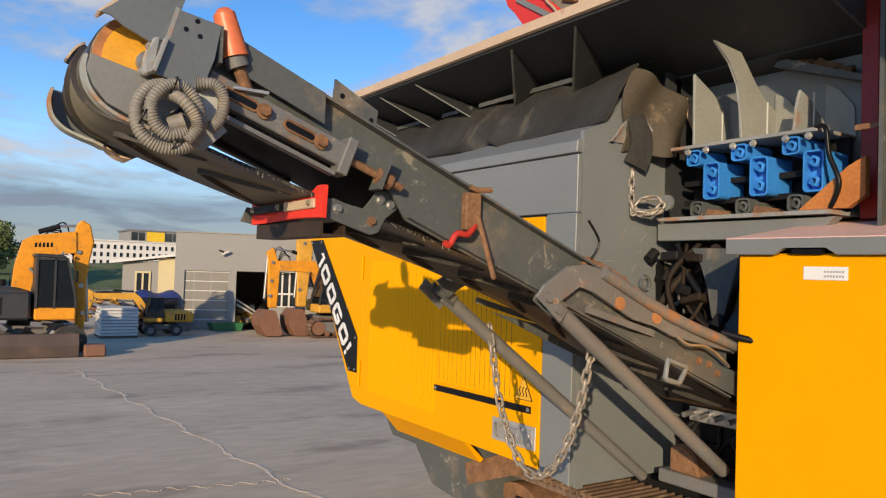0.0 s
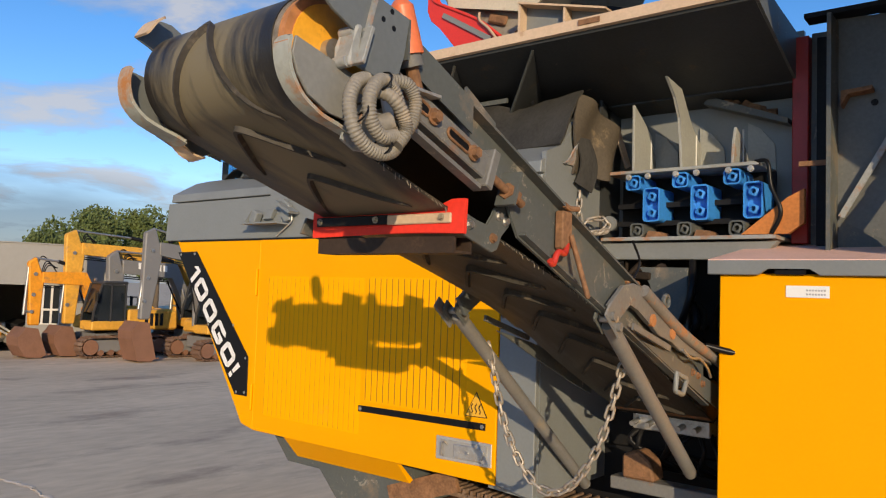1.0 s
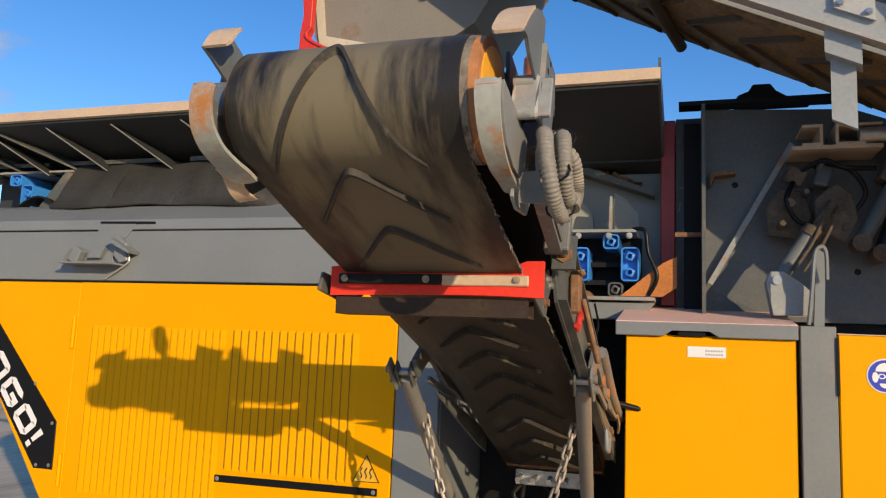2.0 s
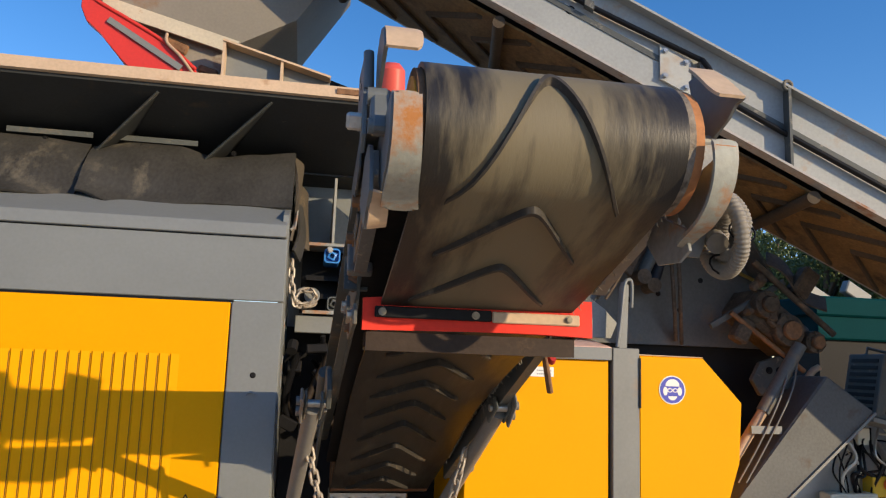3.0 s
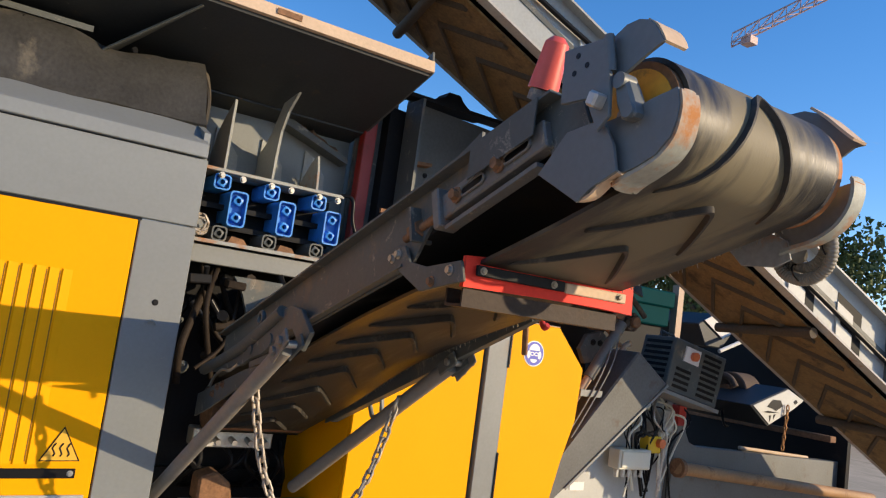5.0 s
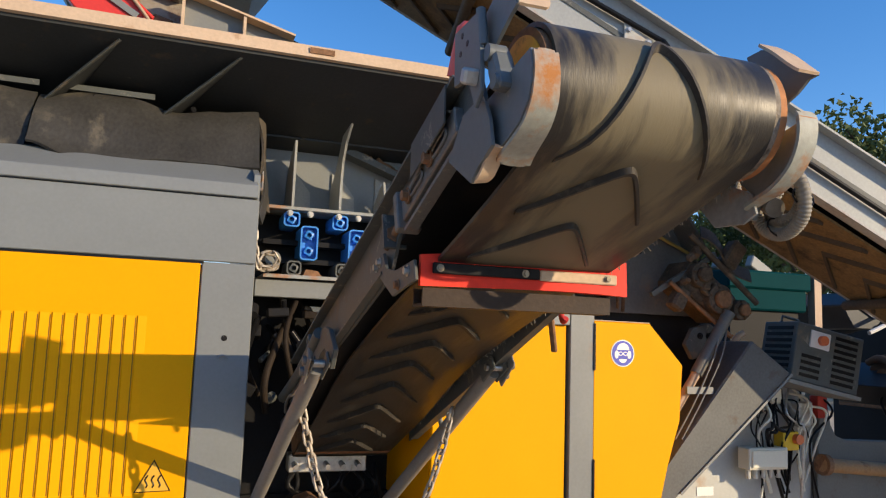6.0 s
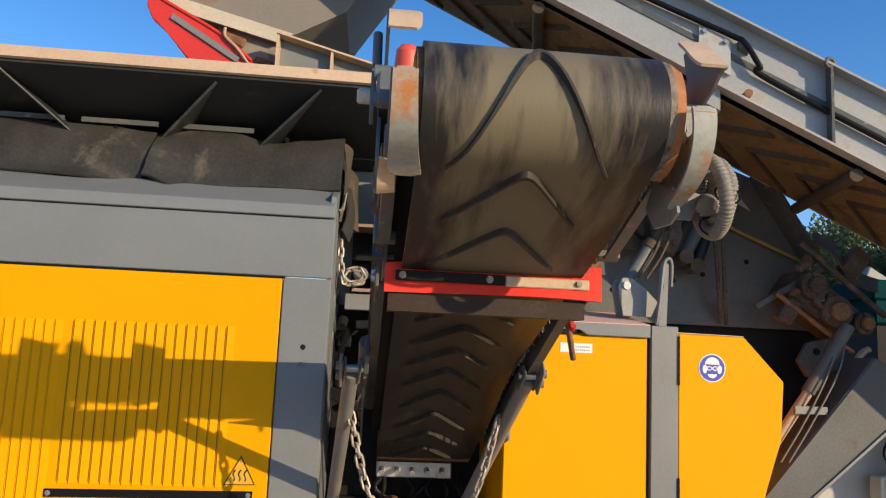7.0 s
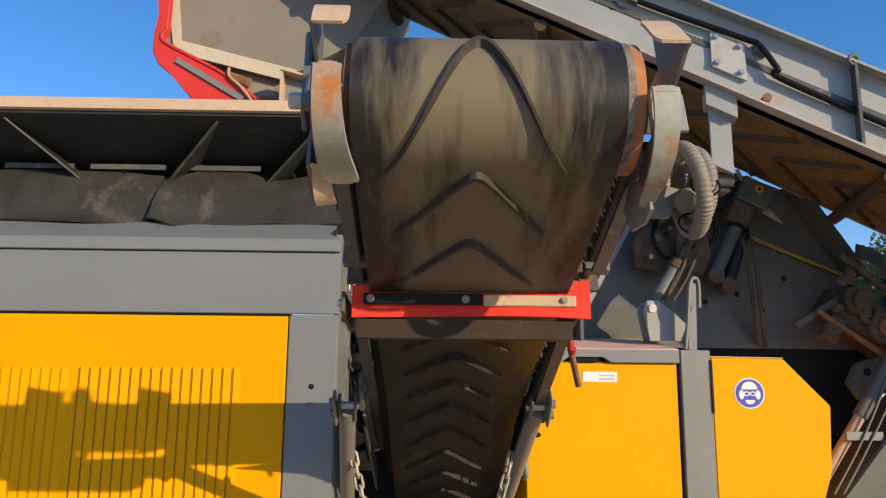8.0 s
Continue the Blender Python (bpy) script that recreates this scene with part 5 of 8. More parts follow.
def belt_path():
    """(y, z) of the belt's outer face from the tail, along the sagging return run, round the head drum and back on top."""
    low = [(3.62, 1.535), (3.0, 1.80), (2.5, 2.035), (2.08, 2.185), (1.62, 2.322), (1.32, 2.400), (1.00, 2.498), (0.82, 2.559)]
    pts = [(p.x, p.y) for p in spline([(a, b, 0) for a, b in low], 9)]
    for k in range(0, 31):
        a = radians(252 - (252 - 69) * k / 30)
        pts.append((DC[0] + DR * math.cos(a), DC[1] + DR * math.sin(a)))
    top = [(DC[0] + DR * math.cos(radians(69)) + 0.93 * d, DC[1] + DR * math.sin(radians(69)) - 0.345 * d) for d in (0.3, 0.8, 1.5, 2.2, 2.9)]
    pts += top
    for k in range(1, 8):
        a = radians(69 - 180 * k / 8)
        pts.append((3.60 + 0.12 * math.cos(a), 1.655 + 0.12 * math.sin(a)))
    return pts


PATH_B = belt_path()
S_B = [0.0]
for p_, q_ in zip(PATH_B, PATH_B[1:]):
    S_B.append(S_B[-1] + math.dist(p_, q_))


def on_belt(s, h=0.0):
    """Place (y, z) at length s along the belt, lifted outwards by h."""
    i = 0
    while i < len(S_B) - 2 and S_B[i + 1] < s:
        i += 1
    f = (s - S_B[i]) / (S_B[i + 1] - S_B[i])
    (y0, z0), (y1, z1) = PATH_B[i], PATH_B[i + 1]
    a, b = PATH_B[max(i - 1, 0)], PATH_B[min(i + 2, len(PATH_B) - 1)]
    d = Vector((b[0] - a[0], b[1] - a[1])).normalized()
    return (y0 + (y1 - y0) * f - d.y * h, z0 + (z1 - z0) * f + d.x * h)


def ftop(y, o=1):
    """Height of the frame's upper edge; each side's slope is fitted to the camera's view."""
    return 2.700 - 0.417 * (y - 1.3) if o > 0 else 2.702 - 0.325 * (y - 1.3)


def build_side_conveyor():
    t = thing("side_conveyor", (-2.69, 3.5, 1.2), "grey discharge conveyor with a worn chevron rubber belt, raised", "conveyor")
    # belt
    bm = nb()
    out = []
    n = len(PATH_B)
    for i, (y, z) in enumerate(PATH_B):
        a, b = PATH_B[i - 1], PATH_B[(i + 1) % n]
        d = Vector((b[0] - a[0], b[1] - a[1])).normalized()
        nn = Vector((-d.y, d.x))
        row = []
        cols = 6
        for k in range(cols + 1):
            x = BX0 + (BX1 - BX0) * k / cols
            row.append((bm.verts.new((x, y, z)), bm.verts.new((x, y + nn.x * INWARD, z + nn.y * INWARD))))
        out.append(row)
    for i in range(n):
        r, s = out[i], out[(i + 1) % n]
        for k in range(6):
            bm.faces.new((r[k][0], r[k + 1][0], s[k + 1][0], s[k][0]))
            bm.faces.new((r[k][1], s[k][1], s[k + 1][1], r[k + 1][1]))
        bm.faces.new((r[0][0], s[0][0], s[0][1], r[0][1]))
        bm.faces.new((r[6][0], r[6][1], s[6][1], s[6][0]))
    belt = part("belt", bm, M_belt, t, "worn rubber belt with raised chevrons", smooth=35)
    # chevrons on the outer face, rounded at the tip and worn down at the ends
    xc = -2.707
    rnd = random.Random(2)
    tips = [(3.365, 0.30), (3.056, 0.25)]
    while tips[-1][0] > 0.55:
        tips.append((tips[-1][0] - 0.27, 0.24))
    for s, reach in tips:
        if 1.18 < on_belt(s)[0] < 1.36:
            continue        # the scraper's place
        high = 0.016 if s > 2.6 else 0.024
        wide = 0.022 if s > 2.6 else 0.032
        for sgn in (-1, 1):
            legs = []
            short = rnd.uniform(0.94, 1.04)
            for j in range(13):
                f = (j / 12) ** 1.4 * short
                e = reach * 1.1 * (math.sqrt(f * f + 0.012) - 0.1095)
                lift = high * (1 - 0.75 * min(1.0, f) ** 4)
                x = xc + sgn * 0.177 * f
                legs.append([(x, *on_belt(s - e)), (x, *on_belt(s - e - 0.003, lift)), (x, *on_belt(s - e - wide * 0.7, lift)), (x, *on_belt(s - e - wide))])
            bm = nb()
            vs = [[bm.verts.new(p) for p in row] for row in legs]
            for a, b in zip(vs, vs[1:]):
                for q in range(3):
                    bm.faces.new((a[q], a[q + 1], b[q + 1], b[q]))
            bm.faces.new(vs[0])
            bm.faces.new(vs[-1][::-1])
            part("chevron", bm, M_rib if s > 2.6 else M_riblow, belt, smooth=30)
    # frayed belt edge
    bm = nb()
    for i in range(150):
        q = 0.6 + i * 0.0165
        y, z = on_belt(q)
        l = rnd.uniform(0.001, 0.006) if i % 9 else rnd.uniform(0.008, 0.016)
        beam(bm, (BX1, y, z + 0.006), (BX1 + l, y + rnd.uniform(-.01, .01), z + rnd.uniform(-.014, .008)), 0.0022, 0.0018)
    part("frayed_edge", bm, M_thread, belt, "pale frayed threads of the belt carcass")["kind"] = "stuff"
    # head drum: yellow ends set in the belt
    drum = part("head_drum", cyl(nb(), (BX0 - 0.004, *DC), (BX1 + 0.040, *DC), DR - 0.028, 40), M_drum, t, "yellow head drum, paint worn to rust", smooth=40)
    part("drum_shaft", cyl(nb(), (XL + 0.01, *DC), (XR + 0.015, *DC), 0.03, 16), M_steel, drum, smooth=40)
    part("drum_rim", cyl(nb(), (BX0 - 0.014, *DC), (BX0 + 0.02, *DC), DR - 0.013, 40), M_rust, drum, "rusty rim of the drum", smooth=40)
    part("drum_end", cyl(nb(), (BX0 - 0.017, *DC), (BX0 - 0.013, *DC), DR - 0.030, 40), M_drum, drum, smooth=40)
    part("lagging", cyl(nb(), (BX1 - 0.004, *DC), (BX1 + 0.016, *DC), DR - 0.003, 40), M_lagging, drum, "cracked grey rubber lagging beside the belt", smooth=40)
    part("drum_lip", cyl(nb(), (BX1 + 0.014, *DC), (BX1 + 0.036, *DC), DR - 0.006, 40), M_orangerim, drum, "orange rusty drum edge beside the belt", smooth=40)
    part("tail_drum", cyl(nb(), (BX0, 3.60, 1.655), (BX1, 3.60, 1.655), 0.106, 28), M_rust, t, smooth=40)
    # side frames
    for side, x, o in (("left", XL, -1), ("right", XR, 1)):
        ys = [1.02, 3.30]
        nose = [(0.86, ftop(0.86, o) - 0.02), (0.98, ftop(0.98, o))] if o > 0 else [(0.812, 2.606), (0.872, 2.718), (0.930, ftop(0.93, o))]
        bm = poly(nb(), nose + [ (3.30, ftop(3.30, o)), (3.30, ftop(3.30, o) - 0.20), (1.60, ftop(1.60, o) - 0.225), (1.50, ftop(1.5, o) - 0.12), (1.02, ftop(1.02, o) - 0.115)] + ([(0.86, ftop(0.86, o) - 0.11)] if o > 0 else [(0.90, 2.60)]), "x", x - 0.005, x + 0.005)
        web = part("side_frame", bm, M_frame, t, "grey painted side plate, scuffed")
        # rolled flanges at the top and bottom, turned outwards
        a, b = (x + o * 0.022, 0.98, ftop(0.98, o)), (x + o * 0.022, 3.30, ftop(3.30, o))
        part("flange", beam(nb(), a, b, 0.045, 0.008), M_frame, web)
        a, b = (x + o * 0.017, 1.60, ftop(1.60, o) - 0.213), (x + o * 0.017, 3.30, ftop(3.30, o) - 0.198)
        part("flange", beam(nb(), a, b, 0.034, 0.008), M_frame, web)
        part("seam_plate", poly(nb(), [(1.02, ftop(1.02, o) + 0.004), (1.28, ftop(1.28, o) + 0.004), (1.28, ftop(1.28, o) - 0.09), (1.02, ftop(1.02, o) - 0.09)], "x", x + o * 0.045, x + o * 0.049), M_frame, web)
        # take-up: slotted slide, rust-orange, with its threaded rod
        d = Vector((0, 1, -0.37)).normalized()
        p0 = Vector((x + 0.042, 0.92, 2.686)) if o > 0 else Vector((x - 0.008, 1.0, 2.712))
        slide = part("take_up_slide", beam(nb(), p0, p0 + d * 0.46, 0.04, 0.074), M_arm, t, "slotted take-up slide, rust-stained", bevel=0.004)
        for q in (0.045, 0.235):
            c = p0 + d * (q + 0.06) + Vector((o * 0.024, 0, 0))
            pts = []
            for k in range(16):
                aa = 2 * math.pi * k / 16
                u, v = 0.017 * math.cos(aa) + (0.036 if math.cos(aa) > 0 else -0.036), 0.014 * math.sin(aa)
                pts.append(c + d * u + Vector((0, 0.347, 0.938)) * v)
            part("slot_rim", tube(nb(), pts, 0.0042, 6, closed=True), M_rust if o > 0 else M_arm, slide)
            bm = nb()
            bm.faces.new([bm.verts.new(p + Vector((-o * 0.0005, 0, 0))) for p in pts])
            part("slot", bm, M_black, slide)
            part("slot_bolt", hexbolt(nb(), c + d * 0.07, (o, 0, 0), 0.016, 0.016), M_rust, slide)
        part("end_block", obox(nb(), (0.07, 0.035, 0.12), Matrix.Translation(p0 + d * 0.46) @ along((0, 0, 0), d).to_3x3().to_4x4()), M_arm, slide, bevel=0.004)
        rod = part("threaded_rod", cyl(nb(), p0 + d * 0.47, p0 + d * 0.68, 0.013, 12), M_rust, slide, smooth=50)
        for q in (0.585, 0.615):
            part("rod_nut", cyl(nb(), p0 + d * q, p0 + d * (q + 0.022), 0.027, 6), M_rust, rod)
        part("rod_plate", obox(nb(), (0.07, 0.012, 0.11), Matrix.Translation(p0 + d * 0.60 + Vector((0, 0, .01))) @ along((0, 0, 0), d).to_3x3().to_4x4()), M_frame, rod)
        # lower rail of the slide
        q0 = p0 + Vector((0, 0.02, -0.075))
        part("slide_rail", beam(nb(), q0, q0 + d * 0.40, 0.034, 0.012), M_arm, slide)
        # head plate with three drilled holes, folded over into the upper guard fin
        if o < 0:
            xo = -3.060
            out = [(0.918, 2.880), (0.785, 2.878), (0.762, 2.790), (0.752, 2.700), (0.784, 2.669), (0.826, 2.752), (0.911, 2.752)]
            holes = ((0.868, 2.856), (0.836, 2.828), (0.875, 2.817))
            fo = [(0.800, 2.885), (0.755, 2.908), (0.721, 2.910), (0.690, 2.900), (0.674, 2.884), (0.646, 2.843), (0.685, 2.828), (0.748, 2.796), (0.790, 2.785)]
            xf, xl = -3.034, -2.962
            tip = [(0.700, 2.904), (0.676, 2.887), (0.660, 2.866), (0.647, 2.843)]
        else:
            xo = -2.292
            out = [(0.825, 2.858), (0.947, 2.836), (0.930, 2.740), (0.900, 2.650), (0.775, 2.676), (0.790, 2.760), (0.811, 2.772)]
            holes = ((0.881, 2.834), (0.852, 2.807), (0.889, 2.795))
            fo = [(0.860, 2.928), (0.811, 2.930), (0.765, 2.914), (0.715, 2.878), (0.672, 2.838), (0.640, 2.811), (0.668, 2.810), (0.700, 2.786), (0.766, 2.758), (0.815, 2.775), (0.838, 2.850)]
            xf, xl = -2.300, -2.368
            tip = [(0.760, 2.915), (0.712, 2.880), (0.670, 2.841), (0.640, 2.813)]
        hp = part("head_plate", poly(nb(), out, "x", xo - 0.005, xo + 0.005), M_cheek, t, "grey head plate with three drilled holes", bevel=0.002)
        for hy, hz in holes:
            part("hole", cyl(nb(), (xo + o * 0.0052, hy, hz), (xo + o * 0.006, hy, hz), 0.007, 12), M_black, hp)
        fin = part("guard_fin", poly(nb(), fo, "x", xf - 0.004, xf + 0.004), M_cheek, t, "grey guard fin with a bent-over lip", bevel=0.001)
        if o < 0:
            part("fold", tube(nb(), [(xo + 0.004, 0.786, 2.885), (xo + 0.006, 0.768, 2.80)], 0.011, 8), M_cheek, hp, smooth=50)
        else:
            part("fold", beam(nb(), (xo, 0.830, 2.860), (xo, 0.806, 2.772), 0.012, 0.010), M_wear, hp)
            part("bent_edge", box(nb(), xo - 0.055, xo + 0.004, 0.944, 0.952, 2.735, 2.836), M_frame, hp)
        tipc = spline([(p_[0], p_[1], 0) for p_ in tip], 3)

        def lip(u, v, tipc=tipc, xf=xf, xl=xl):
            p_ = tipc[min(len(tipc) - 1, int(round(u * (len(tipc) - 1))))]
            cut = 1.0 - 0.16 * (2 * u - 1) ** 4
            return (xf + (xl - xf) * v * cut, p_.x, p_.y)
        part("fin_lip", sheet(nb(), lip, len(tipc) - 1, 6, 0.007), M_rusttan, fin, "dusty bent lip of the fin", smooth=40)
        # cast clamp of the bearing with its square bolt
        if o < 0:
            br = part("bearing_strap", poly(nb(), [(0.765, 2.792), (0.742, 2.796), (0.722, 2.772), (0.700, 2.728), (0.690, 2.694), (0.730, 2.688), (0.752, 2.730)], "x", -3.052, -3.008), M_cheek, t, "lumpy cast bearing clamp", bevel=0.007)
            part("strap_boss", cyl(nb(), (-3.058, 0.742, 2.776), (-3.020, 0.742, 2.776), 0.018, 14), M_cheek, br, smooth=40)
            part("strap_boss", cyl(nb(), (-3.056, 0.712, 2.706), (-3.020, 0.712, 2.706), 0.016, 14), M_cheek, br, smooth=40)
            part("square_bolt", obox(nb(), (0.034, 0.030, 0.034), pose(xo - 0.018, 0.780, 2.734, 25, 0, 0)), M_zinc, br, bevel=0.005)
        else:
            br = part("bearing_strap", poly(nb(), [(0.792, 2.776), (0.770, 2.772), (0.762, 2.72), (0.748, 2.685), (0.756, 2.668), (0.778, 2.678)], "x", -2.345, -2.289), M_wear, t, "rusty cast bearing clamp", bevel=0.006)
            part("strap_boss", cyl(nb(), (-2.345, 0.776, 2.758), (-2.302, 0.776, 2.758), 0.014, 14), M_wear, br, smooth=40)
            part("strap_boss", cyl(nb(), (-2.345, 0.758, 2.684), (-2.302, 0.758, 2.684), 0.014, 14), M_wear, br, smooth=40)
            part("return_flange", poly(nb(), [(0.778, 2.676), (0.806, 2.768), (0.796, 2.772), (0.767, 2.680)], "x", -2.300, -2.266), M_wear, br, "folded front edge of the head plate", bevel=0.002)
        # lower guard: cheek plate and a strip bent round the drum, rusting through its paint
        if o < 0:
            xg = -3.020
            ck = [(0.612, 2.745), (0.604, 2.708), (0.607, 2.677), (0.618, 2.645), (0.652, 2.613), (0.700, 2.594), (0.738, 2.584), (0.774, 2.598), (0.790, 2.655), (0.815, 2.703), (0.740, 2.712), (0.675, 2.733)]
            arc = [(0.611, 2.744), (0.603, 2.710), (0.605, 2.677), (0.617, 2.643), (0.650, 2.611), (0.698, 2.590), (0.738, 2.577), (0.776, 2.560)]
            w0, w1 = 0.052, 0.078
        else:
            xg = -2.335
            ck = [(0.630, 2.712), (0.622, 2.672), (0.640, 2.630), (0.672, 2.592), (0.735, 2.563), (0.800, 2.556), (0.850, 2.60), (0.860, 2.655), (0.745, 2.684)]
            arc = [(0.621, 2.712), (0.617, 2.690), (0.618, 2.665), (0.630, 2.628), (0.662, 2.588), (0.715, 2.558), (0.765, 2.545), (0.815, 2.530)]
            w0, w1 = 0.052, 0.030
        cheek = part("guard_cheek", poly(nb(), ck, "x", xg - 0.004, xg + 0.004), M_cheek if o < 0 else M_cheeklit, t, "drum guard of steel plate, paint worn to rust", bevel=0.001)
        arc = [(p.x, p.y) for p in spline([(a_, b_, 0) for a_, b_ in arc], 4)]

        def strip(u, v, arc=arc, xg=xg, o=o, w0=w0, w1=w1):
            n_ = len(arc) - 1
            i = min(n_, int(round(u * n_)))
            w = w0 + (w1 - w0) * u * u
            y, z = arc[i]
            if i == 0:
                z -= 0.010 * (2 * v - 1) ** 4
            if i == n_:
                y, z = y - 0.012 * (2 * v - 1) ** 4, z + 0.006 * (2 * v - 1) ** 4
            return (xg - o * w * v, y, z)
        part("guard_strip", sheet(nb(), strip, len(arc) - 1, 6, 0.009), M_strip, cheek, "bent guard strip, paint blistered by orange rust", smooth=40)
        if o > 0:
            part("strip_end", box(nb(), xg - w0 + 0.004, xg - 0.004, arc[0][0] - 0.0075, arc[0][0] - 0.0045, arc[0][1] - 0.036, arc[0][1] - 0.012), M_orangerim, cheek)
        # bent-out tail of the guard
        if o < 0:
            part("tail_plate", poly(nb(), [(0.985, 2.602), (0.842, 2.526), (0.806, 2.553), (0.732, 2.583), (0.748, 2.641), (0.776, 2.685), (0.820, 2.70), (0.90, 2.69)], "x", -3.046, -3.038), M_cheek, cheek, "grey end plate of the side frame", bevel=0.001)
            def tail(u, v):
                a_ = Vector((-3.040, 0.735, 2.585)).lerp(Vector((-3.040, 0.850, 2.526)), u)
                b_ = Vector((-3.004, 0.742, 2.581)).lerp(Vector((-2.998, 0.866, 2.536)), u)
                return a_.lerp(b_, v) + Vector((0, 0, 0.006 * math.sin(u * 7)))
            part("tail_edge", sheet(nb(), tail, 8, 2, 0.006), M_rusttan, cheek, "bent edge, bare and dusty", smooth=40)
        else:
            part("tail_plate", poly(nb(), [(0.800, 2.565), (0.785, 2.515), (0.830, 2.495), (0.930, 2.50), (0.99, 2.56), (0.93, 2.62)], "x", -2.350, -2.342), M_wear, cheek, bevel=0.001)
            part("tail_flap", poly(nb(), [(-2.349, 2.513), (-2.290, 2.511), (-2.262, 2.575), (-2.298, 2.585), (-2.345, 2.580)], "y", 0.848, 0.855), M_cheeklit, cheek, bevel=0.001)
        # pivot arm at the foot: a bent bracket plate with a notch, a thick rusty bar along its edge
        xa = x + o * 0.042
        out = [(2.165, 2.145), (2.284, 2.222), (2.377, 2.232), (2.475, 2.213), (2.768, 2.084), (3.27, 1.930), (3.272, 1.872), (2.875, 1.948), (2.771, 1.990), (2.638, 2.020), (2.51, 2.081), (2.418, 2.126), (2.343, 2.150), (2.267, 2.106), (2.225, 2.07)]
        mm = M_arm if o > 0 else M_frame
        arm = part("pivot_arm", poly(nb(), out, "x", xa - 0.010, xa + 0.010), mm, t, "worn pivot arm, rusty and greasy", bevel=0.003)
        bar = spline([(xa + o * 0.012, 2.46, 2.205), (xa + o * 0.014, 2.77, 2.068), (xa + o * 0.014, 3.0, 1.985), (xa + o * 0.014, 3.40, 1.868)], 5)
        part("arm_bar", tube(nb(), bar, 0.026, 8), M_rustbar if o > 0 else M_frame, arm, smooth=50)
        for y, z in ((2.556, 2.085), (2.77, 2.028)):
            part("arm_rivet", cyl(nb(), (xa, y, z), (xa + o * 0.018, y, z), 0.026, 16), M_orangerim if o > 0 else M_frame, arm, smooth=40)
        part("arm_eye", tube(nb(), [(xa + o * 0.01, 2.70 + 0.026 * math.cos(q), 2.165 + 0.026 * math.sin(q)) for q in [k * math.pi / 6 for k in range(12)]], 0.010, 6, closed=True), M_frame, arm, smooth=60)
        part("arm_strap", beam(nb(), (xa + o * 0.004, 2.385, 2.062), (xa + o * 0.004, 2.763, 1.962), 0.012, 0.026), M_arm if o > 0 else M_frame, arm)
        low = part("arm_plate", poly(nb(), [(2.482, 2.005), (2.79, 1.940), (3.244, 1.805), (3.44, 1.745), (3.44, 1.635), (3.247, 1.700), (2.80, 1.875)], "x", xa - 0.014, xa - 0.004), M_frame, t, "grey plate with a square lifting eye", bevel=0.002)
        for y, z in ((3.06, 1.842), (3.13, 1.822), (3.19, 1.78)):
            part("plate_bolt", hexbolt(nb(), (xa - 0.004 if o > 0 else xa - 0.014, y, z), (o, 0, 0), 0.012, 0.010), M_rust, low)
        loop = [(xa, 2.861, 1.850), (xa, 2.972, 1.820), (xa, 2.980, 1.810), (xa, 2.938, 1.756), (xa, 2.925, 1.752), (xa, 2.852, 1.772), (xa, 2.846, 1.780)]
        if o > 0:
            part("ring_handle", tube(nb(), loop, 0.012, 7, closed=True), M_palegrey, low, smooth=60)
        part("grease_line", tube(nb(), spline([(xa + o * 0.015, 2.89, 1.952), (xa + o * 0.03, 2.95, 1.915), (xa + o * 0.03, 3.06, 1.905), (xa + o * 0.03, 3.16, 1.86), (xa + o * 0.02, 3.24, 1.81)], 6), 0.007, 6), M_steel, low, smooth=60)
        # support strut: a round tube with fork ends
        xs = XL - 0.10 if o < 0 else XR + 0.005
        xe = XL - 0.14 if o < 0 else XR - 0.10
        p, q = Vector((xs, 2.25, 2.075)), (Vector((-3.215, 3.72, 1.06)) if o < 0 else Vector((xe, 3.44, 1.295)))
        strut = part("support_strut", cyl(nb(), p, q, 0.032, 20), M_strut, t, "grey round support strut with fork ends", smooth=40)
        dd = (q - p).normalized()
        for e in (-0.030, 0.030):
            part("strut_fork", obox(nb(), (0.012, 0.12, 0.058), Matrix.Translation((e, 0, 0)) @ along(p - dd * 0.075, p + dd * 0.045)), M_frame, strut, bevel=0.005)
        part("strut_pin", cyl(nb(), p - dd * 0.03 + Vector((-0.046, 0, 0)), p - dd * 0.03 + Vector((0.046, 0, 0)), 0.015, 12), M_steel, strut, smooth=40)
        lk = part("strut_link", obox(nb(), (0.012, 0.155, 0.058), Matrix.Translation((o * 0.042, 0, 0)) @ along((xs, 2.145, 2.135), (xs, 2.275, 2.03))), M_arm, strut, bevel=0.005)
        for y, z in ((2.185, 2.103), (2.235, 2.062)):
            part("link_bolt", cyl(nb(), (xs + o * 0.046, y, z), (xs + o * 0.062, y, z), 0.017, 12), M_arm, lk, smooth=40)
    # beacons on both sides behind the head plates
    for x, m_, lab in ((-2.335, M_orange, "sun-faded orange rotating beacon"), (XL + 0.022, M_redbeacon, "red warning beacon")):
        y0, z0 = (1.0, 2.770) if x > -2.7 else (1.092, 2.848)
        b = part("beacon", cyl(nb(), (x, y0, z0), (x, y0 - 0.035, z0 + 0.115), 0.040, 20, 0.031), m_, t, lab, smooth=40, bevel=0.0)
        part("beacon_cap", cyl(nb(), (x, y0 - 0.035, z0 + 0.115), (x, y0 - 0.040, z0 + 0.130), 0.031, 20, 0.016), m_, b, smooth=60)
        part("beacon_base", cyl(nb(), (x, y0 + 0.012, z0 - 0.028), (x, y0, z0), 0.033, 16), M_arm, b, smooth=40)
        part("beacon_stem", cyl(nb(), (x, y0 + 0.04, z0 - 0.09), (x, y0 + 0.012, z0 - 0.028), 0.018, 10), M_rust, b)
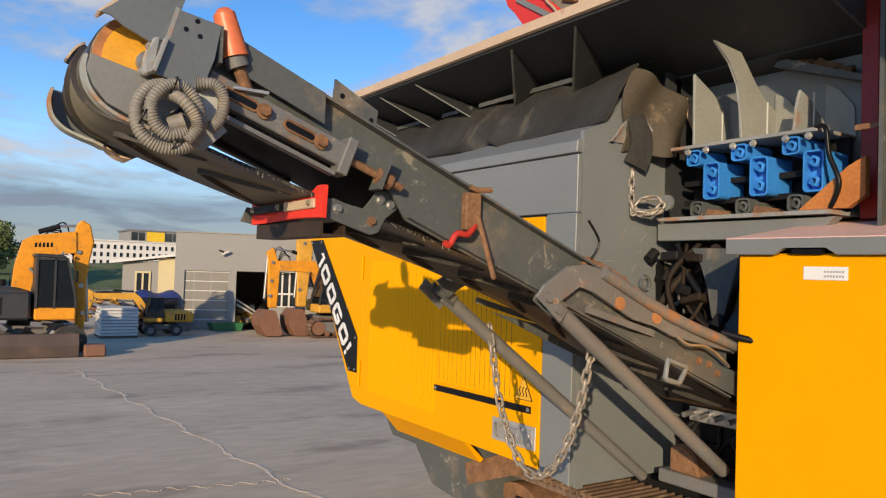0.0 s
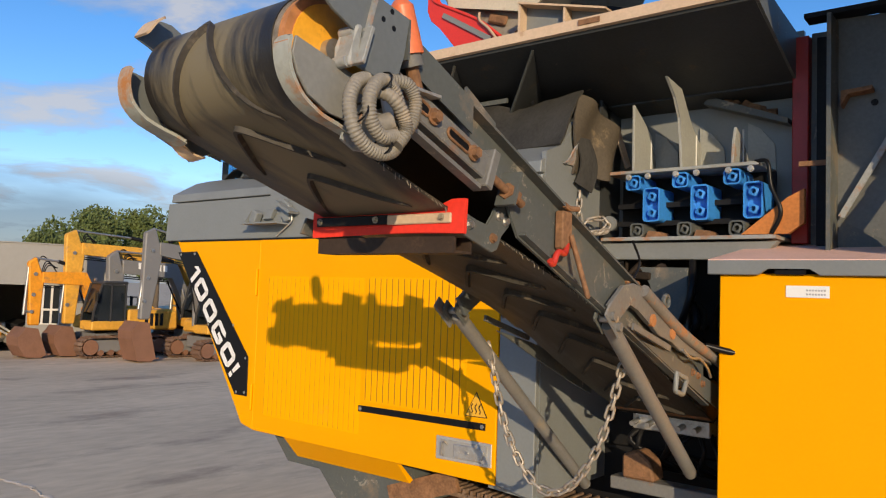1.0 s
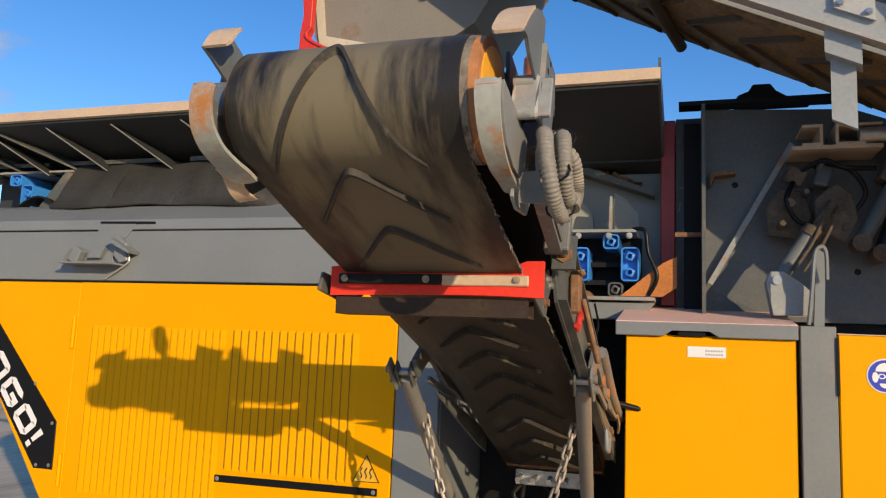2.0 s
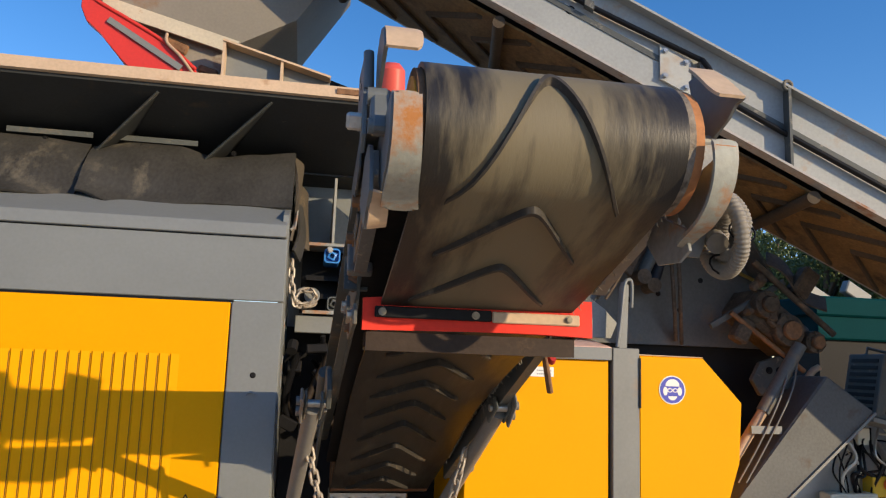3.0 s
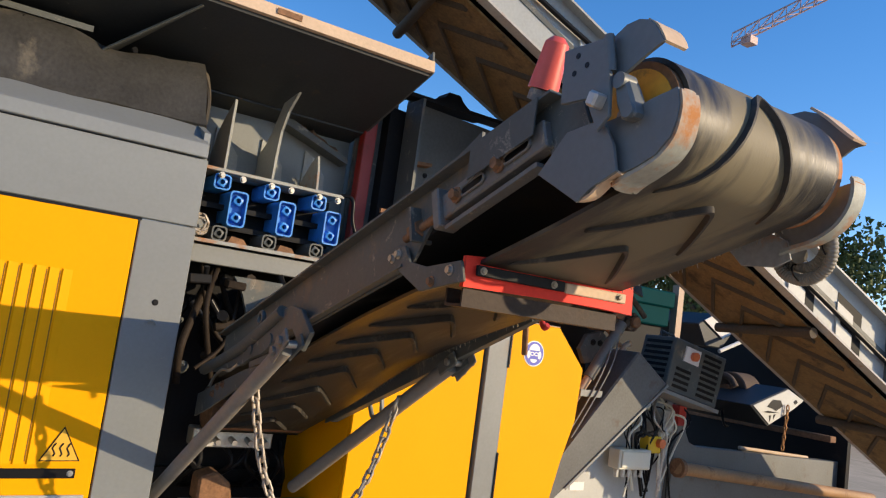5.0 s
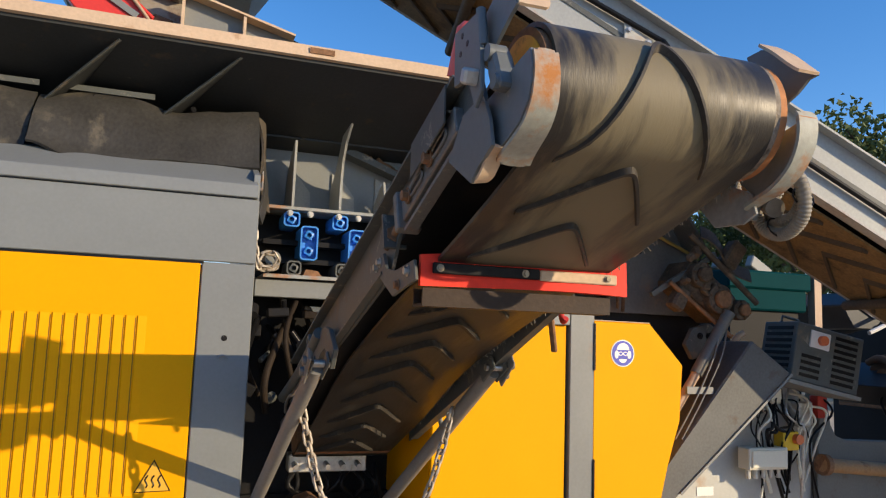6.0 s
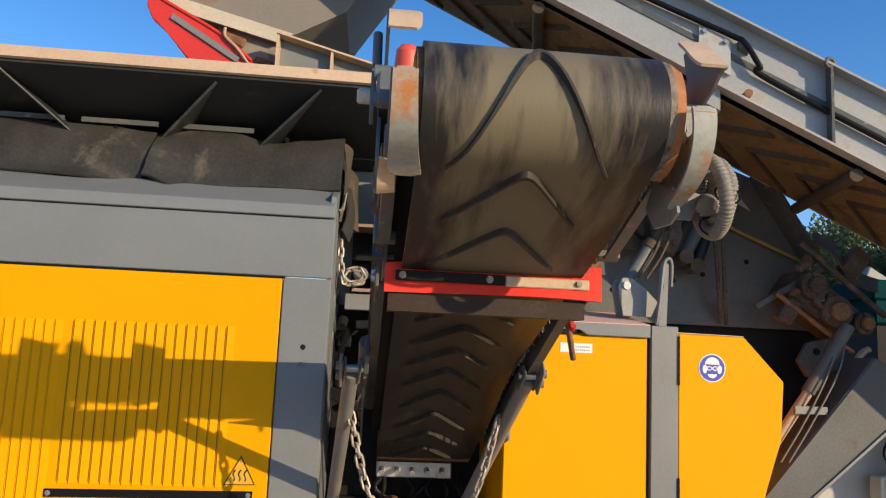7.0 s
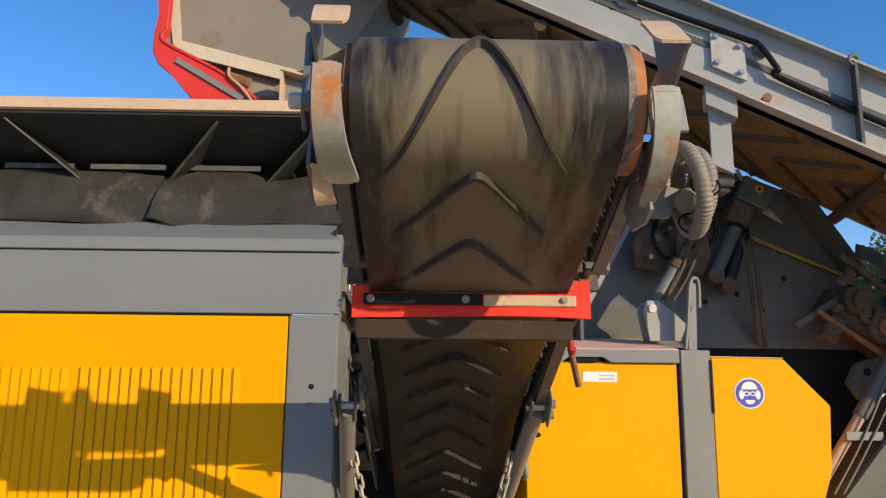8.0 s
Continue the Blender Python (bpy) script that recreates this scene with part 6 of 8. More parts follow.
        part("beacon_bracket", box(nb(), x - 0.04, x + 0.04, y0 - 0.01, y0 + 0.09, z0 - 0.098, z0 - 0.09), M_zinc, b)
    # upright tab plates on the frame
    for x in (XR - 0.03, XL + 0.03):
        tab = part("tab_plate", poly(nb(), [(1.335, ftop(1.335) - 0.03), (1.345, ftop(1.345) + 0.10), (1.50, ftop(1.5) + 0.085), (1.485, ftop(1.485) - 0.03)], "x", x - 0.005, x + 0.005), M_frame, t)
        for hy, hz in ((1.37, ftop(1.37) + 0.06), (1.475, ftop(1.475) + 0.04)):
            part("hole", cyl(nb(), (x - 0.0058, hy, hz), (x + 0.0058, hy, hz), 0.009, 10), M_black, tab)
    # near-black pan standing for the shaded gap between the two runs of the belt
    part("top_pan", poly(nb(), [(1.1, ftop(1.1) - 0.115), (3.3, ftop(3.3) - 0.115), (3.3, ftop(3.3) - 0.125), (1.1, ftop(1.1) - 0.125)], "x", XL + 0.005, XR - 0.005), M_dark, t)
    # belt scraper: red blade on a steel channel
    sc = part("scraper_channel", poly(nb(), [(1.315, 2.335), (1.315, 2.285), (1.40, 2.285), (1.40, 2.335), (1.392, 2.335), (1.392, 2.293), (1.323, 2.293), (1.323, 2.335)], "x", -2.99, -2.41), M_channel, t, "brown-stained steel channel of the belt scraper")
    def blade(u, v):
        x = -3.003 + 0.638 * u
        z = 2.334 + (0.092 + 0.012 * (u - 0.5) ** 2 * 4 * (1 if u > 0.5 else -0.3) + 0.006 * math.sin(9 * u) - 0.02 * max(0, 1 - abs(u - 0.84) * 12)) * v + 0.010 * math.sin(2.2 * u + 0.4) * (1 - v)
        return (x, 1.307 + 0.010 * math.sin(6 * u) * (1 - v), z)
    part("scraper_blade", sheet(nb(), blade, 40, 4, 0.016), M_red, sc, "red polyurethane scraper blade", smooth=30)
    # bar split in two: the dark half paints the shadow across it
    part("clamp_bar", box(nb(), -2.972, -2.655, 1.285, 1.295, 2.372, 2.402), M_dark, sc, "half of the clamp bar darkened as in shadow", bevel=0.003)
    part("clamp_bar", box(nb(), -2.653, -2.405, 1.285, 1.295, 2.370, 2.400), M_rusttan, sc, "tan dusty half of the clamp bar, outside the shadow", bevel=0.003)
    for x in (-2.952, -2.70, -2.438):
        part("clamp_bolt", hexbolt(nb(), (x, 1.285, 2.387), (0, -1, 0), 0.0075, 0.007), M_clamp, sc)
    for x, o, edge, bolts in (
            (-3.024, -1, [(1.285, 2.405), (1.46, 2.385), (1.56, 2.40), (1.60, 2.452), (1.655, 2.450), (1.69, 2.410), (1.62, 2.375), (1.48, 2.315), (1.262, 2.350)], ((1.63, 2.425), (1.42, 2.345), (1.665, 2.412), (1.33, 2.378))),
            (-2.398, 1, [(1.325, 2.400), (1.345, 2.405), (1.40, 2.388), (1.455, 2.376), (1.485, 2.412), (1.495, 2.436), (1.545, 2.445), (1.578, 2.420), (1.575, 2.384), (1.53, 2.352), (1.51, 2.305), (1.482, 2.296), (1.325, 2.342)], ((1.361, 2.372), (1.482, 2.340), (1.513, 2.412), (1.550, 2.398)))):
        br = part("scraper_bracket", poly(nb(), edge, "x", x - 0.005, x + 0.005), M_frame, sc, bevel=0.002)
        for k, p in enumerate(bolts):
            part("bracket_bolt", hexbolt(nb(), (x + o * 0.005, *p), (o, 0, 0), 0.011, 0.010), M_rust if k == 1 else M_steel, br)
    # corrugated hose coiled at the drum's motor side
    def ring(cy, cz, ry, rz, x0, x1, a0, turns):
        n = int(150 * turns)
        return [(x0 + (x1 - x0) * k / n, cy + ry * math.cos(a0 + 2 * math.pi * turns * k / n), cz + rz * math.sin(a0 + 2 * math.pi * turns * k / n)) for k in range(n + 1)]
    XC = -2.254
    def ribbed(pts, r=0.0165):
        return tube(nb(), pts, [r * (1.07, 1.0, 0.90, 1.0)[i % 4] for i in range(len(pts))], 10)
    line = spline([(XC - 0.030, 0.800, 2.650), (XC - 0.02, 0.760, 2.632), (XC - 0.01, 0.731, 2.580), (XC, 0.738, 2.520), (XC + 0.005, 0.775, 2.486), (XC + 0.008, 0.822, 2.478), (XC + 0.005, 0.868, 2.498), (XC, 0.892, 2.550), (XC, 0.878, 2.610), (XC + 0.002, 0.840, 2.645), (XC + 0.012, 0.795, 2.636), (XC + 0.02, 0.762, 2.590), (XC + 0.022, 0.770, 2.540), (XC + 0.022, 0.805, 2.512), (XC + 0.02, 0.850, 2.522)], 26)
    h = part("hose_coil", ribbed(line), M_hose, t, "corrugated grey hose wound into a coil", smooth=70)
    line = spline([(XC - 0.035, 0.790, 2.630), (XC + 0.02, 0.830, 2.610), (XC + 0.03, 0.866, 2.570), (XC + 0.03, 0.874, 2.535), (XC + 0.025, 0.850, 2.500)], 24)
    part("hose_turn", ribbed(line), M_hose, h, smooth=70)
    seg = spline([(XC - 0.035, 0.885, 2.668), (XC - 0.02, 0.930, 2.668), (XC - 0.012, 0.953, 2.632), (XC - 0.012, 0.946, 2.580), (XC - 0.015, 0.920, 2.545)], 26)
    part("hose_loop", ribbed(seg), M_hose, h, smooth=70)
    part("hose_end", cyl(nb(), (XC - 0.01, 0.815, 2.540), (XC + 0.004, 0.850, 2.556), 0.024, 12), M_hose, h, smooth=50)
    for ty_, tz_ in ((0.744, 2.556), (0.824, 2.495), (0.815, 2.642)):
        part("cable_tie", tube(nb(), [(XC + 0.005 + 0.030 * math.cos(a), ty_ + 0.024 * math.sin(a) * 0.4, tz_ + 0.024 * math.sin(a)) for a in [k * math.pi / 6 for k in range(12)]], 0.0025, 5, closed=True), M_black, h)
    # pale cover plate between hose and head plate
    part("cover_plate", poly(nb(), [(0.880, 2.634), (0.928, 2.674), (0.952, 2.655), (0.962, 2.603), (0.929, 2.577), (0.895, 2.59)], "x", -2.318, -2.310), M_pale, t, bevel=0.002)
    # rusty toggle latch with a red hook on the side plate, and its stay on the other side
    x = XR + 0.03
    lt = part("toggle_latch", box(nb(), x - 0.02, x + 0.015, 1.815, 1.88, 2.33, 2.46), M_rust, t, "rusty toggle latch with a red hook", bevel=0.006)
    part("latch_screw", tube(nb(), [(x + 0.01, 1.83, 2.48), (x + 0.012, 1.86, 2.47), (x + 0.012, 1.92, 2.475)], 0.010, 7), M_rust, lt)
    part("latch_lever", beam(nb(), (x + 0.02, 1.86, 2.38), (x + 0.07, 1.90, 2.165), 0.022, 0.016), M_rust, lt, bevel=0.004)
    part("latch_hook", tube(nb(), spline([(x + 0.005, 1.86, 2.35), (x + 0.02, 1.82, 2.315), (x + 0.02, 1.775, 2.315), (x + 0.02, 1.745, 2.275), (x + 0.02, 1.725, 2.285)], 6), 0.011, 8), M_redpaint, lt, smooth=60)
    part("cable_stay", tube(nb(), spline([(x + 0.0, 2.42, ftop(2.42) + 0.02), (x + 0.01, 2.45, ftop(2.45) + 0.10), (x + 0.0, 2.40, ftop(2.4) + 0.16)], 6), 0.005, 6), M_black, t)
    for i in range(5):
        part("clamp_lump", obox(nb(), (0.05, 0.06, 0.035), pose(XR + 0.0, 2.42 + 0.05 * i, ftop(2.42 + 0.05 * i) + 0.012, 20 * i, 13 * i, 7 * i)), M_rust, t, bevel=0.008)
    # looped hose behind the arm on the machine's side
    part("hose_loop", tube(nb(), spline([(XR + 0.12, 3.35, 2.32), (XR + 0.20, 3.42, 2.20), (XR + 0.28, 3.40, 2.02), (XR + 0.22, 3.30, 1.93), (XR + 0.05, 3.20, 1.96)], 10), 0.016, 8), M_black, t, smooth=60)


INWARD = -0.011
M_rustbar = mat("bar_rusting_through_grey", (0.17, 0.16, 0.145), 0.6, var=0.25, bump=0.25, dirt=(0.38, 0.16, 0.055), dirt_amt=0.55, dirt_scale=12)
M_channel = mat("stained_channel_steel", (0.045, 0.030, 0.022), 0.6, var=0.3, bump=0.2, dirt=(0.11, 0.07, 0.045), dirt_amt=0.35, dirt_scale=12, spec=0.2)
M_clamp = mat("dusty_clamp_steel", (0.34, 0.29, 0.21), 0.6, metal=0.2, var=0.3, bump=0.15, dirt=(0.16, 0.13, 0.10), dirt_amt=0.5, dirt_scale=9)
# guard grey, darkened for the left side that lies in shade
M_cheek = mat("guard_grey_paint", (0.13, 0.145, 0.15), 0.45, var=0.12, bump=0.06, dirt=RUST, dirt_amt=0.14, dirt_scale=8, scuff=0.5)
# lighter copy of the guard grey for the sunlit right side
M_cheeklit = mat("sunlit_guard_paint", (0.20, 0.20, 0.185), 0.5, var=0.15, bump=0.06, dirt=(0.34, 0.19, 0.10), dirt_amt=0.25, dirt_scale=8, scuff=0.5)
M_lagging = mat("cracked_lagging", (0.20, 0.165, 0.125), 0.7, var=0.4, scale=30, bump=0.5, dirt=(0.05, 0.04, 0.03), dirt_amt=0.45, dirt_scale=26)
M_thread = mat("frayed_thread", (0.27, 0.24, 0.19), 0.9, var=0.3, bump=0.0)
M_strut = mat("strut_paint", (0.18, 0.175, 0.165), 0.5, var=0.15, bump=0.06, dirt=(0.30, 0.24, 0.16), dirt_amt=0.35, dirt_scale=6)
M_redbeacon = mat("red_plastic", (0.75, 0.10, 0.07), 0.4, var=0.1, bump=0.02)
build_side_conveyor()


def chain(name, pts, label, wire=0.0068, pitch=0.047):
    """A hanging chain: links laid along a line, every other one turned by a quarter."""
    t = thing(name, tuple(pts[0]), label, "chain", "chains on the crusher")
    line = spline(pts, 24)
    acc = [0.0]
    for a, b in zip(line, line[1:]):
        acc.append(acc[-1] + (b - a).length)
    bm = nb()
    half, r = pitch * 0.36, pitch * 0.31
    loop = []
    for k in range(9):
        a = math.pi * k / 8
        loop.append((r * math.cos(a), half + r * math.sin(a), 0))
    for k in range(9):
        a = math.pi + math.pi * k / 8
        loop.append((r * math.cos(a), -half + r * math.sin(a), 0))
    tube(bm, loop, wire, 6, closed=True)
    first = None
    n = int(acc[-1] / pitch)
    rnd = random.Random(5)
    for i in range(n):
        s = (i + 0.5) * pitch
        j = max(k for k in range(len(acc) - 1) if acc[k] <= s)
        f = (s - acc[j]) / max(1e-6, acc[j + 1] - acc[j])
        p = line[j].lerp(line[j + 1], f)
        d = (line[j + 1] - line[j]).normalized()
        m = along(p - d * 0.01, p + d * 0.01, (0.3, 1, 0.2)) @ Matrix.Rotation(radians(90 * (i % 2) + 45 + rnd.uniform(-14, 14)), 4, "Y")
        if first is None:
            first = part("link", bm, M_chain, t, smooth=60)
            first.matrix_basis = m
        else:
            again("link", first, m, t)
    return t


def catenary(a, b, low):
    a, b = Vector(a), Vector(b)
    out = []
    for k in range(9):
        f = k / 8
        p = a.lerp(b, f)
        base = a.z + (b.z - a.z) * f
        sag = (min(a.z, b.z) - low) * (1 - (2 * f - 1) ** 2) ** 0.8
        out.append(Vector((p.x, p.y, base - sag - (base - min(a.z, b.z)) * 0.3 * (4 * f * (1 - f)))))
    return out


chain("safety_chain", catenary((-3.11, 2.515, 1.94), (-2.44, 2.53, 1.90), 1.30), "galvanised safety chain hanging in a loop under the belt")
chain("lashing_chain", [(-3.235, 3.600, 2.80), (-3.228, 3.590, 2.67), (-3.205, 3.590, 2.575), (-3.150, 3.630, 2.548), (-3.095, 3.680, 2.590), (-3.115, 3.680, 2.640), (-3.185, 3.620, 2.628), (-3.205, 3.585, 2.565), (-3.140, 3.630, 2.556), (-3.085, 3.690, 2.575)], "short galvanised chain slung in a knot beside the rack", 0.0075, 0.046)
part("ring_plate", cyl(nb(), (-3.11, 3.74, 2.62), (-3.11, 3.76, 2.62), 0.045, 20), M_palegrey, bpy.data.objects["spring_block_rack"], "grey lug beside the chain")

# ---- return conveyor that rises to the hopper ----
RP = Vector((-1.2, 2.867, 3.614))
RD = Vector((1.0, -0.213, -0.574))
RW = Vector((0.213, 1.0, 0.0)).normalized()


def rc(s, w, h):
    return RP + RD * s + RW * w + Vector((0, 0, h))


def rslab(bm, s0, s1, w0, w1, h0, h1):
    v = [bm.verts.new(rc(s, w, h)) for s in (s0, s1) for w in (w0, w1) for h in (h0, h1)]
    for f in ((0, 1, 3, 2), (4, 6, 7, 5), (0, 4, 5, 1), (2, 3, 7, 6), (0, 2, 6, 4), (1, 5, 7, 3)):
        bm.faces.new([v[i] for i in f])
    return bm


def build_return_conveyor():
    t = thing("return_conveyor", (1.6, 2.0, 1.9), "pale grey return conveyor with a muddy belt, rising to the hopper", "conveyor")
    for w, o in ((0.0, -1), (0.86, 1)):
        web = part("side_frame", rslab(nb(), -2.7, 5.2, w, w + 0.012, 0.0, 0.42), M_web, t, "pale grey painted side frame, rust at the edges")
        a, b = (w - 0.07, w + 0.012) if o < 0 else (w, w + 0.08)
        part("top_flange", rslab(nb(), -2.7, 5.2, a, b, 0.42, 0.434), M_web, web)
        part("bottom_flange", rslab(nb(), -2.7, 5.2, a, b, -0.014, 0.0), M_wear2, web)
        if o < 0:
            part("stripe_groove", rslab(nb(), -2.7, 5.2, -0.006, -0.001, 0.20, 0.235), M_frame, web)
    belt = part("belt", rslab(nb(), -2.8, 5.2, 0.03, 0.83, -0.05, -0.035), M_beltdirt, t, "muddy brown belt underside with chevrons")
    k = 0
    s = -2.5
    while s < 5.0:
        for sg in (-1, 1):
            bm = nb()
            v = []
            for f in (0.0, 1.0):
                for ds, h in ((0, -0.05), (0.005, -0.074), (0.028, -0.074), (0.035, -0.05)):
                    v.append(bm.verts.new(rc(s + 0.30 * f + ds, 0.43 + sg * 0.34 * f, h)))
            for q in range(3):
                bm.faces.new((v[q], v[q + 1], v[q + 5], v[q + 4]))
            bm.faces.new(v[:4]); bm.faces.new(v[4:][::-1])
            part("chevron", bm, M_beltrib, belt)
        s += 0.27
    part("upper_belt", rslab(nb(), -2.7, 5.2, 0.03, 0.83, 0.30, 0.32), M_dark, t)
    for s in (-2.0, -1.0, 0.62, 1.75, 2.8, 3.9):
        part("return_roller", cyl(nb(), rc(s, -0.02, -0.085), rc(s, 0.88, -0.085), 0.035, 14), M_beltrib, t, smooth=40)
    # ribs with lifting lugs on the near side
    for s in (-1.6, 0.49, 2.4):
        rib = part("rib", rslab(nb(), s, s + 0.014, -0.07, 0.0, 0.0, 0.42), M_frame, t)
        c = rc(s + 0.0, -0.06, 0.43)
        part("lug", tube(nb(), [c + Vector((0.024 * math.cos(a), 0, 0.024 * math.sin(a))) for a in [k * math.pi / 8 for k in range(16)]], 0.010, 7, closed=True), M_frame, rib, smooth=60)
    # cable conduit and the bolted plate
    pl = part("bolted_plate", rslab(nb(), -0.150, 0.010, -0.022, -0.006, 0.10, 0.30), M_pale, t, "square plate with four bolts")
    for s, h in ((-0.125, 0.13), (-0.015, 0.13), (-0.125, 0.27), (-0.015, 0.27)):
        part("bolt", hexbolt(nb(), rc(s, -0.022, h), -RW, 0.012, 0.012), M_steel, pl)
    c = part("cable", tube(nb(), spline([rc(-2.2, -0.03, 0.30), rc(-0.7, -0.03, 0.285), rc(-0.02, -0.03, 0.32), rc(0.07, -0.05, 0.31), rc(0.15, -0.05, 0.22), rc(0.22, -0.03, 0.18), rc(1.2, -0.03, 0.17), rc(2.6, -0.03, 0.16)], 8), 0.016, 8), M_black, t, smooth=60)
    for s in (-0.55, 0.05):
        part("cable_clip", rslab(nb(), s, s + 0.05, -0.05, 0.0, 0.27, 0.315), M_frame, c)
    part("stub_pipe", cyl(nb(), rc(0.09, -0.06, 0.035), rc(0.09, 0.0, 0.035), 0.022, 12), M_rust, t)
    part("vent_hole", cyl(nb(), rc(-0.62, -0.0005, 0.22), rc(-0.62, 0.0, 0.22), 0.026, 16), M_black, t)
    # stamped windows low down on the near side
    for s in (1.53, 1.95):
        win = part("frame_window", rslab(nb(), s, s + 0.22, -0.003, 0.0, 0.05, 0.33), M_dark, t)
        tongue = part("window_tongue", rslab(nb(), s - 0.01, s + 0.13, -0.014, -0.003, 0.04, 0.26), M_pale, win)
        part("tongue_slot", rslab(nb(), s + 0.02, s + 0.16, -0.017, -0.014, 0.13, 0.165), M_dark, tongue)
    # strut down to the saddle
    st = part("support_leg", rslab(nb(), -0.17, -0.07, 0.02, 0.06, -0.42, 0.0), M_web, t)
    part("leg_flange", rslab(nb(), -0.19, -0.045, -0.03, 0.08, -0.13, -0.014), M_web, st)
    # head chute over the hopper, face darkened as in shade, with a red belt guard
    ch = part("head_chute", poly(nb(), [(-4.45, 4.30), (-4.40, 4.225), (-3.72, 4.055), (-3.30, 4.30), (-2.95, 4.85), (-4.55, 5.1)], "y", 3.75, 4.6), M_chute, t, "beige-grey discharge chute, rust-stained, darkened as in shade")
    # pale strips paint the sunlight on the chute's border
    part("chute_border", poly(nb(), [(-4.40, 4.222), (-3.72, 4.052), (-3.62, 4.115), (-4.42, 4.315)], "y", 3.735, 3.748), M_chutelit, ch)
    part("chute_border", poly(nb(), [(-4.42, 4.315), (-4.36, 4.30), (-4.45, 5.0), (-4.52, 5.0)], "y", 3.735, 3.748), M_chutelit, ch)
    part("stained_plate", poly(nb(), [(-4.36, 4.22), (-3.68, 4.05), (-3.66, 3.70), (-3.95, 3.70)], "y", 3.80, 3.82), M_stain, ch, "pale plate stained by rust")
    part("rust_lump", obox(nb(), (0.16, 0.03, 0.07), pose(-4.0, 3.785, 4.07, 0, 20, 0)), M_rust, ch, bevel=0.012)
    part("rust_lump", obox(nb(), (0.12, 0.03, 0.05), pose(-3.80, 3.785, 3.93, 0, 15, 0)), M_rust, ch, bevel=0.012)
    red = [(-4.45, 4.75), (-4.49, 4.60), (-4.47, 4.46), (-4.46, 4.40), (-4.485, 4.28), (-4.485, 4.168), (-4.45, 4.09), (-4.366, 4.02), (-4.237, 3.87), (-4.05, 3.72), (-3.75, 3.72), (-3.842, 3.865), (-4.026, 4.01), (-4.219, 4.117), (-4.40, 4.215), (-4.43, 4.26), (-4.405, 4.30), (-4.40, 4.75)]
    gd = part("belt_guard", poly(nb(), red, "y", 3.60, 3.66), M_guardred, ch, "bright red belt guard plate with a rolled lip", bevel=0.004)
    part("guard_lip", tube(nb(), spline([(-4.40, 3.60, 4.31), (-4.437, 3.60, 4.262), (-4.40, 3.60, 4.212), (-4.219, 3.60, 4.117), (-4.026, 3.60, 4.01), (-3.842, 3.60, 3.865)], 6), 0.012, 8), M_guardred, gd, smooth=60)
    part("guard_strip", beam(nb(), (-4.33, 3.592, 4.105), (-3.92, 3.592, 3.86), 0.014, 0.035), M_palegrey, gd)
    part("guard_stay", tube(nb(), spline([(-4.01, 3.58, 4.055), (-4.005, 3.58, 4.0), (-3.93, 3.58, 3.93), (-3.85, 3.58, 3.83)], 5), 0.010, 7), M_tanpipe, gd, smooth=60)
    # pale channel beside it, resting on the hopper's edge
    cn = part("pale_channel", poly(nb(), [(-3.69, 4.045), (-3.08, 3.885), (-3.08, 3.70), (-3.69, 3.70)], "y", 3.66, 3.68), M_palegrey, ch)
    for x in (-3.70, -3.37):
        part("channel_post", box(nb(), x, x + 0.016, 3.58, 3.67, 3.70, 4.05 - 0.262 * (x + 3.69)), M_rusttan, cn)
    part("channel_lip", beam(nb(), (-3.70, 3.62, 4.052), (-3.08, 3.62, 3.89), 0.10, 0.012), M_rusttan, cn)
    part("chute_beam", beam(nb(), (-3.5, 3.9, 4.05), (-2.4, 3.9, 3.72), 0.05, 0.12), M_dark, ch)


M_chutelit = mat("sunlit_chute_edge", (0.52, 0.47, 0.36), 0.6, var=0.15, bump=0.1, dirt=(0.30, 0.16, 0.08), dirt_amt=0.3, dirt_scale=8)
M_stain = mat("rust_stained_plate", (0.24, 0.21, 0.165), 0.65, var=0.2, bump=0.1, dirt=(0.13, 0.055, 0.025), dirt_amt=0.42, dirt_scale=5)
M_guardred = mat("bright_red_paint", (0.62, 0.035, 0.022), 0.45, var=0.12, bump=0.05, dirt=(0.36, 0.06, 0.035), dirt_amt=0.2)
M_rub0 = mat("old_rubber", (0.085, 0.055, 0.036), 0.8, var=0.3, bump=0.2)
M_web = mat("weathered_conveyor_paint", (0.345, 0.36, 0.35), 0.5, var=0.15, bump=0.06, dirt=(0.40, 0.25, 0.13), dirt_amt=0.30, dirt_scale=3, scuff=0.4, scuff_col=(0.46, 0.44, 0.38))
M_wear2 = mat("rust_edged_paint", (0.42, 0.40, 0.37), 0.6, var=0.2, bump=0.15, dirt=(0.36, 0.18, 0.10), dirt_amt=0.45, dirt_scale=7)
M_beltrib = mat("muddy_rib", (0.075, 0.052, 0.030), 0.8, var=0.4, bump=0.3)
M_chute = mat("shaded_chute", (0.21, 0.19, 0.155), 0.6, var=0.12, bump=0.08, dirt=(0.20, 0.10, 0.045), dirt_amt=0.3, dirt_scale=3)
build_return_conveyor()

# ---- front end of the machine beyond the cabinets ----


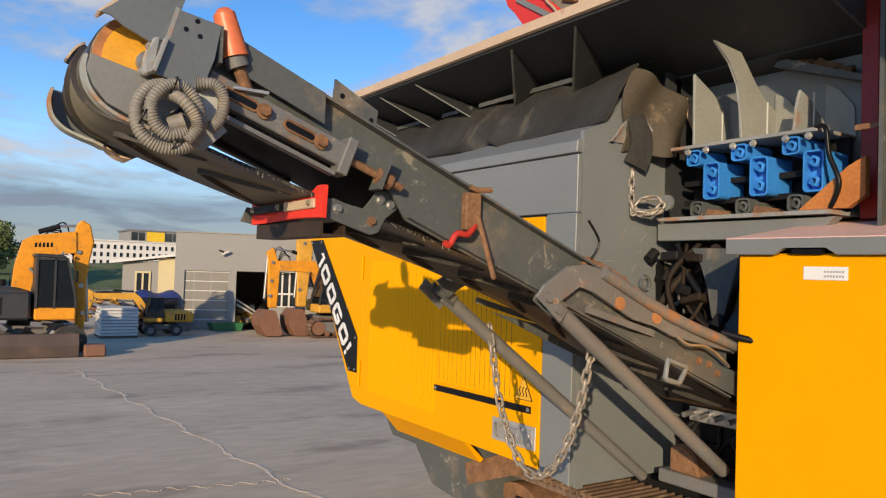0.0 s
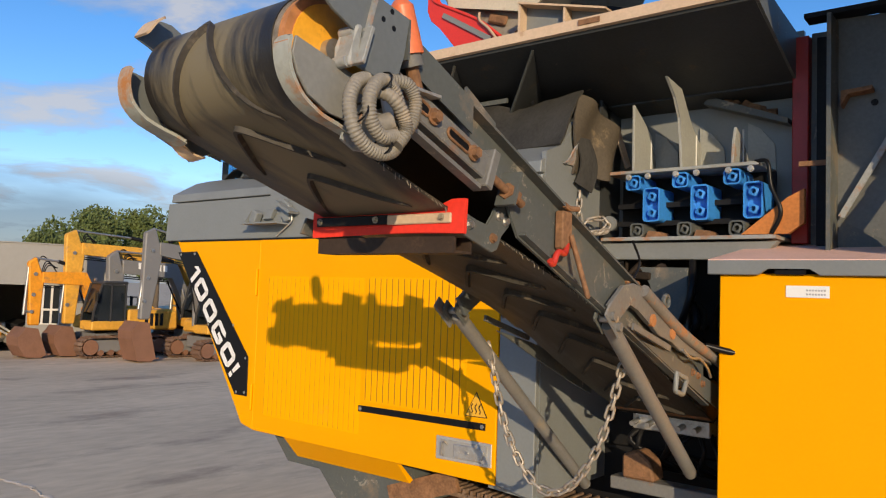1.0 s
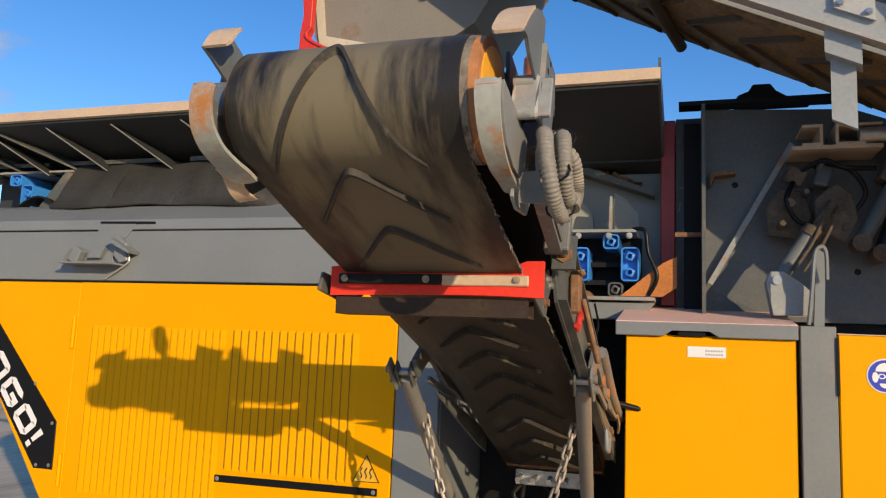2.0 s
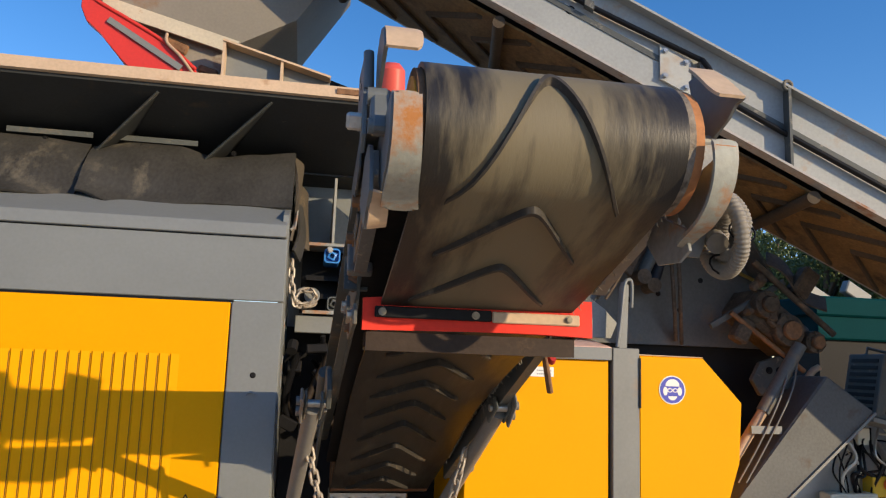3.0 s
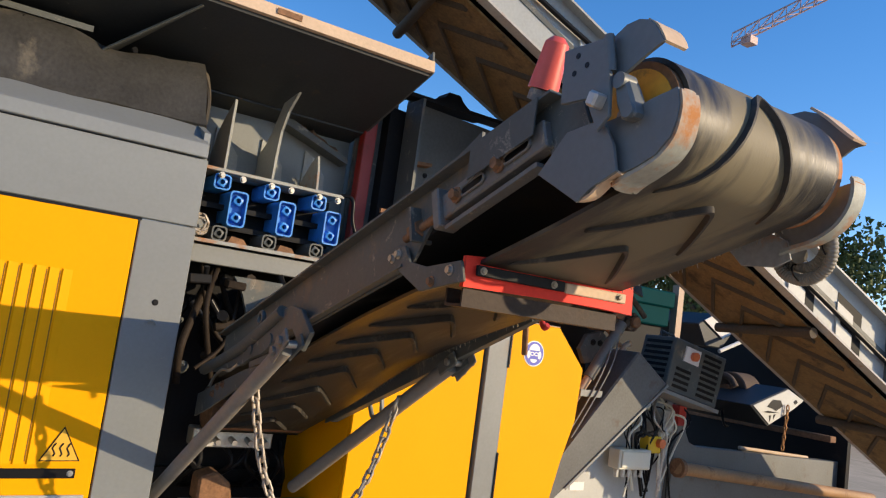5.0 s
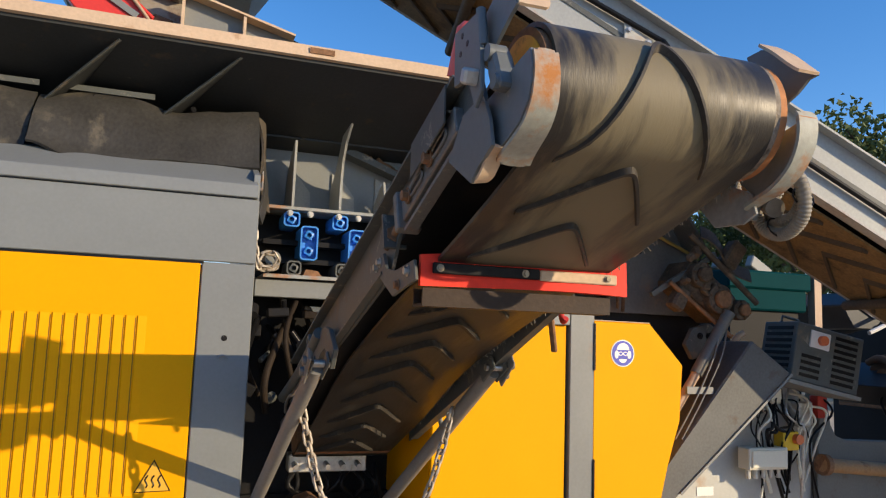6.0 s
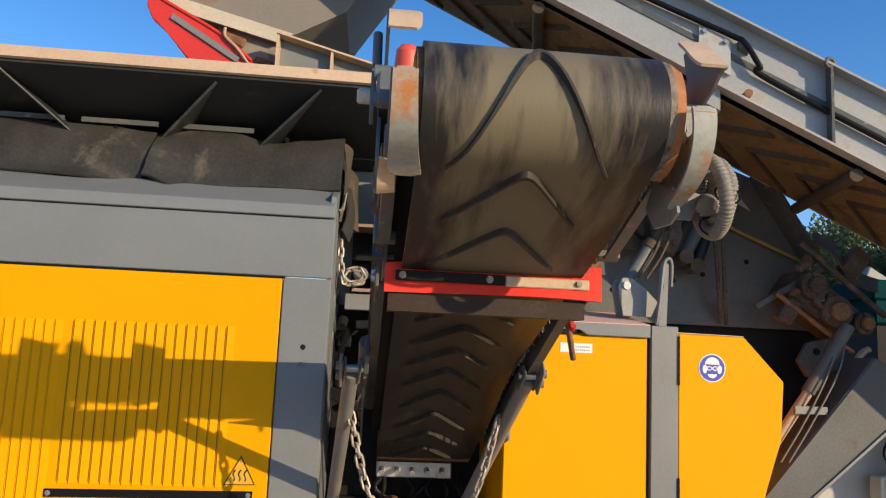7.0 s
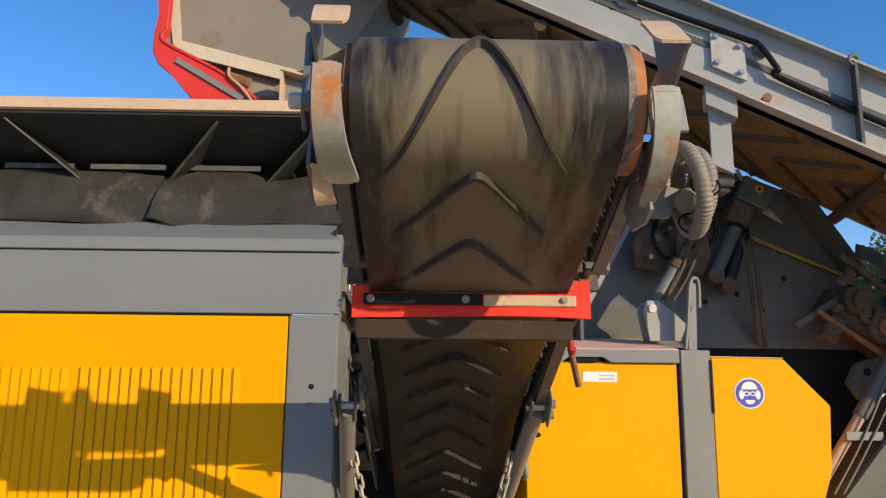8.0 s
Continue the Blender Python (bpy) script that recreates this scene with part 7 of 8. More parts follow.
def build_front_end():
    t = thing("front_frame", (0.0, 3.4, 0.3), "dark grey folding leg beam and frame parts", "frame")
    leg = part("leg_beam", poly(nb(), [(-0.03, 2.26), (0.29, 2.05), (-0.60, 1.305), (-1.25, 0.77), (-1.42, 0.80), (-0.71, 1.45)], "y", 3.40, 3.72), M_legbrown, t, bevel=0.012)
    part("leg_edge", beam(nb(), (0.285, 3.392, 2.045), (-0.60, 3.392, 1.303), 0.012, 0.016), M_palegrey, leg)
    part("leg_lug", poly(nb(), [(-0.30, 2.12), (-0.10, 2.17), (-0.06, 2.30), (-0.16, 2.37), (-0.30, 2.33), (-0.36, 2.22)], "y", 3.66, 3.70), M_frame, leg, bevel=0.004)
    for x in (-0.24, -0.17):
        part("lug_bolt", hexbolt(nb(), (x, 3.66, 2.28), (0, -1, 0), 0.016, 0.012), M_dark, leg)
    part("hose_hook", tube(nb(), spline([(-0.02, 3.62, 2.13), (-0.03, 3.60, 2.20), (0.02, 3.60, 2.28), (0.07, 3.60, 2.31)], 6), 0.022, 8), M_tanpipe, leg, smooth=60)
    # pale cover plate under the beam
    part("cover_plate", poly(nb(), [(-0.85, 0.55), (0.42, 2.02), (0.78, 1.92), (0.98, 1.75), (0.92, 0.5)], "y", 3.86, 3.89), M_pale, t)
    part("label_bar", box(nb(), -0.12, 0.02, 3.855, 3.86, 1.18, 1.24), M_white, t)
    # lower frame with its rounded inner corner, tan pipe before it
    low = [(1.02, 1.80), (1.03, 1.66), (1.08, 1.58), (1.18, 1.545), (3.4, 1.47), (3.4, 0.7), (0.86, 0.7), (0.94, 1.80)]
    part("lower_frame", poly(nb(), low, "y", 3.80, 3.90), M_slate2, t, bevel=0.006)
    part("tan_pipe", cyl(nb(), (0.80, 3.66, 1.405), (3.6, 3.62, 1.17), 0.05, 16), M_pipebrown, t, smooth=40)
    part("pipe_flange", cyl(nb(), (0.80, 3.66, 1.405), (0.84, 3.66, 1.402), 0.075, 16), M_rust, t, smooth=40)
    # added dark wall for the frame's shaded hollow, with the idler roller before it
    part("hollow_backing", box(nb(), 3.3, 3.36, 3.72, 5.9, 0.6, 2.75), M_dark, t)
    part("cross_beam", box(nb(), 3.05, 3.15, 3.75, 5.6, 1.66, 1.72), M_rust, t, bevel=0.006)
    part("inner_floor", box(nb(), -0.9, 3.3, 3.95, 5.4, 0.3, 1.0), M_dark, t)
    w_ = part("idler_roller", cyl(nb(), (2.34, 4.40, 2.0), (2.60, 4.40, 2.0), 0.205, 28), M_rub0, t, "muddy brown idler roller", smooth=40, bevel=0.012)
    part("roller_hub", cyl(nb(), (2.28, 4.40, 2.0), (2.34, 4.40, 2.0), 0.075, 20), M_rust, w_, smooth=40)
    part("roller_guard", tube(nb(), spline([(2.30, 4.56, 2.12), (2.28, 4.45, 2.16), (2.27, 4.34, 2.14), (2.28, 4.28, 2.06)], 5), 0.034, 8), M_rub0, w_, smooth=60)
    # box arm painted dark for its shaded sides and pale for its sunlit end, with torn slots and a hanging chain
    arm = part("box_arm", poly(nb(), [(1.99, 1.93), (2.53, 2.12), (2.82, 2.02), (2.66, 1.93), (2.27, 1.75)], "y", 3.9, 4.85), M_slate, t, "box arm, dark slate as in shade", bevel=0.006)
    part("arm_end", poly(nb(), [(2.02, 1.93), (2.53, 2.11), (2.79, 2.02), (2.63, 1.93), (2.28, 1.77)], "y", 3.888, 3.896), M_pale, arm, "end face of the arm, pale as in sunlight, with cut-outs", bevel=0.002)
    for o_ in ([(2.22, 1.93), (2.30, 2.00), (2.42, 2.00), (2.46, 1.95), (2.36, 1.90), (2.29, 1.92)], [(2.16, 1.88), (2.24, 1.895), (2.42, 1.885), (2.25, 1.875)], [(2.62, 2.00), (2.66, 2.02), (2.69, 2.0), (2.65, 1.975)], [(2.26, 1.85), (2.29, 1.86), (2.28, 1.80)], [(2.33, 1.865), (2.36, 1.87), (2.33, 1.82)]):
        part("cut_out", poly(nb(), o_, "y", 3.884, 3.888), M_black, arm)
    part("pull_handle", tube(nb(), spline([(2.12, 4.28, 1.83), (2.07, 4.25, 1.80), (2.09, 4.22, 1.70), (2.16, 4.24, 1.69)], 5), 0.012, 7), M_black, arm, smooth=60)
    for k in range(9):
        z = 1.935 - 0.045 * k
        x = 2.50 - 0.004 * k
        d = 0.016 if k % 2 else 0.004
        e_ = 0.004 if k % 2 else 0.016
        loop = [(x + d * math.cos(a_), 3.86 + e_ * math.cos(a_), z + 0.032 * math.sin(a_)) for a_ in (i * math.tau / 10 for i in range(10))]
        part("chain_link", tube(nb(), loop, 0.0065, 6, closed=True), M_rustchain, arm, smooth=60)
    # shorter hood beam higher up
    hood = part("slate_hood", poly(nb(), [(2.06, 2.63), (2.30, 2.765), (2.62, 2.605), (2.46, 2.42), (2.2, 2.42)], "y", 4.61, 5.6), M_slate, t, bevel=0.01)
    part("hood_plate", poly(nb(), [(2.13, 2.675), (2.30, 2.755), (2.60, 2.60), (2.43, 2.52)], "y", 4.59, 4.60), M_officewhite, hood)
    part("plate_hole", cyl(nb(), (2.38, 4.585, 2.63), (2.38, 4.59, 2.63), 0.018, 10), M_black, hood)
    part("hood_tube", cyl(nb(), (2.5, 4.75, 2.50), (2.5, 5.6, 2.30), 0.07, 14), M_slate, hood, smooth=40)
    part("white_rod", cyl(nb(), (2.08, 4.35, 2.38), (2.95, 4.35, 2.72), 0.020, 8), M_officewhite, t)
    # lifting ram with two bare pipes beside it
    ram = part("lift_ram", cyl(nb(), (-0.66, 3.50, 1.66), (-0.40, 3.50, 2.03), 0.030, 14), M_tanpipe, t, "dusty lifting ram", smooth=40)
    part("ram_tube", cyl(nb(), (-0.40, 3.50, 2.03), (-0.13, 3.50, 2.44), 0.040, 14), M_bodygrey, ram, smooth=40)
    for k in range(2):
        pts = spline([(-0.62 + .05 * k, 3.42, 1.63), (-0.46 + .05 * k, 3.42, 1.88), (-0.30 + .06 * k, 3.44, 2.16), (-0.2 + .05 * k, 3.5, 2.36)], 6)
        part("hydraulic_line", tube(nb(), pts, 0.006, 7), M_arm, ram, smooth=60)
    part("small_bar", beam(nb(), (-0.52, 3.44, 1.93), (-0.32, 3.44, 1.93), 0.02, 0.045), M_palegrey, t)
    part("tie_rod", cyl(nb(), (1.86, 3.88, 1.55), (2.9, 3.88, 1.49), 0.016, 8), M_rusttan, t)

    g = thing("drive_guard", (0.62, 3.5, 1.88), "dark grey louvred guard box with a rotary isolator switch", "guard box")
    m = pose(0.685, 3.63, 2.155, 0, 11.5, -4)
    def put(bm_):
        bmesh.ops.transform(bm_, matrix=m, verts=bm_.verts[:])
        return bm_
    body = part("guard_body", put(box(nb(), -0.28, 0.28, -0.17, 0.17, -0.20, 0.20)), M_frame, g, bevel=0.006)
    for i in range(8):
        z = -0.165 + i * 0.044
        if z < 0.0:
            part("slot", put(box(nb(), -0.22, -0.06, -0.174, -0.169, z, z + 0.024)), M_black, body)
        part("slot", put(box(nb(), 0.04, 0.23, -0.174, -0.169, z, z + 0.024)), M_black, body)
        part("slot", put(box(nb(), -0.284, -0.279, -0.13, 0.13, z, z + 0.024)), M_black, body)
    sw = part("switch_plate", put(box(nb(), -0.17, -0.01, -0.180, -0.17, 0.05, 0.165)), M_white, body, "white isolator plate")
    part("switch_knob", put(cyl(nb(), (-0.08, -0.21, 0.108), (-0.08, -0.18, 0.108), 0.034, 16)), M_orange, sw, smooth=40)
    part("base_lip", put(box(nb(), -0.31, 0.29, -0.20, 0.17, -0.232, -0.205)), M_palegrey, body)
    part("top_handle", put(tube(nb(), [(-0.24, 0.05, 0.20), (-0.24, 0.05, 0.25), (-0.10, 0.05, 0.25), (-0.10, 0.05, 0.20)], 0.010, 7)), M_frame, body)

    e = thing("junction_box", (0.32, 3.80, 1.45), "cream junction box with cable glands and loose cables", "junction box")
    jb = part("box", box(nb(), 0.18, 0.52, 3.68, 3.80, 1.375, 1.525), M_cream2, e, bevel=0.008)
    for i in range(5):
        x = 0.22 + 0.065 * i
        part("gland", cyl(nb(), (x, 3.74, 1.31), (x, 3.74, 1.375), 0.018, 10), M_zinc, jb)
    part("box_lid", box(nb(), 0.20, 0.50, 3.668, 3.68, 1.39, 1.51), M_cream2, jb, bevel=0.004)
    ys = part("stop_box", box(nb(), 0.50, 0.64, 3.70, 3.80, 1.50, 1.63), M_signyellow2, e, bevel=0.006)
    part("stop_button", cyl(nb(), (0.61, 3.70, 1.58), (0.61, 3.66, 1.58), 0.035, 16), M_orange, ys, smooth=40)
    part("switch_box", box(nb(), 0.44, 0.53, 3.74, 3.82, 1.82, 1.93), M_cream2, e, bevel=0.005)
    part("valve_body", box(nb(), 0.66, 0.80, 3.72, 3.82, 1.66, 1.84), M_zinc, e, bevel=0.012)
    part("lamp_box", box(nb(), 0.86, 0.95, 3.74, 3.82, 1.72, 1.88), M_redpaint, e, bevel=0.004)
    rnd = random.Random(21)
    for i in range(22):
        x = rnd.uniform(0.25, 0.85)
        pts = spline([(x, 3.80, rnd.uniform(1.75, 1.98)), (x + rnd.uniform(-.14, .14), 3.70, rnd.uniform(1.65, 1.85)), (x + rnd.uniform(-.1, .1), 3.72, rnd.uniform(1.5, 1.62)), (x + rnd.uniform(-.05, .12), 3.76, rnd.uniform(1.05, 1.35))], 6)
        part("cable", tube(nb(), pts, rnd.choice((0.006, 0.009, 0.013)), 6), rnd.choice((M_black, M_zinc, M_black, M_black, M_cream2)), e, smooth=60)

    c = thing("teal_container", (1.35, 5.1, 2.2), "teal plastic container on the far side of the machine", "container")
    part("body", box(nb(), 0.93, 1.80, 4.75, 5.45, 2.55, 2.80), M_teal, c, bevel=0.015)
    part("lid", box(nb(), 0.90, 1.83, 4.72, 5.48, 2.74, 2.90), M_teal, c, bevel=0.015)
    part("stand", box(nb(), 0.98, 1.75, 4.80, 5.40, 1.2, 2.55), M_dark, c)
    part("upright", box(nb(), 1.84, 1.92, 4.70, 4.78, 1.2, 2.98), M_tanpipe, c)
    for p in ((2.2, 5.3, 2.86), (1.35, 5.3, 2.96), (1.75, 5.3, 3.0)):
        part("pale_piece", obox(nb(), (0.3, 0.08, 0.12), pose(*p, 0, 25, 10)), M_palegrey, c, bevel=0.01)


M_slate = mat("shaded_slate_paint", (0.030, 0.035, 0.040), 0.5, var=0.2, bump=0.08, spec=0.3, dirt=(0.05, 0.042, 0.034), dirt_amt=0.3)
M_slate2 = mat("scuffed_frame_paint", (0.13, 0.135, 0.13), 0.5, var=0.2, bump=0.1, dirt=(0.12, 0.085, 0.055), dirt_amt=0.35, dirt_scale=5)
M_pipebrown = mat("rust_brown_pipe", (0.34, 0.19, 0.085), 0.65, var=0.25, bump=0.15, dirt=(0.14, 0.07, 0.035), dirt_amt=0.4, dirt_scale=6)
M_legbrown = mat("muddy_leg_paint", (0.105, 0.108, 0.106), 0.55, var=0.25, bump=0.12, spec=0.3, dirt=(0.10, 0.065, 0.04), dirt_amt=0.4, dirt_scale=4)
M_rustchain = mat("rusty_chain", (0.42, 0.20, 0.07), 0.6, metal=0.2, var=0.3, bump=0.15)
M_signyellow2 = mat("stop_box_yellow", (0.72, 0.45, 0.02), 0.45, var=0.05, bump=0.0)
build_front_end()

# ---- yard background: buildings, parked excavators, trees ----


GARAGE = Matrix.Translation((-26.0, 6.5, 0)) @ Euler((0, 0, radians(-21))).to_matrix().to_4x4()


def build_garage():
    t = thing("garage_building", (-27.0, 9.5, 0.0), "long grey rendered workshop with a roller door and flat roof", "building")

    def p(nm, bm, mt, parent=None, lab="", **k):
        bmesh.ops.transform(bm, matrix=GARAGE, verts=bm.verts[:])
        return part(nm, bm, mt, parent or t, lab, **k)
    y1, h = 5.9, 3.22
    doors = [(0.51, 1.93, 0.0, 1.96), (2.18, 3.28, 0.0, 1.98)]
    wins = [(3.46, 4.18, 0.80, 2.02)]
    y = 0.2
    for a, b, lo, hi in doors + wins:
        p("wall", box(nb(), -0.25, 0, y, a, 0, h), M_render)
        p("wall", box(nb(), -0.25, 0, a, b, hi, h), M_render)
        if lo > 0:
            p("wall", box(nb(), -0.25, 0, a, b, 0, lo), M_render)
        y = b
    p("wall", box(nb(), -0.25, 0, y, y1, 0, h), M_render)
    p("side_wall", box(nb(), -8, -0.25, 0.2, 0.45, 0, h), M_render)
    p("side_wall", box(nb(), -8, -0.25, y1 - 0.25, y1, 0, h), M_render)
    p("back_wall", box(nb(), -8.2, -8, 0.2, y1, 0, h), M_render)
    p("roof", box(nb(), -8.3, 0.04, 0.17, y1 + 0.03, h, h + 0.035), M_render)
    a, b, lo, hi = doors[0]
    d = p("sectional_door", box(nb(), -0.16, -0.10, a, b, 0, hi), M_render, None, "sectional door with rows of panes")
    cols = ((0.04, 0.28), (0.33, 0.83), (0.88, 1.38))
    for r in range(5):
        for u0, u1 in cols:
            v = 0.36 + r * 0.318
            p("pane", box(nb(), -0.105, -0.09, a + u0, a + u1, v, v + 0.27), M_pane, d)
    for r in range(6):
        p("door_rail", box(nb(), -0.10, -0.075, a, b, 0.325 + r * 0.318, 0.355 + r * 0.318), M_officewhite, d)
    p("inner_floor", box(nb(), -7, -0.25, 1.9, 3.5, 0.004, 0.01), M_dark)
    rnd = random.Random(31)
    for i in range(34):
        q = (-rnd.uniform(0.5, 2.6), rnd.uniform(2.15, 3.25), rnd.uniform(0.05, 0.75))
        p("stored_part", obox(nb(), (rnd.uniform(.1, .5), rnd.uniform(.1, .5), rnd.uniform(.05, .2)), pose(*q, rnd.uniform(0, 40), rnd.uniform(0, 40), rnd.uniform(0, 90))), rnd.choice((M_excyellow, M_rust, M_dark, M_zinc)))
    p("rail_stack", beam(nb(), (-0.6, 2.1, 1.05), (-0.8, 3.2, 0.35), 0.08, 0.06), M_zinc)
    p("rail_stack", beam(nb(), (-0.5, 2.1, 0.90), (-0.7, 3.2, 0.25), 0.08, 0.06), M_zinc)
    for a, b, lo, hi in wins:
        w = p("window", box(nb(), -0.14, -0.12, a, b, lo, hi), M_glassdark)
        for k in range(4):
            u = a + (b - a) * k / 3
            p("window_bar", box(nb(), -0.12, -0.05, u - 0.03, u + 0.03, lo, hi), M_officewhite, w)
        for v in (lo, lo + 0.45, hi):
            p("window_bar", box(nb(), -0.12, -0.048, a, b, v - 0.03, v + 0.03), M_officewhite, w)
    l = p("wall_lamp", obox(nb(), (0.10, 0.26, 0.05), pose(0.2, 1.80, 2.58, 28, 0, 0)), M_steel)
    p("lamp_arm", cyl(nb(), (0.0, 1.60, 2.66), (0.2, 1.74, 2.61), 0.03, 8), M_dark, l)
    s = thing("site_hut", (-28.0, 5.6, 0.0), "small cream and grey hut with a low pitched roof", "hut")

    def q(nm, bm, mt, parent=None, lab="", **k):
        bmesh.ops.transform(bm, matrix=GARAGE @ Matrix.Translation((0, 0.24, 0)), verts=bm.verts[:])
        return part(nm, bm, mt, parent or s, lab, **k)
    q("wall", box(nb(), -2.6, -0.5, -1.75, -0.02, 0, 2.2), M_render)
    q("corner_panel", box(nb(), -0.5, -0.46, -0.62, -0.02, 0, 2.35), M_cream)
    q("roof", poly(nb(), [(-2.1, 2.12), (0.0, 2.42), (0.0, 2.50), (-2.1, 2.20)], "x", -2.8, -0.2), M_officewhite)
    w = q("window", box(nb(), -0.5, -0.48, -1.32, -0.88, 1.2, 1.85), M_glassdark)
    for y in (-1.32, -1.10, -0.88):
        q("window_bar", box(nb(), -0.485, -0.44, y - 0.03, y + 0.03, 1.2, 1.85), M_cream, w)
    for z in (1.2, 1.85):
        q("window_bar", box(nb(), -0.485, -0.442, -1.35, -0.85, z - 0.03, z + 0.03), M_cream, w)
    f = thing("green_skip", (-25.0, 8.2, 0.0), "low dark green skip tray", "skip")
    part("tray", poly(nb(), [(7.75, 0.02), (8.65, 0.02), (8.7, 0.27), (7.65, 0.27)], "x", -25.4, -24.8), M_green, f)
    bl = thing("oil_drum", (-25.3, 6.6, 0.0), "dark grey oil drum standing by the wall", "drum")
    part("drum", cyl(nb(), (-25.2, 6.85, 0.0), (-25.2, 6.85, 0.62), 0.24, 18), M_excgrey, bl, smooth=40)
    part("drum_ring", cyl(nb(), (-25.2, 6.85, 0.30), (-25.2, 6.85, 0.33), 0.25, 18), M_excgrey, bl, smooth=40)


M_pane = mat("frosted_pane", (0.22, 0.20, 0.17), 0.3, var=0.2, scale=1.0, bump=0.0)
build_garage()


def build_office():
    t = thing("office_block", (-110.0, 24.0, 0.0), "long white office block with rows of windows, far off", "office building")
    x = -105.0
    part("wall", box(nb(), x - 14, x, 10.0, 32.0, 0, 4.75), M_officewhite, t)
    part("roof", box(nb(), x - 14.2, x + 0.2, 9.8, 32.2, 4.75, 4.90), M_officewhite, t)
    for z in (3.75, 2.75, 1.75):
        for i in range(27):
            y = 10.4 + i * 0.8
            part("window", box(nb(), x - 0.1, x + 0.05, y, y + 0.32, z, z + 0.55), M_glassdark, t)
    p = part("penthouse", box(nb(), x - 8, x - 0.5, 20.4, 27.2, 4.90, 6.25), M_render, t)
    part("penthouse_roof", box(nb(), x - 8.2, x - 0.3, 20.2, 28.0, 6.25, 6.45), M_excgrey, p)
    for y in (20.6, 21.5, 25.0, 25.9):
        part("glazing", box(nb(), x - 0.5, x - 0.4, y, y + 0.75, 5.05, 6.1), M_glassdark, p)
    part("yellow_sign", box(nb(), x - 0.4, x - 0.3, 22.5, 24.8, 4.95, 6.2), M_signyellow2, p)


build_office()


def loft(bm, rings):
    vs = [[bm.verts.new(p) for p in r] for r in rings]
    n = len(rings[0])
    for a, b in zip(vs, vs[1:]):
        for j in range(n):
            bm.faces.new((a[j], a[(j + 1) % n], b[(j + 1) % n], b[j]))
    bm.faces.new(vs[0][::-1])
    bm.faces.new(vs[-1])
    return bm


def excavator(name, base, yaw, paint, boomcol, label, wheels=False, boom=None, stick=None, size=1.0, bucket=True, blade=False, logo=None, dipper=None, cabside=1, slim=False, body=None):
    """Excavator facing its own +x; boom and stick are outlines of points (x, z)."""
    t = thing(name, (base[0], base[1], 0.0), label, "excavator", "excavators parked in the yard")
    m = Matrix.Translation((base[0], base[1], 0)) @ Euler((0, 0, radians(yaw))).to_matrix().to_4x4() @ Matrix.Diagonal((size, size * cabside, size, 1))

    def p(nm, bm, mt, parent=None, lab="", **k):
        bmesh.ops.transform(bm, matrix=m, verts=bm.verts[:])
        return part(nm, bm, mt, parent or t, lab, **k)
    if wheels:
        p("chassis", box(nb(), -1.2, 1.2, -0.5, 0.5, 0.45, 0.85), M_excgrey)
        for x in (-0.95, 0.95):
            for y in (-1.05, 1.05):
                w = p("wheel", cyl(nb(), (x, y - 0.2, 0.45), (x, y + 0.2, 0.45), 0.45, 20), M_rub, smooth=40)
                p("rim", cyl(nb(), (x, y - 0.22, 0.45), (x, y + 0.22, 0.45), 0.22, 14), M_excgrey, w)
    else:
        for y in (-1.05, 1.05):
            tr = p("track_frame", poly(nb(), [(-1.45, 0.22), (1.45, 0.22), (1.45, 0.60), (1.1, 0.68), (-1.1, 0.68), (-1.45, 0.60)], "y", y - 0.20, y + 0.20), M_excgrey, None, "muddy crawler track", bevel=0.02)
            bm = nb()
            n_, ra, xe_ = 46, 0.36, 1.42
            per = 4 * xe_ + 2 * math.pi * ra
            for k in range(n_):
                q = k * per / n_
                if q < 2 * xe_:
                    c_, an = (-xe_ + q, 0.42 + ra), 0.0
                elif q < 2 * xe_ + math.pi * ra:
                    an = (q - 2 * xe_) / ra
                    c_ = (xe_ + ra * math.sin(an), 0.42 + ra * math.cos(an))
                elif q < 4 * xe_ + math.pi * ra:
                    an = math.pi
                    c_ = (xe_ - (q - 2 * xe_ - math.pi * ra), 0.42 - ra)
                else:
                    an = math.pi + (q - 4 * xe_ - math.pi * ra) / ra
                    c_ = (-xe_ + ra * math.sin(an), 0.42 + ra * math.cos(an))
                mm = Matrix.Translation((c_[0], y, c_[1])) @ Euler((0, an, 0)).to_matrix().to_4x4()
                obox(bm, (0.145, 0.56, 0.035), mm)
                obox(bm, (0.025, 0.56, 0.06), mm @ Matrix.Translation((0.05, 0, 0.03)))
            p("track_belt", bm, M_exctrack, tr)["kind"] = "stuff"
            for x in (-1.40, 1.40):
                p("sprocket", cyl(nb(), (x, y - 0.24, 0.42), (x, y + 0.24, 0.42), 0.29, 18), M_bucket, tr, smooth=40)
            for x in (-1.0, -0.6, -0.2, 0.2, 0.6, 1.0):
                p("roller", cyl(nb(), (x, y - 0.25, 0.20), (x, y + 0.25, 0.20), 0.11, 12), M_bucket, tr)
        p("chassis", box(nb(), -1.0, 1.0, -0.8, 0.8, 0.45, 0.9), M_excgrey)
    p("turntable", cyl(nb(), (0, 0, 0.85), (0, 0, 1.0), 0.6, 24), M_dark)
    p("upper_body", poly(nb(), [(-1.9, 1.05), (1.0, 1.05), (1.0, 1.5), (-0.4, 1.95), (-1.8, 1.95), (-1.95, 1.6)], "y", -1.15, 0.15), body or paint, bevel=0.05)
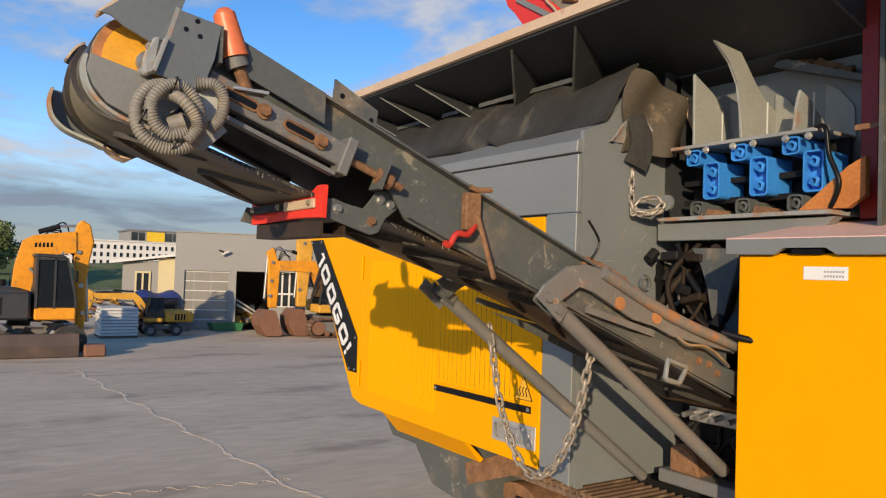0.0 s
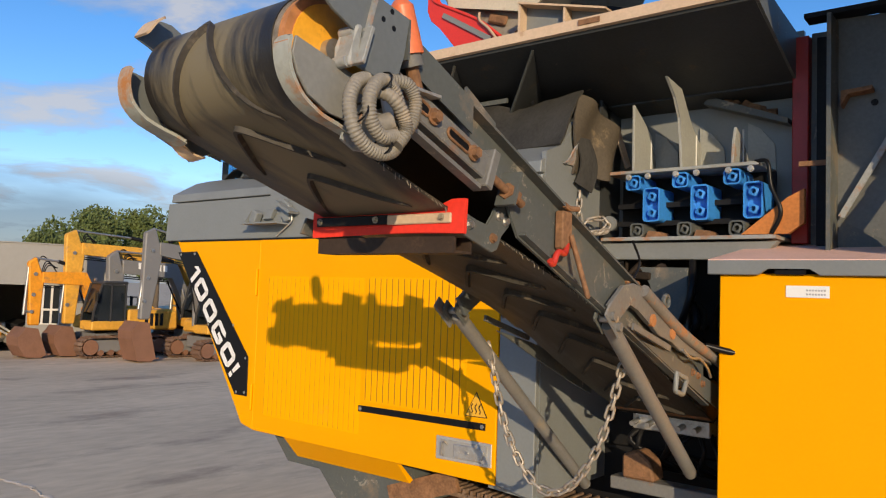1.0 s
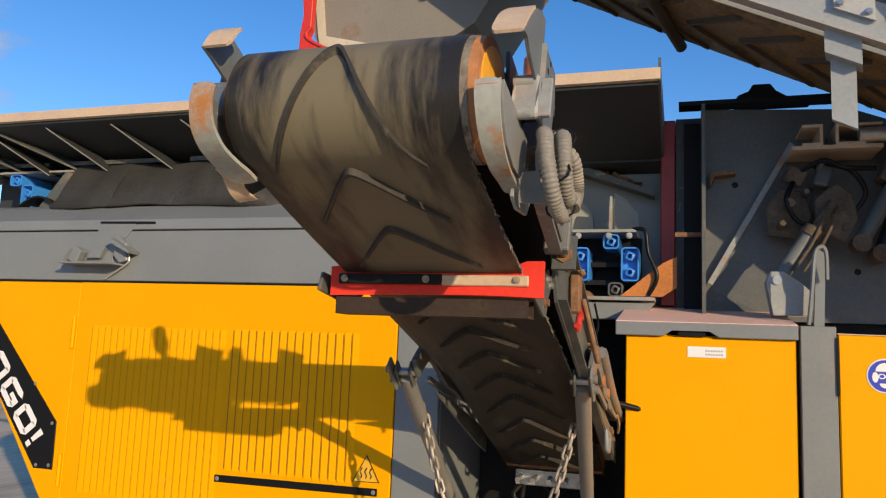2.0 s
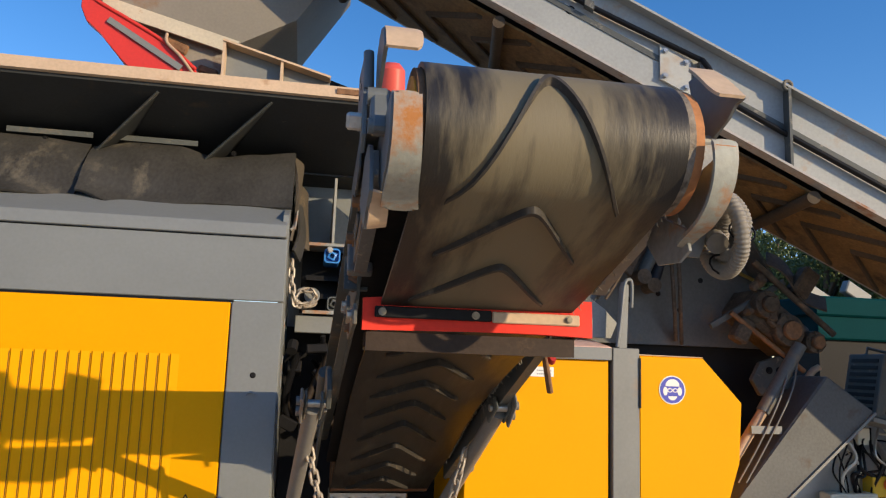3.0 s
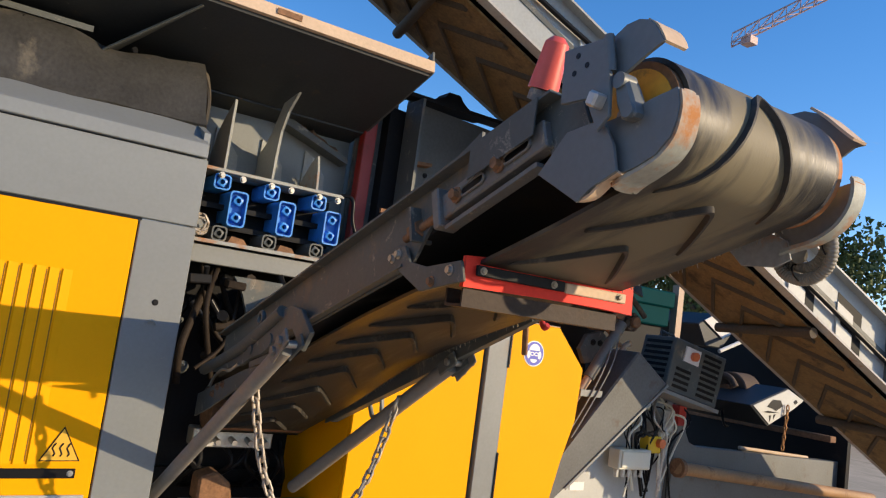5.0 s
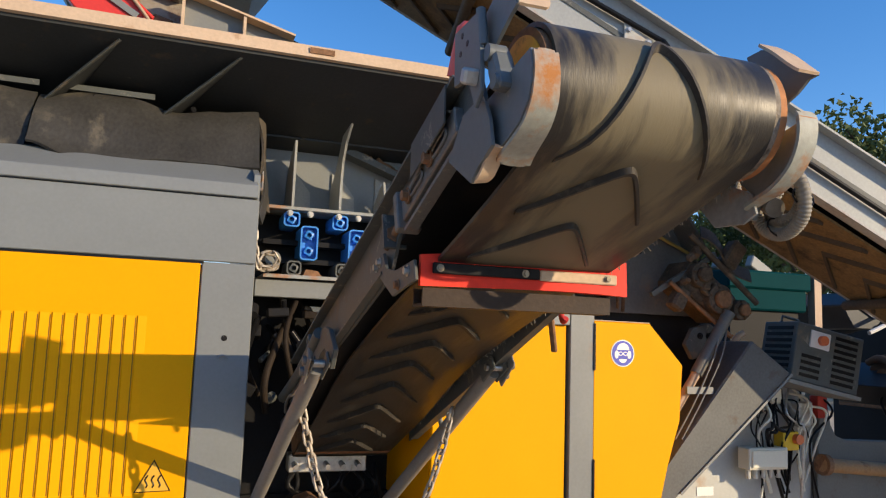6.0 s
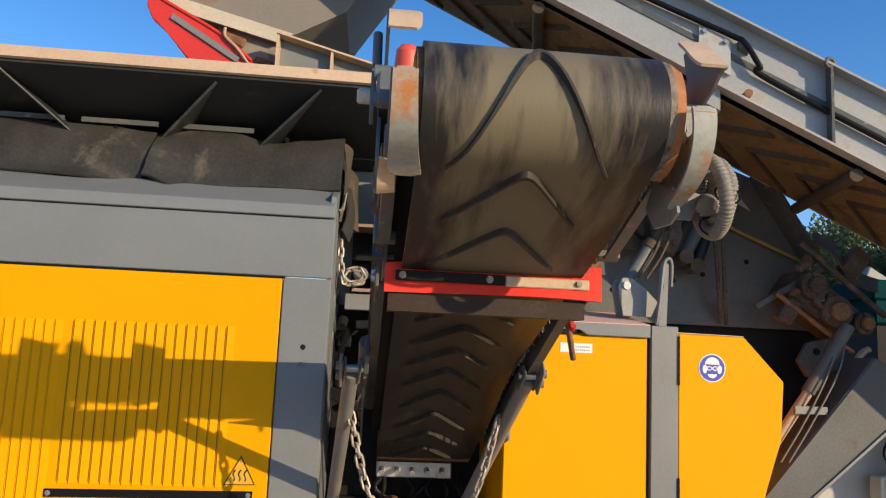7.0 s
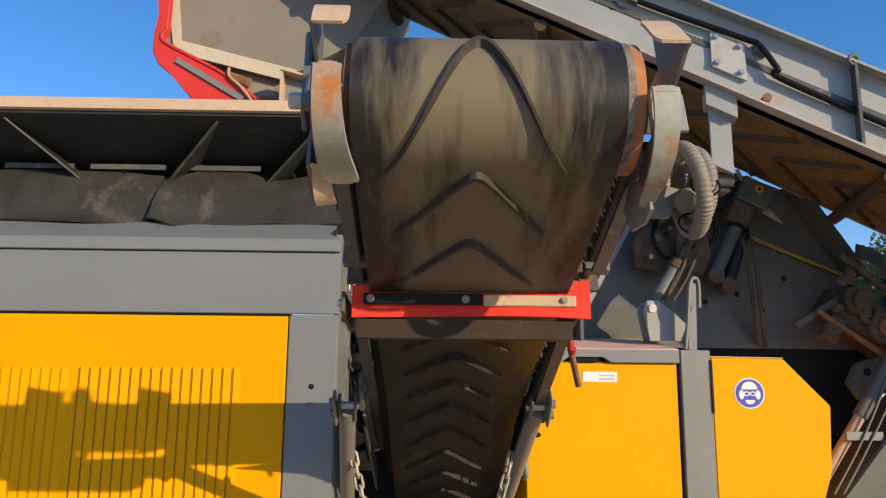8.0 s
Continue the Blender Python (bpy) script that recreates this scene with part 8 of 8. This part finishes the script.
    p("counterweight", poly(nb(), [(-2.3, 1.05), (-1.75, 1.0), (-1.75, 1.9), (-2.25, 1.8)], "y", -1.15, 1.15), body or (M_excgrey if paint != M_excyellow else paint), bevel=0.06)
    # cab: dark frame, separate panes, seat inside
    cx = 1.0 if not slim else 0.80
    ca, cb, cc, cd = (0.0, 1.05), (1.35 * cx, 1.05), (1.30 * cx, 1.75), (1.02 * cx, 2.78)
    cab = p("cab", poly(nb(), [ca, cb, (1.34 * cx, 1.40), (0.0, 1.40)], "y", 0.18, 1.14), paint, None, "glazed operator's cab with a dark frame", bevel=0.03)
    p("cab_roof", poly(nb(), [(-0.05, 2.84), (1.02 * cx, 2.82), (0.90 * cx, 2.93), (-0.02, 2.95)], "y", 0.16, 1.16), M_excframe, cab, bevel=0.03)
    p("seat", box(nb(), 0.25 * cx, 0.50 * cx, 0.45, 0.88, 1.40, 2.25), M_dark, cab, bevel=0.05)
    for y in (0.20, 1.08):
        for q0, q1, w_ in (((0.03, 1.38), (0.03, 2.86), 0.09), ((0.62 * cx, 1.38), (0.62 * cx, 2.86), 0.08), ((1.32 * cx, 1.38), (1.29 * cx, 1.75), 0.08), ((1.29 * cx, 1.74), (1.00 * cx, 2.84), 0.08), ((0.0, 2.80), (1.0 * cx, 2.80), 0.08)):
            p("cab_pillar", beam(nb(), (q0[0], y + 0.02, q0[1]), (q1[0], y + 0.02, q1[1]), 0.055, w_, (0, 1, 0)), M_excframe, cab)
        p("side_pane", poly(nb(), [(0.05, 1.40), (1.30 * cx, 1.40), (1.27 * cx, 1.75), (0.99 * cx, 2.80), (0.05, 2.80)], "y", y + 0.010, y + 0.020), M_cabglass, cab)
    p("front_pane", beam(nb(), (1.285 * cx, 0.66, 1.72), (1.00 * cx, 0.66, 2.80), 0.84, 0.012), M_cabglass, cab)
    p("cab_back", box(nb(), 0.0, 0.03, 0.20, 1.10, 1.40, 2.82), M_excframe, cab)
    p("wiper", tube(nb(), [(1.30 * cx, 0.50, 1.72), (1.17 * cx, 0.70, 2.25)], 0.015, 5), M_black, cab)
    p("mirror", box(nb(), 1.25 * cx, 1.33 * cx, 1.22, 1.40, 2.15, 2.50), M_black, cab, bevel=0.02)
    p("work_lamp", cyl(nb(), (0.90 * cx, 0.40, 2.98), (0.98 * cx, 0.40, 2.98), 0.06, 12), M_steel, cab)
    p("step", box(nb(), 0.2, 0.75, 1.12, 1.26, 0.92, 0.97), M_dark)
    p("air_filter", cyl(nb(), (-0.75, -0.75, 1.95), (-0.75, -0.75, 2.15), 0.13, 12), M_dark, smooth=40)
    p("body_stripe", box(nb(), -1.88, -0.3, -1.162, -1.154, 1.10, 1.18), M_dark)
    p("body_seam", box(nb(), -0.92, -0.90, -1.160, -1.154, 1.18, 1.88), M_dark)
    p("exhaust", cyl(nb(), (-1.1, -0.5, 1.95), (-1.1, -0.5, 2.35), 0.06, 10), M_dark, smooth=40)
    p("hand_rail", tube(nb(), [(-1.7, -1.1, 1.95), (-1.7, -1.1, 2.3), (-0.5, -1.1, 2.3), (-0.5, -1.1, 1.95)], 0.025, 6), M_dark)
    for k in range(4):
        p("hood_vent", box(nb(), -1.6 + 0.22 * k, -1.46 + 0.22 * k, 1.152, 1.158, 1.2, 1.7), M_dark)
        p("hood_vent", box(nb(), -1.6 + 0.22 * k, -1.46 + 0.22 * k, -1.158, -1.152, 1.2, 1.7), M_dark)
    p("side_body", poly(nb(), [(-1.9, 1.05), (-0.1, 1.05), (-0.1, 1.85), (-1.8, 1.85)], "y", 0.15, 1.15), body or paint, bevel=0.05)
    if boom:
        b = p("boom", poly(nb(), boom, "y", -0.30, 0.00), boomcol, None, bevel=0.02)
        for ya, yb in ((-0.335, -0.300), (0.0, 0.035)):
            mid_ = Vector((sum(q[0] for q in boom) / len(boom), sum(q[1] for q in boom) / len(boom)))
            p("boom_side", poly(nb(), [((q[0] - mid_.x) * 0.985 + mid_.x, (q[1] - mid_.y) * 0.985 + mid_.y) for q in boom], "y", ya, yb), boomcol, b)
        knee = max(boom, key=lambda q: q[1] - 0.25 * q[0])
        foot = Vector((0.95, -0.42, 1.30))
        mid = Vector(((knee[0] * 0.6 + boom[0][0] * 0.2 + boom[-1][0] * 0.2), -0.42, knee[1] * 0.72))
        for yy in (-0.42, 0.12):
            f_, m_ = Vector((foot.x, yy, foot.z)), Vector((mid.x, yy, mid.z))
            rm = p("boom_ram", cyl(nb(), f_, f_.lerp(m_, 0.55), 0.085, 12), boomcol, b, smooth=40)
            p("ram_rod", cyl(nb(), f_.lerp(m_, 0.55), m_, 0.045, 10), M_steel, rm, smooth=40)
        for k in range(2):
            p("hydraulic_line", tube(nb(), [(q[0] * 0.98 + 0.02, -0.355, q[1] - 0.10 - 0.07 * k) for q in boom[1:4]], 0.022, 6), M_black, b)
        if logo:
            (lx, lz), ang, ll, lh = logo
            lm = Matrix.Translation((lx, -0.33, lz)) @ Euler((0, radians(-ang), 0)).to_matrix().to_4x4()
            for k in range(5):
                for ya, yb in ((-0.012, -0.004), (0.366, 0.374)):
                    bm = poly(nb(), [(k * ll / 5, 0), (k * ll / 5 + ll / 8, 0), (k * ll / 5 + ll / 7, lh), (k * ll / 5 + 0.02, lh)], "y", ya, yb)
                    bmesh.ops.transform(bm, matrix=lm, verts=bm.verts[:])
                    p("marking_bar", bm, M_white if boomcol == M_excgrey else M_black, b)
    if stick:
        s = p("stick", poly(nb(), stick, "y", -0.28, -0.02), dipper or boomcol, None, bevel=0.03)
        (sx, sz), (ex, ez) = stick[0], min(stick, key=lambda q: q[1] - 0.001 * q[0])
        sr = p("stick_ram", cyl(nb(), (knee[0] + 0.1, -0.15, knee[1] + 0.10), ((knee[0] + stick[0][0]) / 2 + 0.1, -0.15, (knee[1] + stick[0][1]) / 2 + 0.12), 0.075, 12), M_dark, s, smooth=40)
        p("ram_rod", cyl(nb(), ((knee[0] + stick[0][0]) / 2 + 0.1, -0.15, (knee[1] + stick[0][1]) / 2 + 0.12), (stick[0][0] + 0.02, -0.15, stick[0][1] - 0.04), 0.04, 10), M_steel, sr, smooth=40)
        p("bucket_ram", cyl(nb(), (stick[0][0] + 0.22, -0.15, stick[0][1] - 0.35), ((stick[0][0] + ex) / 2 + 0.25, -0.15, ez + 0.4), 0.055, 10), M_steel, s, smooth=40)
        pts = spline([(stick[0][0] - 0.9, -0.34, knee[1] - 0.05), (stick[0][0] - 0.35, -0.36, stick[0][1] + 0.05), (stick[0][0] - 0.1, -0.34, stick[0][1] - 0.6), (ex - 0.1, -0.32, ez + 0.6)], 6)
        p("hose", tube(nb(), pts, 0.022, 6), M_black, s)
        for k in range(3):
            pk = spline([(stick[0][0] - 0.8, -0.30 + .1 * k, knee[1] + 0.12), (stick[0][0] - 0.45, -0.3 + .1 * k, stick[0][1] - 0.15 - .08 * k), (stick[0][0] - 0.25, -0.3 + .1 * k, stick[0][1] - 0.7), (stick[0][0] + 0.02, -0.3 + .1 * k, stick[0][1] - 1.0)], 6)
            p("hose", tube(nb(), pk, 0.02, 6), M_black, s)
        for f in (0.25, 0.55, 0.8):
            q = (stick[0][0] * (1 - f) + ex * f, -0.15, sz * (1 - f) + ez * f)
            p("arm_pin", cyl(nb(), (q[0], -0.33, q[2]), (q[0], 0.03, q[2]), 0.07, 12), M_steel, s, smooth=40)
        if bucket:
            bx, bz = ex, max(ez - 0.1, 0.75)
            prof = [(bx - 0.15, bz), (bx + 0.25, bz + 0.05), (bx + 0.52, bz - 0.30), (bx + 0.50, bz - 0.62), (bx + 0.25, 0.06), (bx - 0.30, 0.03), (bx - 0.52, 0.12), (bx - 0.42, 0.16), (bx - 0.18, 0.14), (bx + 0.12, 0.20), (bx + 0.38, bz - 0.58), (bx + 0.38, bz - 0.32), (bx + 0.15, bz - 0.08)]
            bk = p("bucket", poly(nb(), prof, "y", -0.65, 0.35), M_bucket, None, "rusty digging bucket resting on the ground", bevel=0.015)
            side = [(bx - 0.15, bz), (bx + 0.25, bz + 0.05), (bx + 0.52, bz - 0.30), (bx + 0.50, bz - 0.62), (bx + 0.25, 0.06), (bx - 0.30, 0.03), (bx - 0.5, 0.12)]
            p("bucket_side", poly(nb(), side, "y", -0.67, -0.64), M_bucket, bk)
            p("bucket_side", poly(nb(), side, "y", 0.34, 0.37), M_bucket, bk)
            for k in range(5):
                p("tooth", beam(nb(), (bx - 0.48, -0.57 + 0.21 * k, 0.12), (bx - 0.68, -0.57 + 0.21 * k, 0.14), 0.07, 0.05), M_bucket, bk)
    if blade == "side":
        p("dozer_blade", poly(nb(), [(1.35, 0.04), (1.50, 0.02), (1.56, 0.35), (1.46, 0.68), (1.33, 0.68), (1.40, 0.35)], "x", -1.9, 1.15), M_blade, None, "wide dark brown dozer blade", bevel=0.01)
        p("grab_foot", box(nb(), 1.28, 1.86, 1.10, 1.60, 0.02, 0.36), M_bucket, None, "rusty bucket folded under the stick", bevel=0.03)
        rr = random.Random(4)
        for k in range(14):
            p("axle_part", obox(nb(), (rr.uniform(.1, .4), rr.uniform(.1, .3), rr.uniform(.1, .3)), pose(rr.uniform(-1.6, 1.1), rr.uniform(0.6, 1.2), rr.uniform(0.55, 0.95), rr.uniform(0, 40), rr.uniform(0, 40), 0)), rr.choice((M_dark, M_zinc, M_excgrey)))
    elif blade:
        p("dozer_blade", poly(nb(), [(1.75, 0.08), (1.90, 0.05), (1.95, 0.35), (1.85, 0.62), (1.72, 0.62), (1.80, 0.35)], "y", -1.25, 1.25), M_bucket, None, "rusty dozer blade", bevel=0.01)
    return t


M_blade = mat("worn_blade_paint", (0.085, 0.058, 0.046), 0.7, var=0.3, scale=2, bump=0.2, dirt=(0.16, 0.10, 0.07), dirt_amt=0.4, dirt_scale=2)
M_excframe = mat("cab_frame_and_shade_paint", (0.035, 0.035, 0.035), 0.5, var=0.2, bump=0.03)
M_cabglass = mat("cab_glass", (0.012, 0.016, 0.020), 0.06, var=0.1, bump=0.0, spec=0.6)
M_exctrack = mat("muddy_track_steel", (0.15, 0.085, 0.055), 0.8, var=0.4, scale=3, bump=0.3, dirt=(0.30, 0.20, 0.13), dirt_amt=0.4, dirt_scale=2)
M_rub = mat("tyre_rubber", (0.03, 0.028, 0.026), 0.8, var=0.2, bump=0.2, dirt=(0.2, 0.16, 0.12), dirt_amt=0.4)
# near-black body: the shadow beside the boom put into its paint
excavator("wheeled_excavator", (-20.0, 2.03), 90, M_excorange, M_excorange, "orange wheeled excavator with a folded boom and a wide blade", True,
          [(-0.48, 1.20), (-0.53, 1.74), (-0.47, 2.58), (-0.28, 3.34), (0.03, 3.50), (0.60, 3.59), (1.14, 3.67), (1.17, 3.01), (0.63, 2.95), (0.21, 2.84), (0.08, 2.51), (-0.04, 1.75), (-0.06, 1.20)],
          [(1.15, 3.88), (1.30, 4.03), (1.53, 3.90), (1.66, 3.35), (1.56, 2.82), (1.48, 2.12), (1.48, 0.50), (1.26, 0.50), (1.13, 2.63), (1.09, 3.49)], 0.78, False, "side", ((0.02, 3.14), 3, 0.52, 0.13), cabside=-1, slim=True, body=M_excframe)
# scaled to 0.39 and placed to fit the camera's view
excavator("wheeled_excavator", (-24.0, 5.85), -90, M_excyellow, M_excyellow, "yellow wheeled excavator, scaled down to fit the view, beside a stack of white panels", True,
          [(0.6, 1.5), (1.0, 1.3), (2.0, 2.72), (4.7, 2.80), (4.9, 3.18), (1.9, 3.22), (1.5, 2.9)], [(4.85, 3.35), (5.2, 3.15), (5.85, 0.6), (5.6, 0.4), (4.75, 2.7)], 0.39, False, False)
excavator("tracked_excavator", (-22.75, 11.1), -90, M_excyellow, M_excorange, "orange tracked excavator with its rusty bucket on the ground", False,
          [(0.2, 1.55), (0.6, 1.3), (1.2, 2.75), (2.75, 2.8), (2.75, 3.2), (1.1, 3.25)], [(2.98, 3.75), (3.25, 3.55), (3.10, 1.2), (2.75, 1.2), (2.66, 2.9)], 0.74)
excavator("tracked_excavator", (-22.75, 15.1), -90, M_excyellow, M_excyellow, "yellow tracked excavator with a long boom stretched over the others", False,
          [(0.5, 1.6), (0.8, 1.3), (2.4, 3.75), (6.75, 3.95), (6.75, 4.4), (2.2, 4.35)], [(6.95, 4.9), (7.35, 4.7), (7.25, 1.25), (6.85, 1.25), (6.6, 3.9)], 0.74)
excavator("tracked_excavator", (-22.4, 14.17), -90, M_excyellow, M_excgrey, "yellow tracked excavator with a grey boom and white marking", False,
          [(0.5, 1.55), (0.8, 1.3), (1.7, 2.95), (3.75, 3.05), (3.75, 3.55), (1.5, 3.5)], [(3.95, 3.9), (4.3, 3.65), (4.15, 0.75), (3.75, 0.75), (3.65, 3.0)], 0.795, False, False, ((1.95, 3.17), 3, 1.3, 0.24))
excavator("tracked_excavator", (-20.4, 13.25), -90, M_excyellow, M_excgrey, "large yellow tracked excavator with a raised grey boom and rusty bucket", False,
          [(0.5, 1.45), (0.8, 1.2), (1.4, 3.9), (2.9, 4.1), (2.9, 4.6), (1.1, 4.5)], [(3.1, 5.15), (3.5, 4.95), (3.55, 1.6), (3.15, 1.6), (2.75, 4.1)], 0.72, True, False)
excavator("tracked_excavator", (-23.6, 17.0), -90, M_excyellow, M_excyellow, "yellow tracked excavator with a brown bucket", False,
          [(0.5, 1.35), (0.8, 1.1), (1.5, 3.0), (3.4, 3.2), (3.4, 3.6), (1.2, 3.5)], [(3.6, 3.9), (3.9, 3.7), (3.8, 1.15), (3.5, 1.15), (3.25, 3.2)], 0.85, True, False)


def build_yard_clutter():
    t = thing("panel_stack", (-23.4, 4.6, 0.0), "stack of white panels lying on the yard", "panel stack")
    for i in range(9):
        part("panel", box(nb(), -24.2, -23.2, 4.05 + 0.02 * (i % 3), 5.05 + 0.02 * (i % 2), 0.06 + 0.09 * i, 0.135 + 0.09 * i), M_officewhite, t, bevel=0.01)
    part("pallet", box(nb(), -24.2, -23.2, 4.05, 5.05, 0.0, 0.055), M_bark, t)
    c = thing("scrap_heap", (-26.5, 4.8, 0.0), "heap of pipes, beams and rusty scrap", "scrap heap")
    rnd = random.Random(9)
    for i in range(46):
        q = Vector((-26.0 + rnd.uniform(-1.2, 1.0), 4.6 + rnd.uniform(-1.6, 1.4), 0))
        q.z = max(0.1, 1.35 - 0.75 * abs(q.y - 4.6)) * rnd.uniform(0.3, 1.0)
        part("scrap_piece", obox(nb(), (rnd.uniform(.06, .16), rnd.uniform(.5, 1.5), rnd.uniform(.05, .12)), pose(*q, rnd.uniform(-30, 30), rnd.uniform(-20, 20), rnd.uniform(-60, 60))), rnd.choice((M_rust, M_zinc, M_bucket, M_dark, M_excyellow, M_tanpipe)), c)
    d = thing("blue_tarpaulin", (-26.4, 6.0, 0.0), "dark blue tarpaulin over crates by the hut", "tarpaulin")
    part("sheet", sheet(nb(), lambda u, v: (-25.6 - 1.0 * u, 5.55 + 1.25 * v, 1.22 + 0.06 * math.sin(9 * v) - 0.30 * (2 * u - 1) ** 2), 6, 12, 0.03), M_navyblue, d, smooth=60)
    part("crate", box(nb(), -26.5, -25.6, 5.6, 6.75, 0, 1.05), M_dark, d)


M_navyblue = mat("blue_tarp", (0.02, 0.04, 0.16), 0.5, var=0.2, bump=0.1)
build_yard_clutter()


def tree(name, base, h, w, seed, label, pine=False, leaves=900, size=0.3):
    """A trunk with limbs and a crown of many small leaf clumps."""
    t = thing(name, base, label, "tree", "trees round the yard")
    rnd = random.Random(seed)
    b = Vector(base)
    bm = nb()
    tube(bm, spline([b, b + Vector((rnd.uniform(-.2, .2), rnd.uniform(-.2, .2), h * 0.35)), b + Vector((rnd.uniform(-.3, .3), rnd.uniform(-.3, .3), h * 0.9))], 5), [h * 0.03 * (1 - 0.85 * k / 10) for k in range(11)], 8)
    limbs = []
    for k in range(9 if not pine else 0):
        a = rnd.uniform(0, 6.28)
        z = h * rnd.uniform(0.25, 0.6)
        e = b + Vector((math.cos(a) * w * rnd.uniform(.25, .45), math.sin(a) * w * rnd.uniform(.25, .45), z + h * rnd.uniform(.12, .3)))
        limbs.append(e)
        tube(bm, [b + Vector((0, 0, z)), (b + Vector((0, 0, z))).lerp(e, .5) + Vector((0, 0, h * .03)), e], [h * .012, h * .009, h * .004], 6)
    part("trunk", bm, M_bark, t, smooth=60)
    bm = nb()
    clumps = []
    if pine:
        for k in range(leaves):
            f = rnd.random() ** 0.8
            r = w * 0.5 * (1 - f) * rnd.uniform(0.5, 1.1) * (0.75 + 0.35 * math.sin(f * 40))
            a = rnd.uniform(0, 6.28)
            clumps.append(b + Vector((r * math.cos(a), r * math.sin(a), h * (0.08 + 0.92 * f) - r * 0.25)))
    else:
        cen = [b + Vector((rnd.gauss(0, w * .24), rnd.gauss(0, w * .24), h * rnd.uniform(.38, .88))) for _ in range(16)] + limbs
        for k in range(leaves):
            c = rnd.choice(cen)
            d = Vector((rnd.gauss(0, 1), rnd.gauss(0, 1), rnd.gauss(0, .8))).normalized() * w * 0.17 * rnd.uniform(.55, 1.1)
            clumps.append(c + d)
    for c in clumps:
        s = size * rnd.uniform(.6, 1.3)
        q = Euler((rnd.uniform(0, 6), rnd.uniform(0, 6), rnd.uniform(0, 6))).to_matrix()
        v = [bm.verts.new(c + q @ Vector(o) * s) for o in ((1, 0, 0), (-.4, .75, .15), (-.5, -.7, .1), (.1, .1, .7))]
        for f in ((0, 1, 2), (0, 1, 3), (1, 2, 3), (0, 2, 3)):
            bm.faces.new([v[i] for i in f])
    part("crown", bm, M_pine if pine else M_leaf, t)


def build_trees():
    rnd = random.Random(77)
    for i, (y, h) in enumerate(((20.9, 5.3), (23.0, 6.8), (25.2, 7.6), (27.4, 7.5), (30.4, 7.0), (33.6, 7.2), (37.0, 7.4), (41.0, 7.4))):
        tree("broadleaf_tree", (-48 + rnd.uniform(-2, 2), y, 0), h, rnd.uniform(3.8, 4.8), 100 + i, "leafy green tree behind the workshop", leaves=8000, size=0.115)
    for i in range(2):
        tree("broadleaf_tree", (-52 + 2 * i, 0.6 + 1.2 * i, 0), 4.6, 3.5, 140 + i, "leafy tree at the edge of the yard", leaves=5000, size=0.115)
    for i in range(11):
        tree("conifer", (36 + rnd.uniform(-5, 7), 8.0 + i * 2.9 + rnd.uniform(-1, 1), 0), rnd.uniform(10.0, 14.5), rnd.uniform(4.5, 6), 200 + i, "tall dark conifer at the edge of the yard", True, 4200, 0.26)
    for i in range(10):
        tree("broadleaf_tree", (25 + rnd.uniform(-3, 3), 18 + i * 3.6, 0), rnd.uniform(10.5, 13.0), 7.0, 300 + i, "leafy green tree beyond the crusher", leaves=5000, size=0.16)
    # grassy bank below the office block
    bm = nb()
    sheet(bm, lambda u, v: (-62 + 10 * v, -10 + 26 * u, 0.0 + 2.2 * (1 - v) ** 1.2 + 0.3 * math.sin(7 * u + 3 * v)), 30, 6, 0.05)
    tagged(part("grass_bank", bm, M_grass, None), "grassy bank below the office block", "bank", kind="structure")


build_trees()


M_cranered = mat("pale_crane_red", (0.50, 0.34, 0.31), 0.6, var=0.1, bump=0.02)


def build_crane():
    t = thing("tower_crane", (95.0, 75.0, 0.0), "red lattice jib of a tower crane, far off", "crane")
    a, b = Vector((60, 50.6, 36.5)), Vector((72, 34.0, 48.0))
    d = (b - a).normalized()
    s = d.cross(Vector((0, 0, 1))).normalized() * 0.6
    u = Vector((0, 0, 1.3))
    n = 16
    for off in (s, -s, u):
        part("chord", cyl(nb(), a + off, b + off, 0.09, 6), M_cranered, t)
    bm = nb()
    for k in range(n):
        p, q = a.lerp(b, k / n), a.lerp(b, (k + 1) / n)
        for m1, m2 in ((s, u), (-s, u), (s, -s)):
            cyl(bm, p + m1, q + m2, 0.05, 5)
            cyl(bm, p + m2, p + m1, 0.05, 5)
    part("lattice", bm, M_cranered, t)
    part("trolley", obox(nb(), (1.2, 1.2, 0.8), Matrix.Translation(a + d * 2 - Vector((0, 0, .6)))), M_cranered, t)
    part("mast", box(nb(), 90.5, 92.0, 0.5, 2.0, 0, 52), M_cranered, t)
    part("jib_root", cyl(nb(), b, (91.2, 1.2, 50), 0.4, 8), M_cranered, t)


build_crane()
